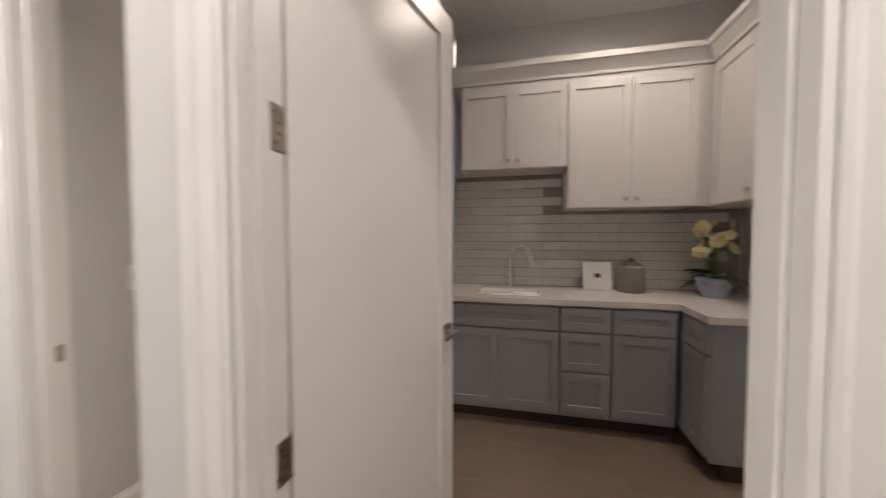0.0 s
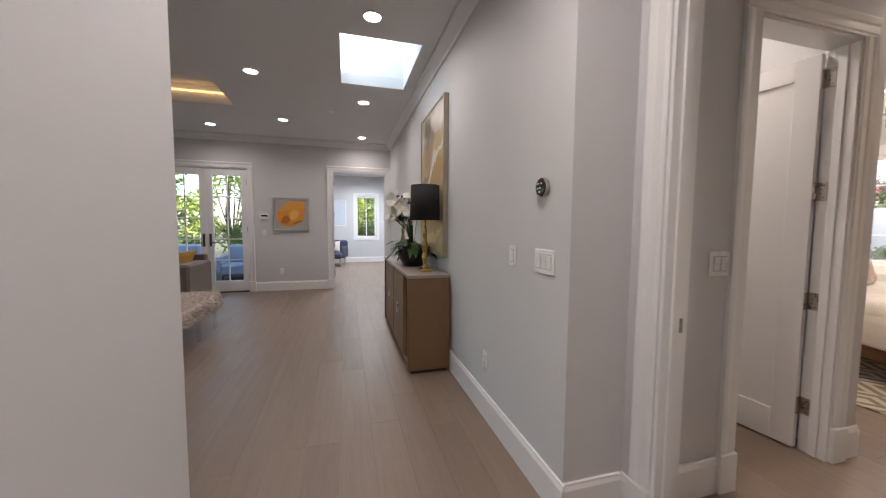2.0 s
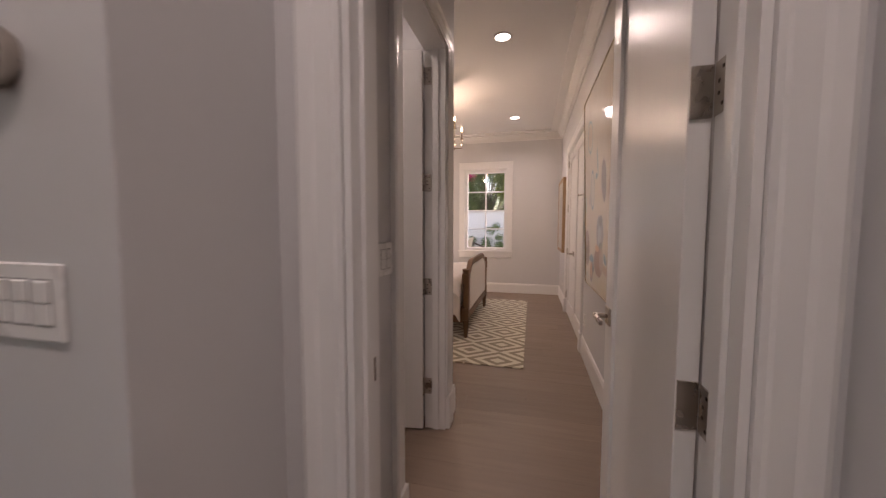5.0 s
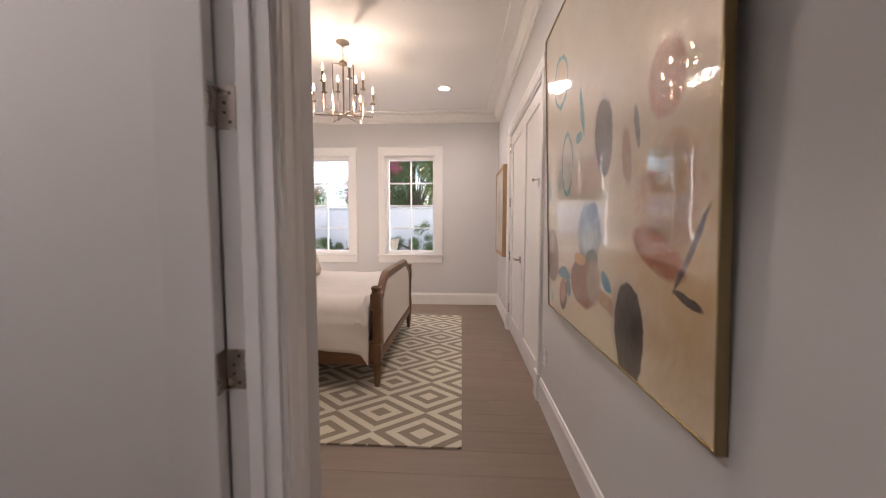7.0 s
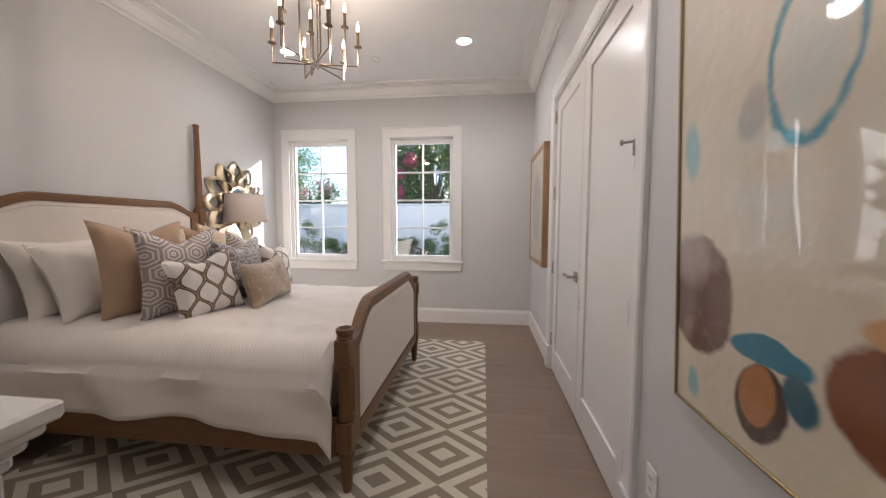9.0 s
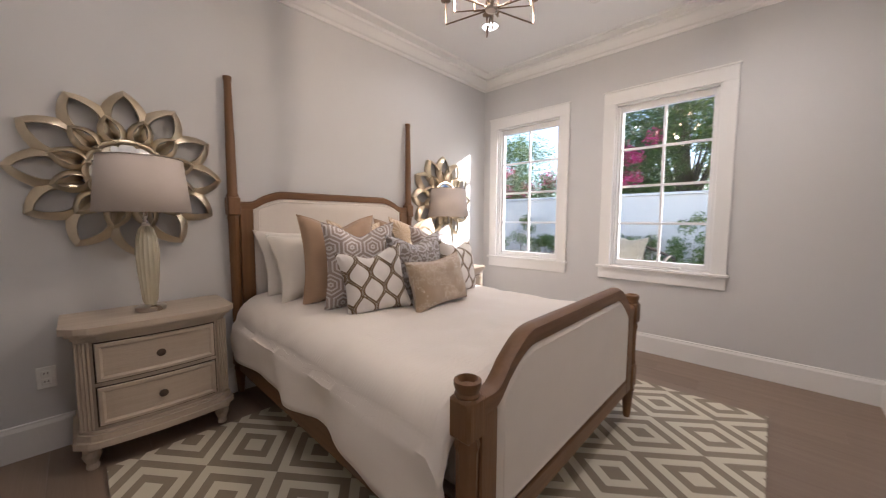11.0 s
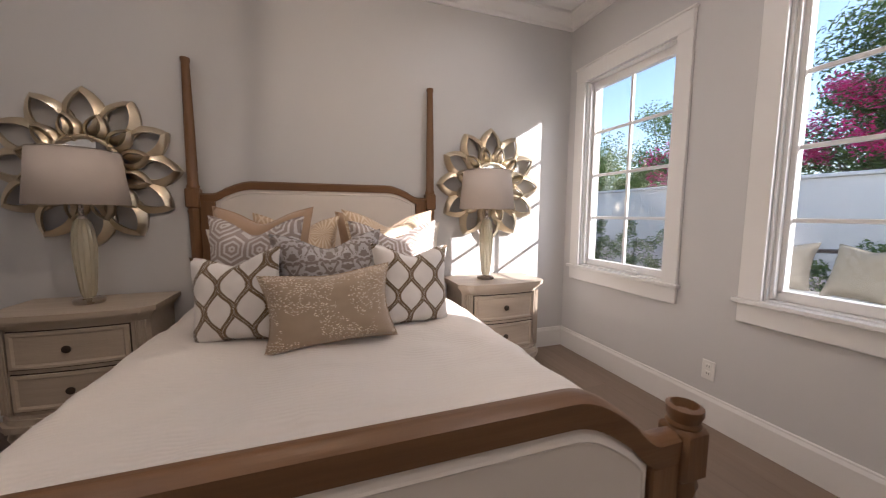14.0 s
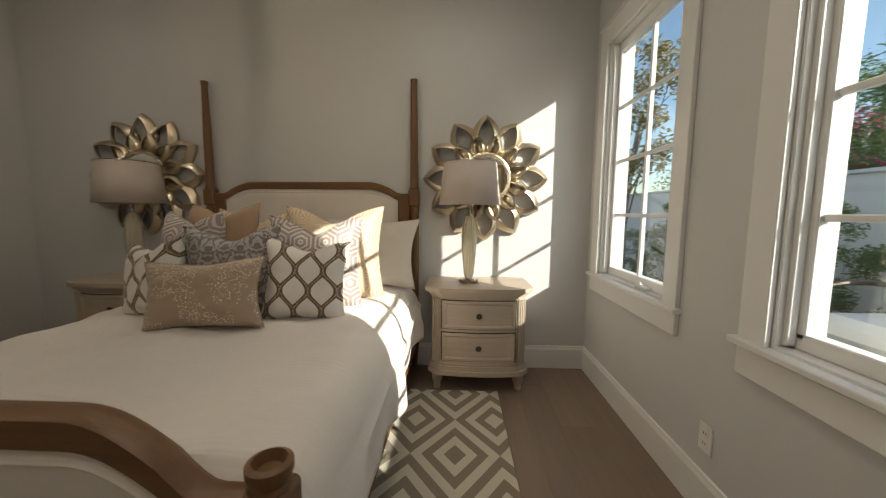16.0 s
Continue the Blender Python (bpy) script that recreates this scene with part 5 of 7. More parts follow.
def framed(name, axis, at, into, u0, u1, z0, z1, mat, frame_mat, label, depth=0.045, w=0.014, lean=0.0):
    """A canvas in a frame of four sides; lean tips its top away from the wall."""
    ob = thing(name, (0, 0, 0), label, "painting")
    if lean:
        ob.matrix_basis = Matrix.Translation((at, 0, z0)) @ pose(0, 0, 0, 0, into * lean, 0) @ Matrix.Translation((-at, 0, -z0))

    def pt(u, d, z):
        return (u, at + into * d, z) if axis == 'x' else (at + into * d, u, z)
    part("canvas", Mesh().box(pt(u0 + w, 0.004, z0 + w), pt(u1 - w, depth - 0.006, z1 - w)), mat, ob)
    for a, b, c, d in ((u0, u0 + w, z0, z1), (u1 - w, u1, z0, z1), (u0 + w, u1 - w, z0, z0 + w), (u0 + w, u1 - w, z1 - w, z1)):
        part("frame_side", Mesh().box(pt(a, 0.002, c), pt(b, depth, d), 0.002), frame_mat, ob)
    return ob


FRAMEGOLD = material('champagne_frame', (0.34, 0.26, 0.14), 0.35, 0.9, var=0.08)
BIG_Y, BIG_Z = (2.78, 4.21), (0.755, 2.33)
# strokes (u, v, half width, half height, turn, red, green, blue, softness); negative softness draws a ring
WASHES = [
    (0.12, 0.28, 0.30, 0.45, 0, 0.56, 0.40, 0.22, 2.0),
    (0.14, 0.85, 0.30, 0.30, 0, 0.58, 0.45, 0.29, 2.0),
    (0.45, 0.04, 0.32, 0.10, 0, 0.72, 0.63, 0.44, 2.0),
    (0.44, 0.15, 0.09, 0.035, 15, 0.80, 0.76, 0.70, 0.9),
    (0.41, 0.13, 0.11, 0.025, 15, 0.48, 0.31, 0.18, 0.9),
    (0.945, 0.05, 0.022, 0.03, 0, 0.28, 0.48, 0.48, 1.0),
    (0.955, 0.44, 0.028, 0.055, 0, 0.34, 0.54, 0.54, 1.0),
]
PEBBLES = [
    (0.93, 0.20, 0.09, 0.096, 8, 0.17, 0.095, 0.075, 0.28),
    (0.95, 0.255, 0.055, 0.05, 8, 0.36, 0.28, 0.25, 0.9),
    (0.575, 0.15, 0.12, 0.078, 0, 0.23, 0.08, 0.035, 0.30),
    (0.49, 0.165, 0.06, 0.07, 0, 0.40, 0.30, 0.22, 0.9),
    (0.60, 0.222, 0.055, 0.020, 0, 0.62, 0.34, 0.15, 0.5),
    (0.785, 0.079, 0.050, 0.060, 20, 0.075, 0.045, 0.038, 0.3),
    (0.79, 0.09, 0.036, 0.045, 20, 0.45, 0.20, 0.08, 0.28),
    (0.816, 0.462, 0.03, 0.04, 0, 0.44, 0.41, 0.39, 0.9),
    (0.79, 0.785, 0.075, 0.07, 0, 0.56, 0.45, 0.30, 0.6),
]
STONES = [
    (0.42, 0.52, 0.072, 0.11, 0, 0.48, 0.45, 0.42, 0.9),
    (0.415, 0.518, 0.058, 0.094, 0, 0.105, 0.085, 0.095, 0.24),
    (0.523, 0.285, 0.096, 0.088, 0, 0.20, 0.25, 0.29, 0.40),
    (0.53, 0.275, 0.050, 0.055, 0, 0.40, 0.48, 0.54, 1.0),
    (0.50, 0.345, 0.050, 0.026, 0, 0.08, 0.09, 0.11, 0.9),
    (0.507, 0.222, 0.055, 0.026, 0, 0.04, 0.10, 0.08, 0.6),
    (0.29, 0.09, 0.086, 0.128, 0, 0.50, 0.42, 0.35, 0.8),
    (0.282, 0.085, 0.070, 0.110, 0, 0.016, 0.012, 0.012, 0.12),
    (0.29, 0.45, 0.026, 0.068, -10, 0.38, 0.23, 0.13, 0.8),
]
LOOPS = [
    (0.14, 0.351, 0.112, 0.12, 20, 0.42, 0.23, 0.10, 0.8),
    (0.17, 0.262, 0.10, 0.040, 22, 0.33, 0.11, 0.045, 0.5),
    (0.146, 0.55, 0.066, 0.07, 0, 0.35, 0.13, 0.065, 0.5),
    (0.245, 0.50, 0.010, 0.05, -12, 0.09, 0.08, 0.08, 0.5),
    (0.073, 0.266, 0.008, 0.090, 33, 0.06, 0.045, 0.04, 0.5),
    (0.080, 0.192, 0.045, 0.008, 10, 0.06, 0.045, 0.04, 0.5),
]
TEALS = [
    (0.727, 0.50, 0.062, 0.088, 0, 0.58, 0.59, 0.55, 1.0),
    (0.727, 0.50, 0.062, 0.090, 0, 0.03, 0.23, 0.32, -0.8),
    (0.79, 0.775, 0.082, 0.080, 0, 0.08, 0.32, 0.38, -0.7),
    (0.57, 0.62, 0.016, 0.078, -12, 0.06, 0.29, 0.35, 0.7),
    (0.60, 0.555, 0.035, 0.016, 0, 0.05, 0.25, 0.31, 0.6),
    (0.776, 0.152, 0.080, 0.020, 0, 0.025, 0.20, 0.31, 0.4),
    (0.72, 0.115, 0.028, 0.036, -30, 0.05, 0.14, 0.19, 0.7),
    (0.40, 0.175, 0.042, 0.020, 35, 0.07, 0.26, 0.35, 0.6),
]
BIGART = painting_material("abstract_glossy_painting", (0.76, 0.71, 0.61), (0.60, 0.50, 0.36), WASHES + LOOPS + STONES + PEBBLES + TEALS,
                           (BIG_Y[0], BIG_Z[0]), (BIG_Y[1] - BIG_Y[0], BIG_Z[1] - BIG_Z[0]), 1.0, 0.045)
framed("abstract_painting", 'y', EAST_X, -1, *BIG_Y, *BIG_Z, BIGART, FRAMEGOLD, "large glossy abstract painting in a thin gold frame", 0.027, 0.009, 1.8)
WOODART = painting_material("pale_print", (0.62, 0.58, 0.50), (0.50, 0.46, 0.40), [(0.5, 0.5, 0.3, 0.35, 0, 0.40, 0.38, 0.35, 0.7)], (6.30, 0.88), (1.0, 1.1), 0.3)
PALEFRAME = wood("pale_oak_frame", (0.42, 0.27, 0.14), (0.30, 0.18, 0.09), 0.5, along=2)
framed("framed_print", 'y', EAST_X, -1, 6.40, 7.28, 0.86, 2.0, WOODART, PALEFRAME, "pale print in a deep light oak frame", 0.06, 0.05)


# chest of drawers with flowers
ch = thing("dresser", (-2.35, SOUTH_Y + 0.02, 0), "chalk white dresser with moulded cornice top", "dresser")
W2 = 0.66
part("carcass", Mesh().box((-W2, 0, 0.10), (W2, 0.47, 0.86), 0.006), CHALK, ch)
part("plinth", Mesh().box((-W2 - 0.015, 0, 0.0), (W2 + 0.015, 0.485, 0.10), 0.006), CHALK, ch)
for k, (o, z0, z1) in enumerate(((0.008, 0.86, 0.885), (0.02, 0.885, 0.905), (0.035, 0.905, 0.925), (0.05, 0.925, 0.957))):
    part("cornice" if k < 3 else "top", Mesh().box((-W2 - o, 0, z0), (W2 + o, 0.47 + o, z1), 0.006), CHALK, ch)
for i in range(2):
    for k in range(3):
        a, z = -W2 + 0.04 + i * 0.64, 0.13 + k * 0.242
        dr = part("drawer", Mesh().box((a, 0.468, z), (a + 0.60, 0.488, z + 0.225), 0.005), CHALK, ch)
        part("knob", Mesh().tube([(a + 0.3, 0.486, z + 0.11), (a + 0.3, 0.50, z + 0.11), (a + 0.3, 0.515, z + 0.11)], [0.008, 0.007, 0.015], 12), BRONZE, dr)


def bouquet(name, at, label, pot_profile, pot_mat, flower_mat, n, spread, height, seed, leaf_n=26, leaf_len=0.16, bloom=0.03, lean=(0, 0)):
    """A pot with stems, leaves and cupped blooms."""
    rg = random.Random(seed)
    ob = thing(name, at, label, "flowers")
    part("pot", Mesh().lathe(pot_profile, n=24), pot_mat, ob, smooth=True)
    rim = pot_profile[-1][1]
    stems, blooms, leaves = Mesh(), Mesh(), Mesh()
    for k in range(n):
        a, r = rg.random() * 6.28, spread * math.sqrt(rg.random())
        tip = Vector((r * math.cos(a) + lean[0] * rg.random(), r * math.sin(a) + lean[1] * rg.random(), rim + height * (0.45 + 0.55 * rg.random())))
        stems.tube([(0, 0, rim - 0.04), (tip.x * 0.35, tip.y * 0.35, rim + (tip.z - rim) * 0.6), tip], 0.003, 4)
        nrm = Vector((tip.x + rg.uniform(-.1, .1), tip.y + rg.uniform(-.1, .1), rg.uniform(-.05, .12))).normalized()
        q = nrm.to_track_quat('Z', 'Y')
        for p in range(5):
            ang = p * 1.2566 + rg.random() * 0.3
            pts = []
            for (l, w, h) in ((0, 0.1, 0), (0.5, 0.55, 0.12), (0.85, 0.5, 0.28), (1.05, 0.12, 0.33)):
                for s in (-1, 1):
                    v = Vector((l * bloom, s * w * bloom, h * bloom + abs(s) * 0.0))
                    v.rotate(Euler((0, 0, ang)))
                    pts.append(tip + q @ v)
            blooms.add(pts, [(0, 1, 3, 2), (2, 3, 5, 4), (4, 5, 7, 6)])
    for k in range(leaf_n):
        a = rg.random() * 6.28
        ln = leaf_len * rg.uniform(0.6, 1.2)
        up = rg.uniform(0.1, 0.9)
        d = Vector((math.cos(a), math.sin(a), 0))
        sd = Vector((-d.y, d.x, 0))
        pts = []
        for q, w in ((0, 0.08), (0.35, 0.26), (0.7, 0.24), (1.0, 0.02)):
            c = Vector((0, 0, rim)) + d * ln * q + Vector((0, 0, ln * (up * q - 0.7 * q * q)))
            pts += [c - sd * w * ln * 0.5, c + Vector((0, 0, -0.006)), c + sd * w * ln * 0.5]
        leaves.add(pts, [(i * 3 + j, i * 3 + j + 1, i * 3 + j + 4, i * 3 + j + 3) for i in range(3) for j in range(2)])
    part("stem_bundle", stems, LEAF, ob)
    part("flower_spray", blooms, flower_mat, ob, "cupped petals", smooth=True)
    part("foliage", leaves, LEAF, ob, "green strap leaves", smooth=True)
    return ob


bouquet("flower_vase", (-1.99, SOUTH_Y + 0.31, 0.958), "bright yellow bouquet in a pale vase on the dresser", [(0.05, 0), (0.07, 0.06), (0.06, 0.14), (0.045, 0.16)], CHALK, YELLOW, 26, 0.13, 0.2, 3)


# wall plates
# grey for the shadow line painted round each rocker
PLATE_SHADE = material("switch_shade_grey", (0.34, 0.33, 0.32), 0.6, var=0.05)


def wall_plate(axis, at, into, u, z, gangs=1, kind="switch", label="white rocker light switch plate"):
    w = 0.038 + 0.046 * gangs - 0.008 if kind == "switch" else 0.072
    ob = thing("light_switch" if kind == "switch" else "wall_outlet", (0, 0, 0), label, "light switch" if kind == "switch" else "outlet")

    def pt(a, d, c):
        return (u + a, at + into * d, z + c) if axis == 'x' else (at + into * d, u + a, z + c)
    part("cover_plate", Mesh().box(pt(-w / 2, 0.001, -0.058), pt(w / 2, 0.007, 0.058), 0.003), PLATE, ob)
    for k in range(gangs):
        a = (k - (gangs - 1) / 2) * 0.046
        if kind == "switch":
            # grey rectangle imitates the thin shade round the rocker
            part("rocker_shade", Mesh().box(pt(a - 0.0185, 0.006, -0.0355), pt(a + 0.0185, 0.0074, 0.0355)), PLATE_SHADE, ob)
            part("rocker", Mesh().box(pt(a - 0.016, 0.006, -0.033), pt(a + 0.016, 0.0095, 0.0), 0.002).box(pt(a - 0.0155, 0.006, 0.001), pt(a + 0.0155, 0.0115, 0.033), 0.002), PLATE, ob)
        else:
            for dz in (-0.021, 0.021):
                part("socket", Mesh().box(pt(-0.017, 0.006, dz - 0.016), pt(0.017, 0.009, dz + 0.016), 0.004), PLATE, ob)
                part("slots", Mesh().box(pt(-0.008, 0.0085, dz - 0.005), pt(-0.005, 0.0095, dz + 0.006)).box(pt(0.005, 0.0085, dz - 0.005), pt(0.008, 0.0095, dz + 0.006)), GAP, ob)
    return ob


wall_plate('x', HALL_Y, -1, -1.60, 1.143, 3, label="white three-gang rocker switch plate")
wall_plate('x', HALL_Y, -1, -1.925, 1.145, 1, label="white single dimmer switch plate")
wall_plate('y', VES_X, 1, 1.968, 1.141, 2, label="white two-gang rocker switch plate")
wall_plate('x', HALL_Y, -1, -2.30, 0.40, 1, "outlet", "white duplex outlet above the baseboard")
wall_plate('x', NORTH_Y, -1, -2.36, 0.325, 1, "outlet", "white duplex outlet below the window")
wall_plate('y', EAST_X, -1, 4.36, 0.36, 1, "outlet", "white duplex outlet beside the closet")
wall_plate('y', EAST_X, -1, 6.75, 0.36, 1, "outlet", "white duplex outlet near the corner")
wall_plate('y', WEST_X, 1, 3.72, 0.40, 1, "outlet", "white duplex outlet beside the nightstand")
wall_plate('y', -7.57, 1, -1.245, 1.135, 1, label="white switch plate beside the garden doors")
wall_plate('y', -7.57, 1, -0.95, 0.38, 1, "outlet", "white duplex outlet in the living room")
# thermostat and alarm panel
ob = thing("thermostat", (-1.612, HALL_Y, 1.494), "round nickel thermostat with a black face", "thermostat")
ring = [(0.040, -0.001), (0.046, -0.014), (0.046, -0.022), (0.043, -0.025)]
vs = Mesh().lathe([(r, -d) for r, d in ring], n=32)
vs.v = [(x, -z, y) for x, y, z in vs.v]
part("ring", vs, NICKEL, ob, smooth=True)
vs = Mesh().lathe([(0.0425, 0.0255), (0.040, 0.029), (0.020, 0.032), (0.005, 0.0325)], n=32)
vs.v = [(x, -z, y) for x, y, z in vs.v]
part("face", vs, DARKPOT, ob, "glossy black face", smooth=True)
for dx, dz in ((-0.014, 0.016), (0.014, 0.016), (-0.018, -0.006), (0.004, -0.004), (0.0, -0.022)):
    part("display_mark", Mesh().box((dx - 0.005, -0.034, dz - 0.0035), (dx + 0.005, -0.030, dz + 0.0035), 0.0008), PLATE, ob)
ob = thing("alarm_panel", (-7.57, -1.235, 1.452), "white alarm keypad with a dark display", "keypad")
part("body", Mesh().box((0.001, -0.075, -0.055), (0.025, 0.075, 0.055), 0.005), PLATE, ob)
part("display", Mesh().box((0.0245, -0.055, 0.0), (0.027, 0.055, 0.03), 0.002), DARKPOT, ob)


# ---- hall and living room ----
TAUPE = material("taupe_shagreen", (0.20, 0.117, 0.056), 0.5, var=0.08, scale=5, bump=0.2, bump_scale=160)
TAUPE_TOP = material("grey_console_top", (0.34, 0.29, 0.25), 0.35, var=0.06, scale=5)
con = thing("console_cabinet", (-3.08, 0.785, 0), "taupe console cabinet with plain doors and open slots", "console")
L, D = 1.85, 0.375
part("end_panel", Mesh().box((-0.03, 0, 0.03), (0, D, 0.85), 0.003), TAUPE, con)
part("end_panel", Mesh().box((-L, 0, 0.03), (-L + 0.03, D, 0.85), 0.003), TAUPE, con)
part("top", Mesh().box((-L - 0.004, -0.004, 0.85), (0.004, D, 0.877), 0.003), TAUPE_TOP, con)
part("base", Mesh().box((-L + 0.03, 0.02, 0.03), (-0.03, D, 0.09), 0.003), TAUPE, con)
part("back_panel", Mesh().box((-L + 0.03, D - 0.015, 0.09), (-0.03, D, 0.85)), TAUPE, con)
# shade under the console is put into this near-black plinth
part("plinth", Mesh().box((-L + 0.02, 0.03, 0.0), (-0.02, D - 0.02, 0.03)), GAP, con)
for k, x in enumerate((-0.22, -0.94, -1.66)):
    part("divider", Mesh().box((x - 0.012, 0.01, 0.09), (x + 0.012, D - 0.015, 0.85), 0.002), TAUPE, con)
for x0, x1 in ((-0.92, -0.25), (-1.64, -0.96)):
    dr = part("door", Mesh().box((x0, -0.002, 0.10), (x1, 0.02, 0.84), 0.003), TAUPE, con)
    part("pull", Mesh().tube([((x0 + x1) / 2 + 0.05 * math.cos(a), -0.008, 0.47 + 0.05 * math.sin(a)) for a in [k * math.pi / 8 for k in range(16)]], 0.007, 6, True), NICKEL, dr, "round nickel ring pull")


def gold_lamp(x, y):
    ob = thing("console_lamp", (x, y, 0.878), "sculpted gold table lamp with a black drum shade", "lamp", "console lamps")
    part("base_block", Mesh().box((-0.065, -0.05, 0), (0.065, 0.05, 0.03), 0.004), GOLD, ob)
    prof = [(0.028, 0.03), (0.02, 0.07), (0.036, 0.13), (0.024, 0.18), (0.04, 0.24), (0.022, 0.31), (0.032, 0.36), (0.014, 0.43), (0.01, 0.50)]
    part("sculpted_stem", Mesh().lathe(prof, n=7, squash=0.8), GOLD, ob)
    m = Mesh().lathe([(0.14, 0.48), (0.132, 0.80)], n=40)
    m.f = m.f[:-2]
    sh = part("shade", m, BLACK, ob, "black fabric drum shade", smooth=True)
    so = sh.modifiers.new("thickness", 'SOLIDIFY')
    so.thickness = 0.004
    part("spider", Mesh().tube([(-0.13, 0, 0.78), (0.13, 0, 0.78)], 0.003, 5).tube([(0, -0.13, 0.78), (0, 0.13, 0.78)], 0.003, 5).tube([(0, 0, 0.5), (0, 0, 0.79)], 0.004, 6), GOLD, ob)


gold_lamp(-3.33, 0.99)
gold_lamp(-4.62, 0.99)
bouquet("orchid_pot", (-3.80, 0.97, 0.878), "white orchid with dark leaves in a black bowl", [(0.10, 0), (0.115, 0.012), (0.165, 0.11), (0.175, 0.2), (0.163, 0.205)], DARKPOT, PETAL, 28, 0.12, 0.58, 8, 36, 0.30, 0.066, (0.06, -0.22))

HALLART = painting_material("gold_abstract_canvas", (0.52, 0.42, 0.20), (0.36, 0.27, 0.12), [
    (0.5, 0.28, 0.7, 0.24, 0, 0.46, 0.26, 0.035, 0.5), (0.5, 0.50, 0.6, 0.10, 10, 0.42, 0.24, 0.05, 0.4), (0.40, 0.76, 0.30, 0.16, 20, 0.36, 0.19, 0.08, 0.7), (0.30, 0.86, 0.2, 0.12, 20, 0.16, 0.14, 0.11, 0.8),
    (0.75, 0.92, 0.3, 0.10, 0, 0.55, 0.50, 0.42, 0.8), (0.6, 0.61, 0.45, 0.03, 22, 0.72, 0.68, 0.58, 0.5), (0.3, 0.56, 0.3, 0.012, 14, 0.20, 0.13, 0.06, 0.5), (0.5, 0.10, 0.5, 0.04, 6, 0.62, 0.47, 0.12, 0.8)], (-4.22, 1.02), (0.99, 1.48), 0.1, 0.25, 0)
framed("hall_painting", 'x', HALL_Y, -1, -4.22, -3.23, 1.02, 2.50, HALLART, material("pewter_frame", (0.42, 0.38, 0.30), 0.4, 0.7, var=0.1), "gold and grey abstract canvas in a pewter frame", 0.05, 0.02)
ORANGE = painting_material("orange_abstract", (0.50, 0.47, 0.44), (0.38, 0.35, 0.32), [(0.5, 0.48, 0.44, 0.34, 0, 0.72, 0.27, 0.02, 0.3), (0.6, 0.78, 0.3, 0.16, 0, 0.75, 0.33, 0.03, 0.4), (0.34, 0.36, 0.14, 0.12, 0, 0.42, 0.12, 0.02, 0.8), (0.60, 0.50, 0.20, 0.14, 30, 0.80, 0.44, 0.10, 0.9), (0.28, 0.66, 0.16, 0.08, 20, 0.62, 0.36, 0.12, 0.8), (0.70, 0.26, 0.18, 0.05, 10, 0.36, 0.16, 0.05, 0.8)], (-1.08, 1.17), (0.65, 0.65), 0.6, 0.3)
framed("orange_painting", 'y', -7.57, 1, -1.085, -0.43, 1.165, 1.82, ORANGE, material("silver_frame", (0.62, 0.60, 0.57), 0.3, 0.8, var=0.08), "orange abstract print in a silver frame", 0.04, 0.045)

SOFA = material("taupe_sofa_velvet", (0.17, 0.125, 0.10), 0.75, var=0.06, scale=5, bump=0.2, bump_scale=300, sheen=0.3)
MUSTARD = material("mustard_velvet", (0.46, 0.25, 0.03), 0.7, var=0.1, scale=6, bump=0.3, bump_scale=120, sheen=0.4)


def soft_box(a, b, c=0.05):
    return Mesh().box(a, b, c)


sofa = thing("sofa", (-6.5, -3.15, 0), "taupe upholstered sofa with square arms", "sofa")
part("seat_base", soft_box((-0.45, -1.15, 0.12), (0.45, 1.15, 0.32), 0.02), SOFA, sofa)
for y0, y1 in ((-0.98, -0.01), (0.01, 0.98)):
    part("seat_cushion", soft_box((-0.22, y0, 0.32), (0.47, y1, 0.48), 0.05), SOFA, sofa, smooth=False)
    part("back_cushion", soft_box((-0.33, y0, 0.46), (-0.12, y1, 0.84), 0.06), SOFA, sofa)
part("backrest", soft_box((-0.45, -1.15, 0.32), (-0.33, 1.15, 0.80), 0.02), SOFA, sofa)
for s in (-1, 1):
    part("arm", soft_box((-0.45, s * 0.98, 0.12), (0.47, s * 1.2, 0.70), 0.035), SOFA, sofa)
    for x in (-0.4, 0.4):
        part("leg", Mesh().lathe([(0.02, 0), (0.028, 0.12)], (x, s * 1.08, 0), 10), BRONZE, sofa)
for y, turn, sd in ((-3.35, 8, 31), (-2.85, -14, 32), (-2.32, -6, 33)):
    p = pillow("sofa_pillow", 0.46, 0.44, 0.16, MUSTARD, (-6.45, y, 0.49), 28, turn, 0, "mustard velvet cushion on the sofa", sd, 0.08)
    tagged(p, group="sofa cushions")

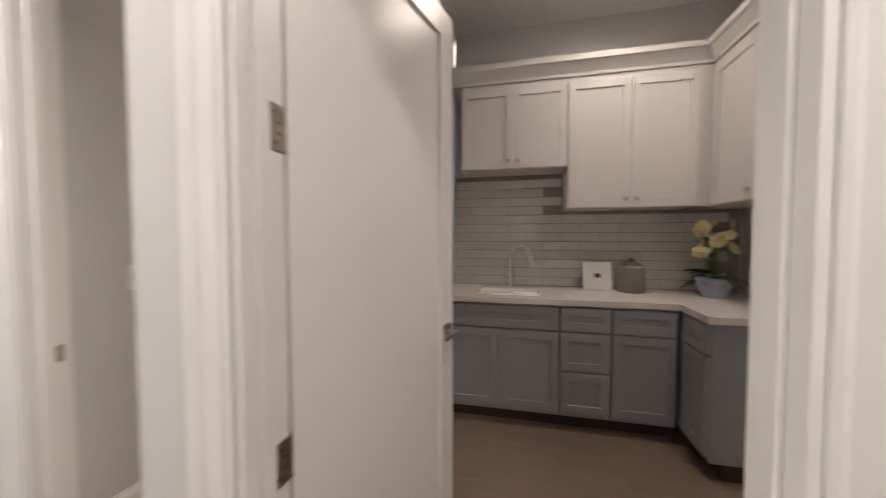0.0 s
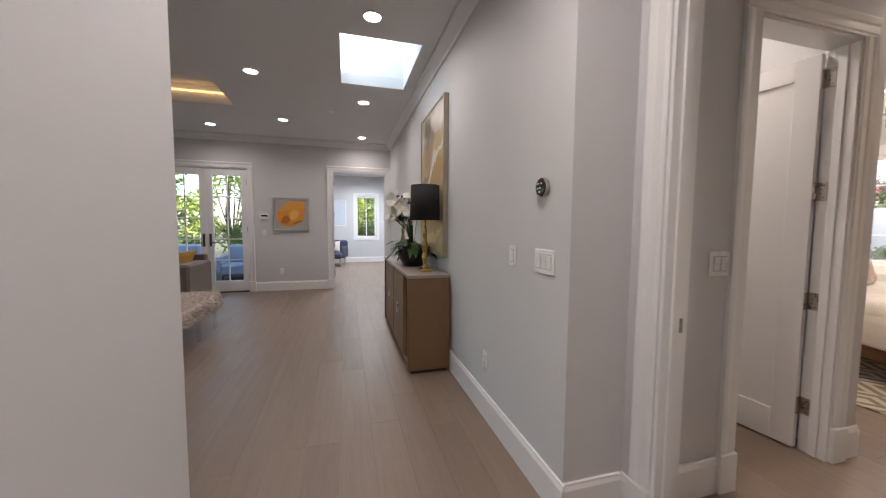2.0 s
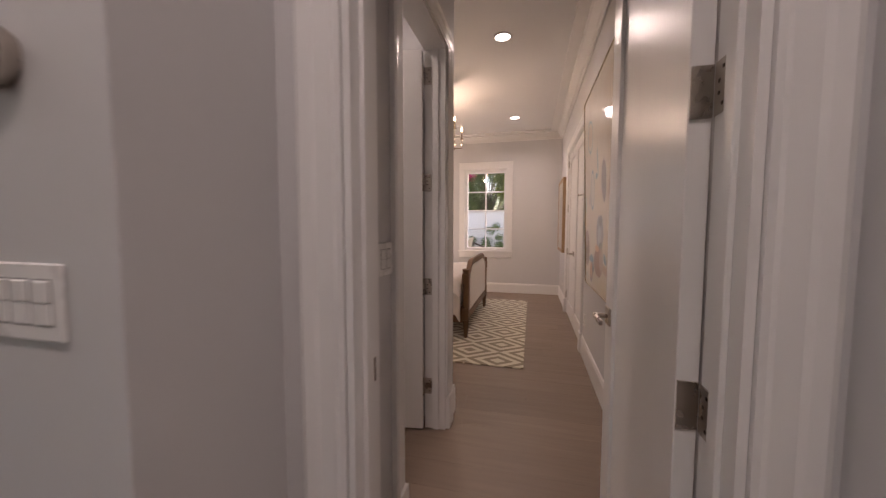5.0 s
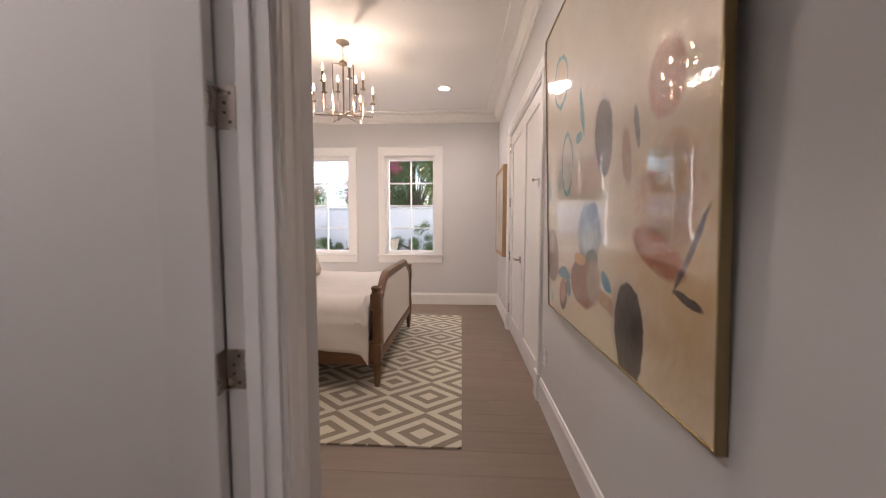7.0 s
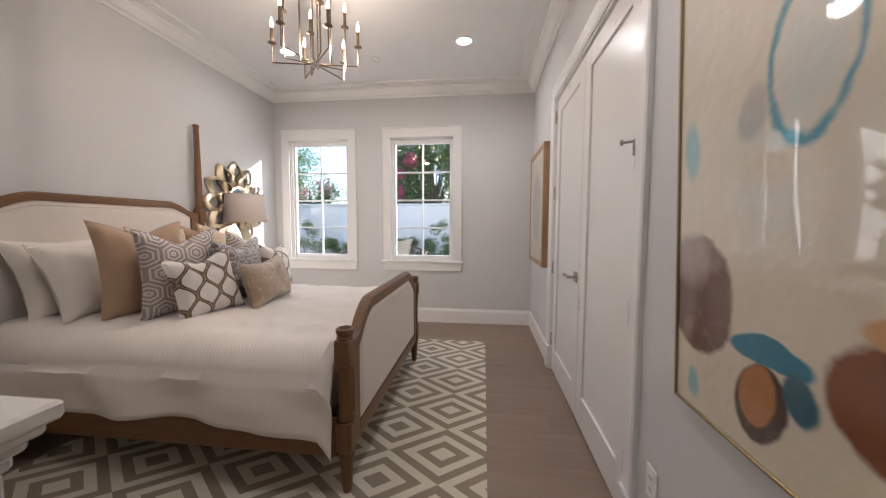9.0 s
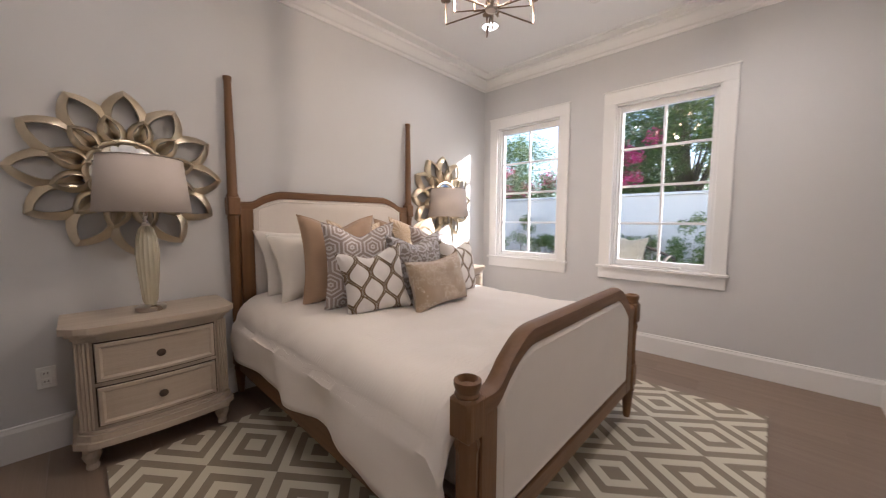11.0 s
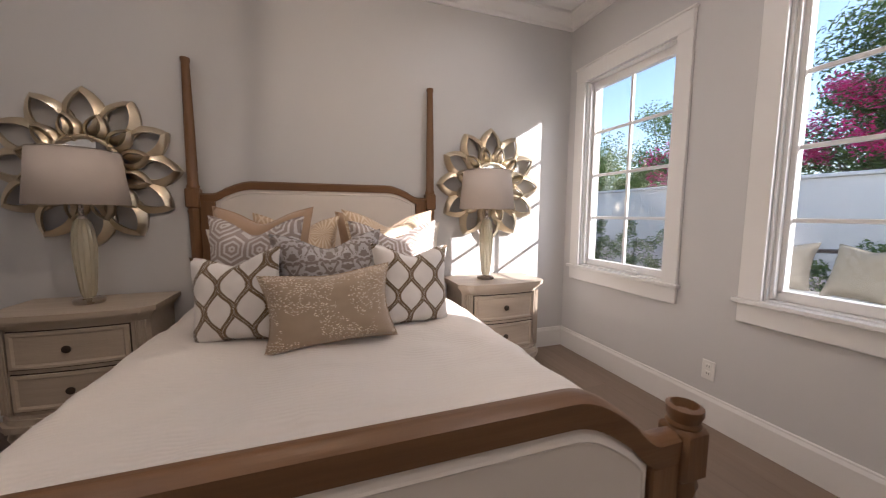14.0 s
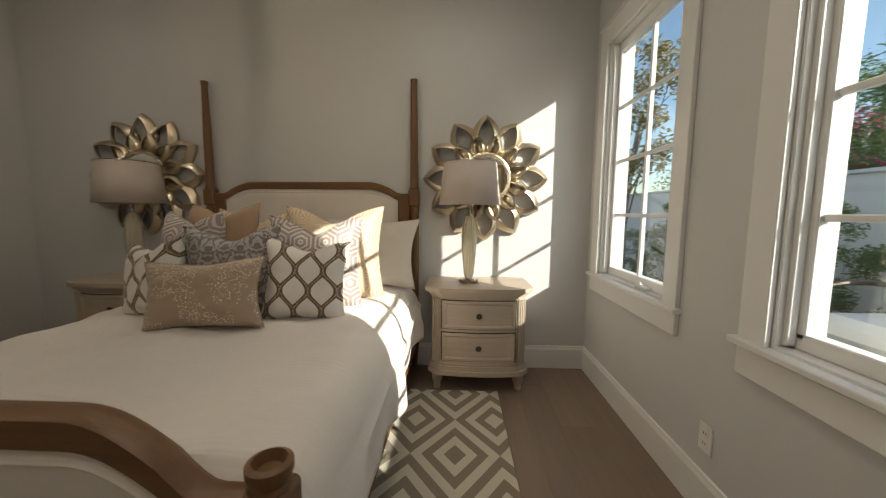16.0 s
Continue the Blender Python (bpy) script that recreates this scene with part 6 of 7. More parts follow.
FUR = material("cream_fur", (0.74, 0.64, 0.56), 0.95, var=0.14, scale=9, bump=0.6, bump_scale=60, sheen=0.5)
ACRYL = pane_material("clear_acrylic", (0.92, 0.95, 0.96), 0.03)
bench = thing("fur_bench", (-4.55, -1.60, 0.0), "cream shaggy fur bench on clear acrylic legs", "bench")
m = Mesh()
m.box((-0.56, -0.34, 0.29), (0.56, 0.34, 0.45), 0.06)
rg = random.Random(9)
for k in range(5200):
    side = rg.random()
    if side < 0.55:
        p, nv = Vector((rg.uniform(-.56, .56), rg.uniform(-.34, .34), 0.448)), Vector((0, 0, 1))
    elif side < 0.78:
        s = rg.choice((-1, 1))
        p, nv = Vector((rg.uniform(-.56, .56), s * 0.335, rg.uniform(.29, .44))), Vector((0, s, 0.2))
    else:
        s = rg.choice((-1, 1))
        p, nv = Vector((s * 0.555, rg.uniform(-.34, .34), rg.uniform(.29, .44))), Vector((s, 0, 0.2))
    d = (nv + Vector((rg.uniform(-.9, .9), rg.uniform(-.9, .9), rg.uniform(-.7, .3)))).normalized()
    w = d.cross(Vector((rg.random(), rg.random(), rg.random()))).normalized() * 0.006
    ln = rg.uniform(.03, .07)
    m.add([p - w, p + w, p + d * ln * 0.6 + w * 0.7 + Vector((0, 0, -0.006)), p + d * ln + Vector((0, 0, -0.022))], [(0, 1, 2, 3)])
part("fur_seat", m, FUR, bench, "cream shaggy fur")
for x in (-0.5, 0.0, 0.5):
    for y in (-0.28, 0.28):
        part("leg", Mesh().lathe([(0.02, 0), (0.02, 0.31)], (x, y, 0), 12), ACRYL, bench, "clear acrylic leg")
m = Mesh().box((-6.9, -4.6, 0), (-3.6, -2.0, 0.01), 0.003)
solid("living_room_rug", m, material("grey_wool_rug", (0.42, 0.40, 0.41), 0.95, var=0.1, scale=12, bump=0.4, bump_scale=200), "pale grey wool rug under the sofa", "rug")

# sitting room
NAVY = material("navy_cloth", (0.05, 0.06, 0.10), 0.8, var=0.1, bump=0.2, bump_scale=200)
ch2 = thing("armchair", (-11.7, -0.10, 0), "navy tufted armchair with pale wooden legs", "armchair", rz=-15)
part("seat", soft_box((-0.32, -0.33, 0.24), (0.34, 0.33, 0.43), 0.05), NAVY, ch2)
part("backrest", soft_box((-0.38, -0.36, 0.26), (-0.24, 0.36, 0.80), 0.05), NAVY, ch2)
for s in (-1, 1):
    part("arm", soft_box((-0.36, s * 0.27, 0.26), (0.2, s * 0.37, 0.62), 0.04), NAVY, ch2)
    for x in (-0.28, 0.28):
        part("leg", Mesh().lathe([(0.014, 0), (0.024, 0.25)], (x, s * 0.28, 0), 10), PALEWOOD_UP, ch2)
pillow("chair_pillow", 0.36, 0.36, 0.12, WHITECOTTON, (-11.86, -0.10, 0.44), 20, -15, 0, "pale cushion on the armchair", 40, 0.05)
framed("sitting_room_print", 'y', -12.6, 1, -0.42, 0.30, 1.25, 2.15, material("pale_blue_print", (0.62, 0.66, 0.74), 0.4, var=0.05, scale=3), TRIM, "pale blue print in a white frame", 0.035, 0.03)

# ---- laundry room ----
CABGREY = material("grey_cabinet_paint", (0.30, 0.305, 0.315), 0.4, var=0.02, scale=3)
CABWHITE = material("pale_cabinet_paint", (0.68, 0.655, 0.63), 0.4, var=0.015, scale=3)
QUARTZ = material("white_quartz", (0.72, 0.69, 0.65), 0.25, var=0.04, scale=8)
CHROME = material("chrome", (0.75, 0.75, 0.75), 0.1, 1.0, var=0.02)


def shaker_front(ob, name, axis, at, into, u0, u1, z0, z1, mat, knob=None):
    """A framed cabinet front with a recessed panel."""
    def pt(u, d, z):
        return (u, at + into * d, z) if axis == 'x' else (at + into * d, u, z)
    w = 0.055
    f = part(name, Mesh().box(pt(u0 + w, 0.001, z0 + w), pt(u1 - w, 0.009, z1 - w)), mat, ob)
    for k, (a, b, c, d) in enumerate(((u0, u0 + w, z0, z1), (u1 - w, u1, z0, z1), (u0 + w, u1 - w, z0, z0 + w), (u0 + w, u1 - w, z1 - w, z1))):
        part("stile" if k < 2 else "rail", Mesh().box(pt(a, 0.001, c), pt(b, 0.02, d), 0.002), mat, f)
    if knob:
        u, z = knob
        part("knob", Mesh().box(pt(u - 0.014, 0.028, z - 0.014), pt(u + 0.014, 0.038, z + 0.014), 0.003).box(pt(u - 0.005, 0.018, z - 0.005), pt(u + 0.005, 0.03, z + 0.005)), NICKEL, f)
    return f


def base_unit(x0, x1, label, fronts):
    ob = thing("base_cabinet", ((x0 + x1) / 2, 3.78, 0), label, "cabinet", "laundry base cabinets")
    h = (x1 - x0) / 2
    part("body", Mesh().box((-h, -0.62, 0.10), (h, -0.002, 0.86), 0.001), CABGREY, ob)
    # near-black toe kick: the shade below the cabinet, set as colour
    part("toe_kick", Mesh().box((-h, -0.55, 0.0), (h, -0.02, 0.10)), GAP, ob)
    for a, b, c, d, k in fronts:
        shaker_front(ob, "drawer_front" if d - c < 0.24 else "door", 'x', -0.62, -1, -h + a + 0.004, -h + b - 0.004, c, d, CABGREY, k)


base_unit(-0.20, 0.62, "grey shaker sink cabinet with a false drawer", [(0, 0.82, 0.69, 0.845, None), (0, 0.41, 0.13, 0.675, None), (0.41, 0.82, 0.13, 0.675, None)])
base_unit(0.625, 0.945, "grey shaker cabinet with three drawers", [(0, 0.32, 0.69, 0.845, None), (0, 0.32, 0.42, 0.675, None), (0, 0.32, 0.13, 0.405, None)])
base_unit(0.95, 1.33, "grey shaker cabinet with drawer over a door", [(0, 0.38, 0.69, 0.845, None), (0, 0.38, 0.13, 0.675, None)])
ob = thing("base_cabinet", (1.98, 3.78, 0), "grey cabinet return with a plain end panel", "cabinet", "laundry base cabinets")
part("body", Mesh().box((-0.62, -0.97, 0.10), (-0.002, -0.002, 0.86), 0.001), CABGREY, ob)
# shade below the return is painted in with the near-black toe kick
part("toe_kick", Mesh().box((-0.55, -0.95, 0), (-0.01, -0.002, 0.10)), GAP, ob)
shaker_front(ob, "drawer_front", 'y', -0.62, -1, -0.96, -0.68, 0.69, 0.845, CABGREY)
shaker_front(ob, "door", 'y', -0.62, -1, -0.96, -0.68, 0.13, 0.675, CABGREY)
m = wall_mesh('x', 0.862, 0.90, -0.215, 1.977, 2.785, 3.775, [(-0.215, 1.335, 2.785, 3.13), (0.05, 0.50, 3.25, 3.62)])
m.v = [(u, v, d) for u, d, v in m.v]
solid("worktop", m, QUARTZ, "white quartz worktop with a sink cut-out", "worktop")
m = Mesh().box((0.05, 3.25, 0.864), (0.50, 3.255, 0.895)).box((0.05, 3.615, 0.864), (0.50, 3.62, 0.895)).box((0.05, 3.255, 0.864), (0.055, 3.615, 0.895)).box((0.495, 3.255, 0.864), (0.50, 3.615, 0.895)).box((0.055, 3.255, 0.861), (0.495, 3.615, 0.866))
solid("sink", m, PLATE, "white undermount sink in the worktop", "sink")
ob = thing("faucet", (0.28, 3.68, 0.90), "chrome gooseneck faucet with pull-down spray", "faucet")
part("body", Mesh().lathe([(0.028, 0), (0.028, 0.01), (0.02, 0.02), (0.02, 0.10), (0.014, 0.12)], n=18), CHROME, ob, smooth=True)
part("spout", Mesh().tube([(0, 0, 0.1), (0, 0, 0.27)] + [(0.075 - 0.075 * math.cos(a), -0.02 * math.sin(a), 0.27 + 0.075 * math.sin(a)) for a in [k * math.pi / 10 for k in range(1, 10)]] + [(0.155, -0.02, 0.24)], 0.011, 10), CHROME, ob, smooth=True)
part("spray_head", Mesh().tube([(0.153, -0.02, 0.25), (0.165, -0.02, 0.17)], [0.014, 0.019], 12), CHROME, ob)
part("handle", Mesh().tube([(-0.02, 0, 0.07), (-0.05, 0, 0.075), (-0.055, 0, 0.13)], [0.009, 0.007, 0.006], 8), CHROME, ob)


def upper_unit(x0, x1, z0, label):
    ob = thing("wall_cabinet", ((x0 + x1) / 2, 3.78, z0), label, "cabinet", "laundry wall cabinets")
    h = (x1 - x0) / 2
    part("body", Mesh().box((-h, -0.33, 0), (h, -0.002, 2.49 - z0), 0.001), CABWHITE, ob)
    shaker_front(ob, "door", 'x', -0.33, -1, -h + 0.003, -0.002, 0.003, 2.445 - z0, CABWHITE, (-0.035, 0.06))
    shaker_front(ob, "door", 'x', -0.33, -1, 0.002, h - 0.003, 0.003, 2.445 - z0, CABWHITE, (0.035, 0.06))


upper_unit(-0.10, 0.69, 1.84, "pale shaker wall cabinet above the sink")
upper_unit(0.692, 1.55, 1.53, "tall pale shaker wall cabinet with two doors")
solid("corner_filler", Mesh().box((1.552, 3.452, 1.53), (1.628, 3.47, 2.49), 0.001), CABWHITE, "narrow pale filler strip between wall cabinets", "filler strip")
ob = thing("wall_cabinet", (1.98, 3.78, 1.53), "pale shaker wall cabinet on the side wall", "cabinet", "laundry wall cabinets")
part("body", Mesh().box((-0.35, -1.2, 0), (-0.002, -0.002, 0.96), 0.001), CABWHITE, ob)
shaker_front(ob, "door", 'y', -0.35, -1, -0.82, -0.36, 0.003, 0.915, CABWHITE, (-0.77, 0.06))
shaker_front(ob, "door", 'y', -0.35, -1, -1.197, -0.825, 0.003, 0.915, CABWHITE)
CABCROWN = [(0, 0), (0.012, 0), (0.016, 0.02), (0.06, 0.085), (0.072, 0.09), (0.072, 0.13), (-0.30, 0.13), (-0.30, 0)]
m = Mesh().prism([(-0.20, 3.45 - d, 2.491 + z) for d, z in CABCROWN], (1.83, 0, 0))
m.prism([(1.63 - d, 3.45, 2.4915 + z) for d, z in CABCROWN], (0, -0.90, 0))
solid("cabinet_crown", m, CABWHITE, "pale crown moulding on the wall cabinets", "moulding")

m = Mesh().box((0.84, 3.60, 0.901), (1.05, 3.62, 1.12), 0.003)
m.v = [(x, y + (z - 0.9) * 0.25, z) for x, y, z in m.v]
ob = solid("plaque", m, PLATE, "white square plaque with a small dark mark", "plaque")
part("mark", Mesh().box((0.925, 3.625, 0.99), (0.965, 3.63, 1.03)), BRONZE, ob)
ob = thing("canister", (1.18, 3.60, 0.90), "grey-green glass canister with a lid", "canister")
JAR = material("smoky_glass_jar", (0.23, 0.22, 0.19), 0.15, var=0.1, scale=20, coat=0.4)
part("jar", Mesh().lathe([(0.09, 0), (0.098, 0.01), (0.098, 0.15), (0.09, 0.19), (0.07, 0.205)], n=28, flute=0.015, flutes=24), JAR, ob, smooth=True)
part("lid", Mesh().lathe([(0.07, 0.205), (0.072, 0.215), (0.03, 0.23), (0.012, 0.235), (0.018, 0.25), (0.006, 0.262)], n=24), JAR, ob, smooth=True)
POT = material("blue_white_pot", (0.60, 0.61, 0.66), 0.25, var=0.2, scale=22, second=(0.20, 0.24, 0.38))
bouquet("orchid_planter", (1.68, 3.50, 0.90), "cream orchids with dark leaves in a patterned pot", [(0.07, 0), (0.075, 0.01), (0.11, 0.10), (0.115, 0.13), (0.10, 0.135)], POT, CREAMPETAL, 20, 0.11, 0.36, 17, 26, 0.17, 0.05)

# backsplash tiles
TILE = material("white_glazed_tile", (0.60, 0.575, 0.55), 0.16, var=0.03, scale=9, per_object=0.05)
GROUT = material("grey_grout", (0.30, 0.28, 0.26), 0.9)
back = solid("backsplash", Mesh().box((-0.215, 3.772, 0.90), (1.975, 3.779, 1.84)), GROUT, kind="structure")
tile_me = Mesh().box((0, -0.008, 0), (0.297, 0, 0.071), 0.002).make("tile")
tile_me.materials.append(TILE)
half_me = Mesh().box((0, -0.008, 0), (0.147, 0, 0.071), 0.002).make("half_tile")
half_me.materials.append(TILE)
for r in range(12):
    z = 0.905 + r * 0.075
    xs = -0.21 if r % 2 else -0.21 + 0.15
    if r % 2 == 0:
        ob = new("tile", half_me)
        ob.parent, ob.location = back, (-0.21, 3.772, z)
    while xs < 1.68:
        if z < 1.46 or xs < 0.4:
            ob = new("tile", tile_me)
            ob.parent, ob.location = back, (xs, 3.772, z)
        xs += 0.30


# ---- outdoors ----
GRASS = material("garden_soil_and_grass", (0.10, 0.12, 0.05), 0.95, var=0.3, scale=3, second=(0.12, 0.09, 0.06), bump=0.5, bump_scale=40)
PAVING = material("pale_patio_paving", (0.50, 0.49, 0.47), 0.7, var=0.1, scale=4, bump=0.2, bump_scale=50)
STUCCO = material("white_stucco", (0.70, 0.68, 0.65), 0.9, var=0.05, scale=3, bump=0.3, bump_scale=120)
m = Mesh().box((-400, -400, -0.6), (400, 400, -0.26))
solid("ground", m, GRASS, kind="structure")
m = Mesh().box((-13.5, -14, -0.255), (-7.73, -0.76, -0.06), 0.01)
solid("patio", m, PAVING, kind="structure")
wall("garden_wall", 'x', 11.0, 11.2, -16, 3.0, z0=-0.3, z1=1.68, mat=STUCCO)
solid("wall_coping", Mesh().box((-16.03, 10.96, 1.682), (3.03, 11.24, 1.73), 0.01), STUCCO, "white coping on the garden wall", "coping")
BARK = material("grey_brown_bark", (0.13, 0.10, 0.075), 0.9, var=0.2, scale=8, bump=0.6, bump_scale=30, stretch=(1, 1, 0.3))


def leaf_material(name, a, b):
    m = bpy.data.materials.new(name)
    m.use_nodes = True
    t = m.node_tree
    p = t.nodes["Principled BSDF"]
    geo = t.nodes.new("ShaderNodeNewGeometry")
    t.links.new(mix_rgb(t, geo.outputs["Random Per Island"], a, b), p.inputs["Base Color"])
    p.inputs["Roughness"].default_value = 0.5
    tr_ = t.nodes.new("ShaderNodeBsdfTranslucent")
    t.links.new(mix_rgb(t, geo.outputs["Random Per Island"], a, b), tr_.inputs[0])
    mx = t.nodes.new("ShaderNodeMixShader")
    mx.inputs[0].default_value = 0.35
    t.links.new(p.outputs[0], mx.inputs[1])
    t.links.new(tr_.outputs[0], mx.inputs[2])
    t.links.new(mx.outputs[0], t.nodes["Material Output"].inputs[0])
    return m


DARKLEAF = leaf_material("dark_leaves", (0.05, 0.105, 0.028), (0.16, 0.23, 0.055))
LIMELEAF = leaf_material("lime_leaves", (0.12, 0.19, 0.03), (0.30, 0.34, 0.06))
MAGENTA = leaf_material("magenta_bracts", (0.62, 0.02, 0.13), (0.85, 0.06, 0.30))
GOLDLEAF = leaf_material("autumn_leaves", (0.20, 0.17, 0.03), (0.34, 0.24, 0.04))


def leaves_at(m, rg, c, r, n, size):
    for _ in range(n):
        p = Vector((rg.gauss(0, 1), rg.gauss(0, 1), rg.gauss(0, 0.8)))
        p = c + p.normalized() * r * rg.random() ** 0.45
        a = Vector((rg.uniform(-1, 1), rg.uniform(-1, 1), rg.uniform(-0.6, 0.6))).normalized() * size * rg.uniform(0.6, 1.3)
        b = a.cross(Vector((rg.uniform(-1, 1), rg.uniform(-1, 1), rg.uniform(-1, 1)))).normalized() * size * 0.38
        m.add([p - a, p - b * 0.9, p + a, p + b * 0.9], [(0, 1, 2, 3)])


def tree(name, x, y, h, spread, trunk, mat, label, seed, clumps=26, per=120, leaf=0.055, low=0.4, accent=None, accent_n=0):
    rg = random.Random(seed)
    ob = thing(name, (x, y, -0.3), label, "tree" if h > 1.6 else "shrub")
    wood_m = Mesh()
    top = Vector((rg.uniform(-.2, .2), rg.uniform(-.2, .2), h * 0.75))
    wood_m.tube([(0, 0, 0), (rg.uniform(-.05, .05) * h, rg.uniform(-.05, .05) * h, h * 0.35), top], [trunk, trunk * 0.7, trunk * 0.25], 8)
    crown_m, acc = Mesh(), Mesh()
    for k in range(clumps):
        a = rg.random() * 6.28
        rr = spread * math.sqrt(rg.random())
        c = Vector((rr * math.cos(a), rr * math.sin(a), h * (low + (1 - low) * rg.random() * (1 - 0.35 * rr / spread))))
        s = Vector((0, 0, h * low * rg.uniform(0.6, 1.2)))
        wood_m.tube([s, (s + c) / 2 + Vector((rg.uniform(-.1, .1), rg.uniform(-.1, .1), 0.05 * h)), c], [trunk * 0.25, trunk * 0.13, trunk * 0.05], 5)
        leaves_at(crown_m, rg, c, spread * rg.uniform(0.26, 0.44), per * 2, leaf * 1.25)
        if accent and k < accent_n:
            leaves_at(acc, rg, c + Vector((0, -spread * 0.25, spread * 0.12)), spread * 0.24, per, leaf * 1.2)
    part("trunk", wood_m, BARK, ob, smooth=True)
    part("crown", crown_m, mat, ob)
    if accent:
        part("flowers", acc, accent, ob, "magenta bracts")
    return ob


tree("garden_tree", -2.6, 14.0, 6.2, 1.9, 0.16, DARKLEAF, "leafy green tree behind the garden wall", 21, 70, 420, 0.036, 0.22)
tree("garden_tree", -0.9, 13.6, 5.2, 1.3, 0.13, LIMELEAF, "sunlit lime green tree behind the garden wall", 22, 46, 340, 0.036, 0.25)
tree("bougainvillea", -3.6, 12.5, 3.7, 0.9, 0.08, DARKLEAF, "bougainvillea with magenta flowers over the wall", 23, 30, 200, 0.028, 0.55, MAGENTA, 15)
tree("bougainvillea", -5.9, 12.4, 3.3, 1.1, 0.07, DARKLEAF, "bougainvillea spilling over the garden wall", 24, 24, 200, 0.028, 0.5, MAGENTA, 12)
tree("garden_tree", -8.2, 14.5, 5.0, 1.6, 0.13, DARKLEAF, "green tree behind the garden wall", 25, 30, 260, 0.04, 0.35)
tree("young_tree", -6.3, 9.0, 4.6, 0.75, 0.06, GOLDLEAF, "slender tree with yellowing leaves near the window", 26, 20, 110, 0.036, 0.45)
tree("garden_tree", -11.5, 15.0, 4.8, 1.9, 0.14, DARKLEAF, "green tree behind the garden wall", 27, 26, 200, 0.05, 0.35)
for k, x in enumerate((-5.6, -4.9, -4.25, -3.6, -3.0, -2.4, -1.85, -1.2, -6.6, -7.6, -8.7)):
    tree("hedge_shrub", x, 10.45 + 0.1 * (k % 3), 1.5 + 0.25 * ((k * 7) % 4) / 3, 0.36, 0.02, DARKLEAF, "upright dark green shrub along the garden wall", 40 + k, 26, 90, 0.022, 0.08)
for k, (x, y, h) in enumerate(((-14.5, -1.5, 4.5), (-15.5, -4.0, 5.5), (-14.8, -6.5, 4.6), (-16.0, 0.8, 5.0), (-15.0, 2.5, 4.2), (-15.2, -9.5, 5.0))):
    tree("patio_tree", x, y, h, 1.7, 0.13, LIMELEAF if k % 2 else DARKLEAF, "sunlit leafy tree beyond the patio", 60 + k, 24, 120, 0.08, 0.15)
SLATE = material("blue_grey_roof", (0.10, 0.13, 0.20), 0.7, var=0.1, scale=6)
ob = thing("neighbour_house", (2.4, 18.0, -0.3), "white house with a slate roof behind trees", "house")
part("wall", Mesh().box((-2.2, 0, 0), (5, 5, 3.0)), STUCCO, ob)
part("roof", Mesh().prism([(-2.5, -0.4, 3.0), (-2.5, 5.4, 3.0), (-2.5, 2.5, 4.8)], (8, 0, 0)), SLATE, ob)
# terrace and loveseat below the bedroom windows, patio furniture
solid("terrace", Mesh().box((-6.2, 8.05, -0.255), (1.0, 10.15, 0.08), 0.01), PAVING, kind="structure")
seat = thing("garden_loveseat", (-2.75, 9.35, 0.08), "dark metal garden loveseat with white seat cushions", "loveseat")
for px in (-0.78, 0.78):
    for py in (-0.33, 0.33):
        part("leg", Mesh().tube([(px, py, 0), (px, py, 0.62)], 0.018, 8), BRONZE, seat)
    part("arm", Mesh().tube([(px, -0.36, 0.60)] + [(px, -0.36 + 0.72 * k / 8, 0.62 + 0.05 * math.sin(k * math.pi / 8)) for k in range(1, 8)] + [(px, 0.36, 0.60)], 0.02, 8), BRONZE, seat, smooth=True)
for py in (-0.33, 0.33):
    part("seat_rail", Mesh().tube([(-0.78, py, 0.28), (0.78, py, 0.28)], 0.016, 8), BRONZE, seat)
part("back_rail", Mesh().tube([(-0.78 + 1.56 * k / 12, 0.36, 0.62 + 0.22 * math.sin(k * math.pi / 12)) for k in range(13)], 0.02, 8), BRONZE, seat, smooth=True)
for k in range(-3, 4):
    part("back_bar", Mesh().tube([(k * 0.2, 0.35, 0.28), (k * 0.2, 0.36, 0.62 + 0.22 * math.cos(k * 0.2 / 1.56 * math.pi))], 0.009, 6), BRONZE, seat)
for px in (-0.385, 0.385):
    part("seat_cushion", soft_box((px - 0.375, -0.32, 0.295), (px + 0.375, 0.30, 0.47), 0.05), WHITECOTTON, seat)
for px, turn, sd in ((-3.10, -80, 51), (-2.55, -100, 52)):
    tagged(pillow("garden_pillow", 0.46, 0.46, 0.17, TANCLOTH, (px, 9.52, 0.55), 20, turn, 0, "beige cushion on the garden loveseat", sd, 0.06), group="garden cushions")
RATTAN = material("grey_patio_cloth", (0.30, 0.34, 0.42), 0.8, var=0.06, scale=6)
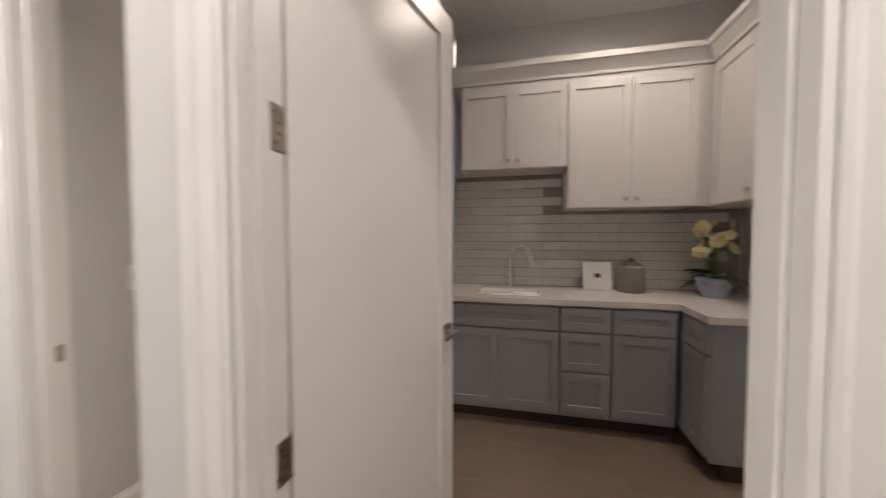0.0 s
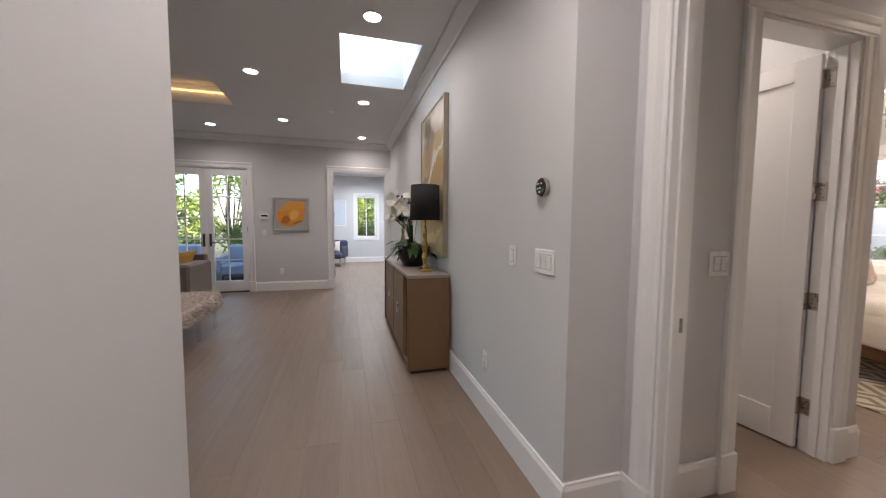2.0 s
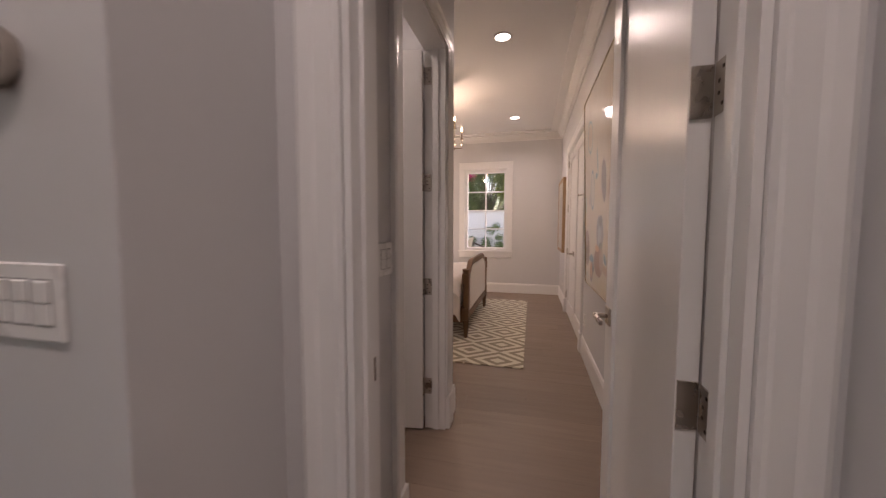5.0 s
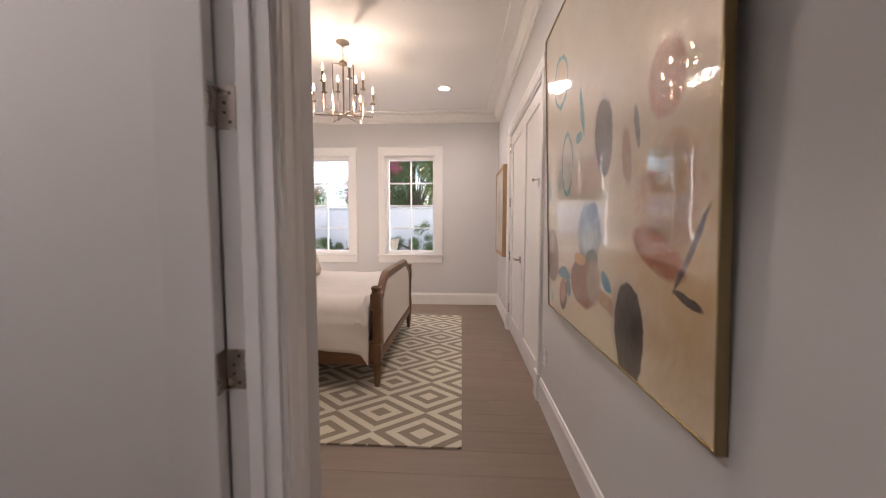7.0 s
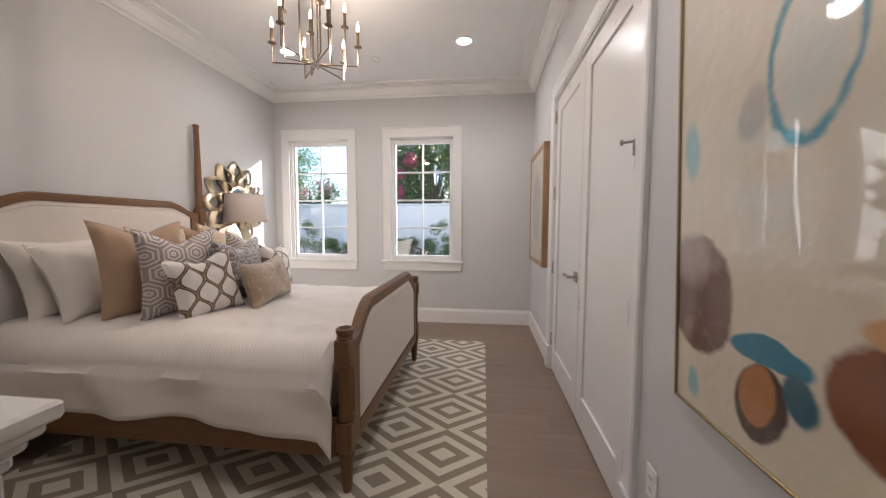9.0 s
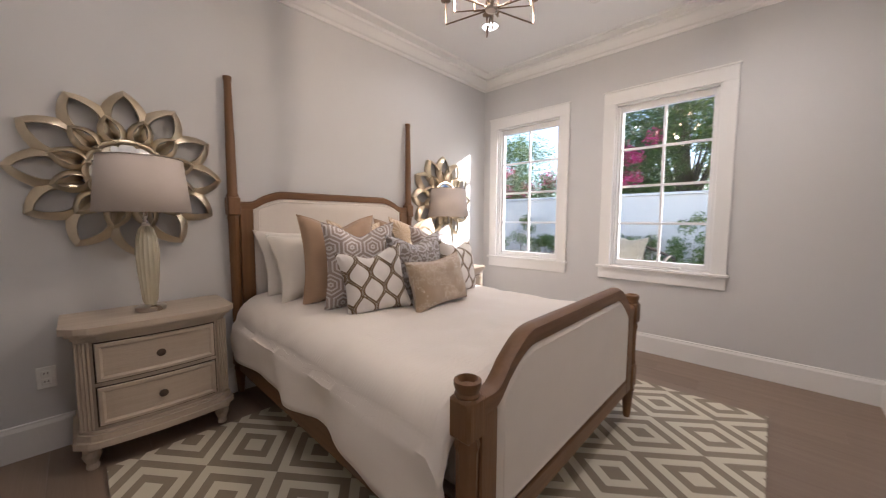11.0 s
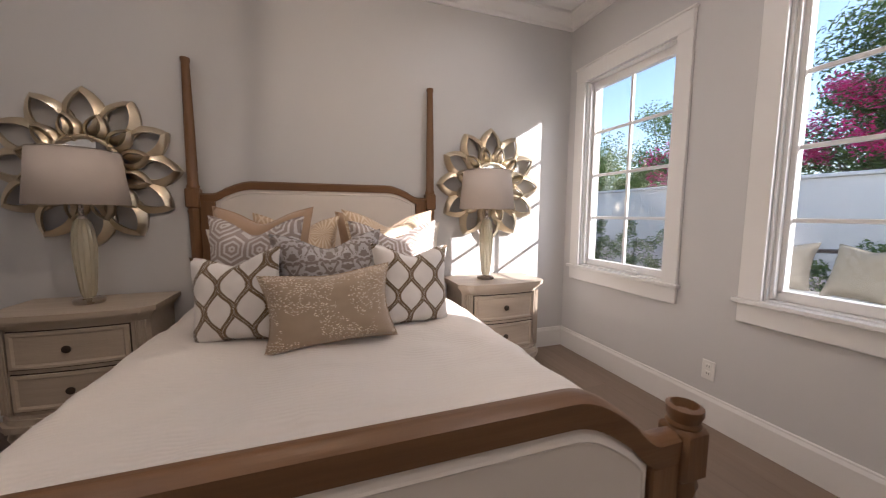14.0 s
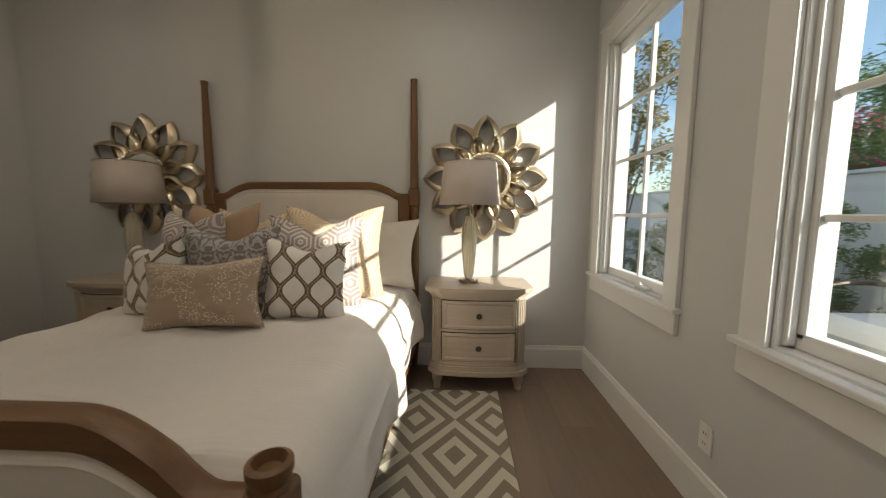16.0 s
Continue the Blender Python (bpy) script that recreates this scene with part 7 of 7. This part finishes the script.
for x, y in ((-9.6, -2.2), (-9.9, -3.6), (-10.4, -1.3)):
    ob = thing("patio_chair", (x, y, -0.06), "blue-grey cushioned patio chair", "chair", "patio chairs")
    part("seat", soft_box((-0.35, -0.35, 0.15), (0.35, 0.35, 0.42), 0.05), RATTAN, ob)
    part("backrest", soft_box((-0.4, -0.35, 0.3), (-0.25, 0.35, 0.85), 0.05), RATTAN, ob)
    for s in (-1, 1):
        part("arm", soft_box((-0.35, s * 0.32, 0.2), (0.35, s * 0.42, 0.6), 0.03), RATTAN, ob)
        for dx in (-0.3, 0.3):
            part("leg", Mesh().box((dx - 0.02, s * 0.3 - 0.02, 0), (dx + 0.02, s * 0.3 + 0.02, 0.16)), BRONZE, ob)


# ---- floor boards, last ----
def plank_mesh(length, width):
    return Mesh().box((0, 0, -0.012), (length - 0.0007, width - 0.0007, 0.0), 0.0005).make("plank")


rng = random.Random(5)
PW = 0.19
LENGTHS = [0.9, 1.3, 1.7, 2.1]
PLANKS = {}
for ln in LENGTHS:
    me = plank_mesh(ln, PW)
    me.materials.append(OAK)
    PLANKS[ln] = me
floor_ob = bpy.data.objects["floor"]
rest = Mesh()


def lay(x0, x1, y0, y1, pieces):
    y = y0
    while y < y1 - 0.001:
        w = min(PW, y1 - y)
        x = x0 - rng.random() * 0.6
        while x < x1:
            ln = rng.choice(LENGTHS)
            a, b = max(x, x0), min(x + ln, x1)
            if b - a > 0.02:
                if pieces and a == x and b == x + ln and w > PW - 0.001:
                    ob = new("plank", PLANKS[ln])
                    ob.parent = floor_ob
                    ob.location = (x, y, 0)
                else:
                    rest.box((a, y, -0.012), (b - 0.0007, y + w - 0.0007, 0), 0.0005)
            x += ln
        y += w


lay(-3.72, -0.34, 1.62, 7.52, True)
lay(-1.25, -0.54, 1.43, 1.62, True)
lay(-7.57, 2.6, -0.15, 1.43, True)
lay(-7.57, -1.22, -6.2, -0.15, False)
lay(-0.34, 2.0, 1.43, 3.8, False)
lay(-12.6, -7.57, -0.6, 2.6, False)
me = rest.make("plank_field")
OAK_REST = OAK.copy()
OAK_REST.name = "floor_oak_field"
for n_ in list(OAK_REST.node_tree.nodes):
    if n_.bl_idname == "ShaderNodeObjectInfo":
        geo = OAK_REST.node_tree.nodes.new("ShaderNodeNewGeometry")
        for l_ in list(n_.outputs["Random"].links):
            OAK_REST.node_tree.links.new(geo.outputs["Random Per Island"], l_.to_socket)
me.materials.append(OAK_REST)
ob = new("plank_field", me)
ob.parent = floor_ob
tagged(ob, kind="stuff")
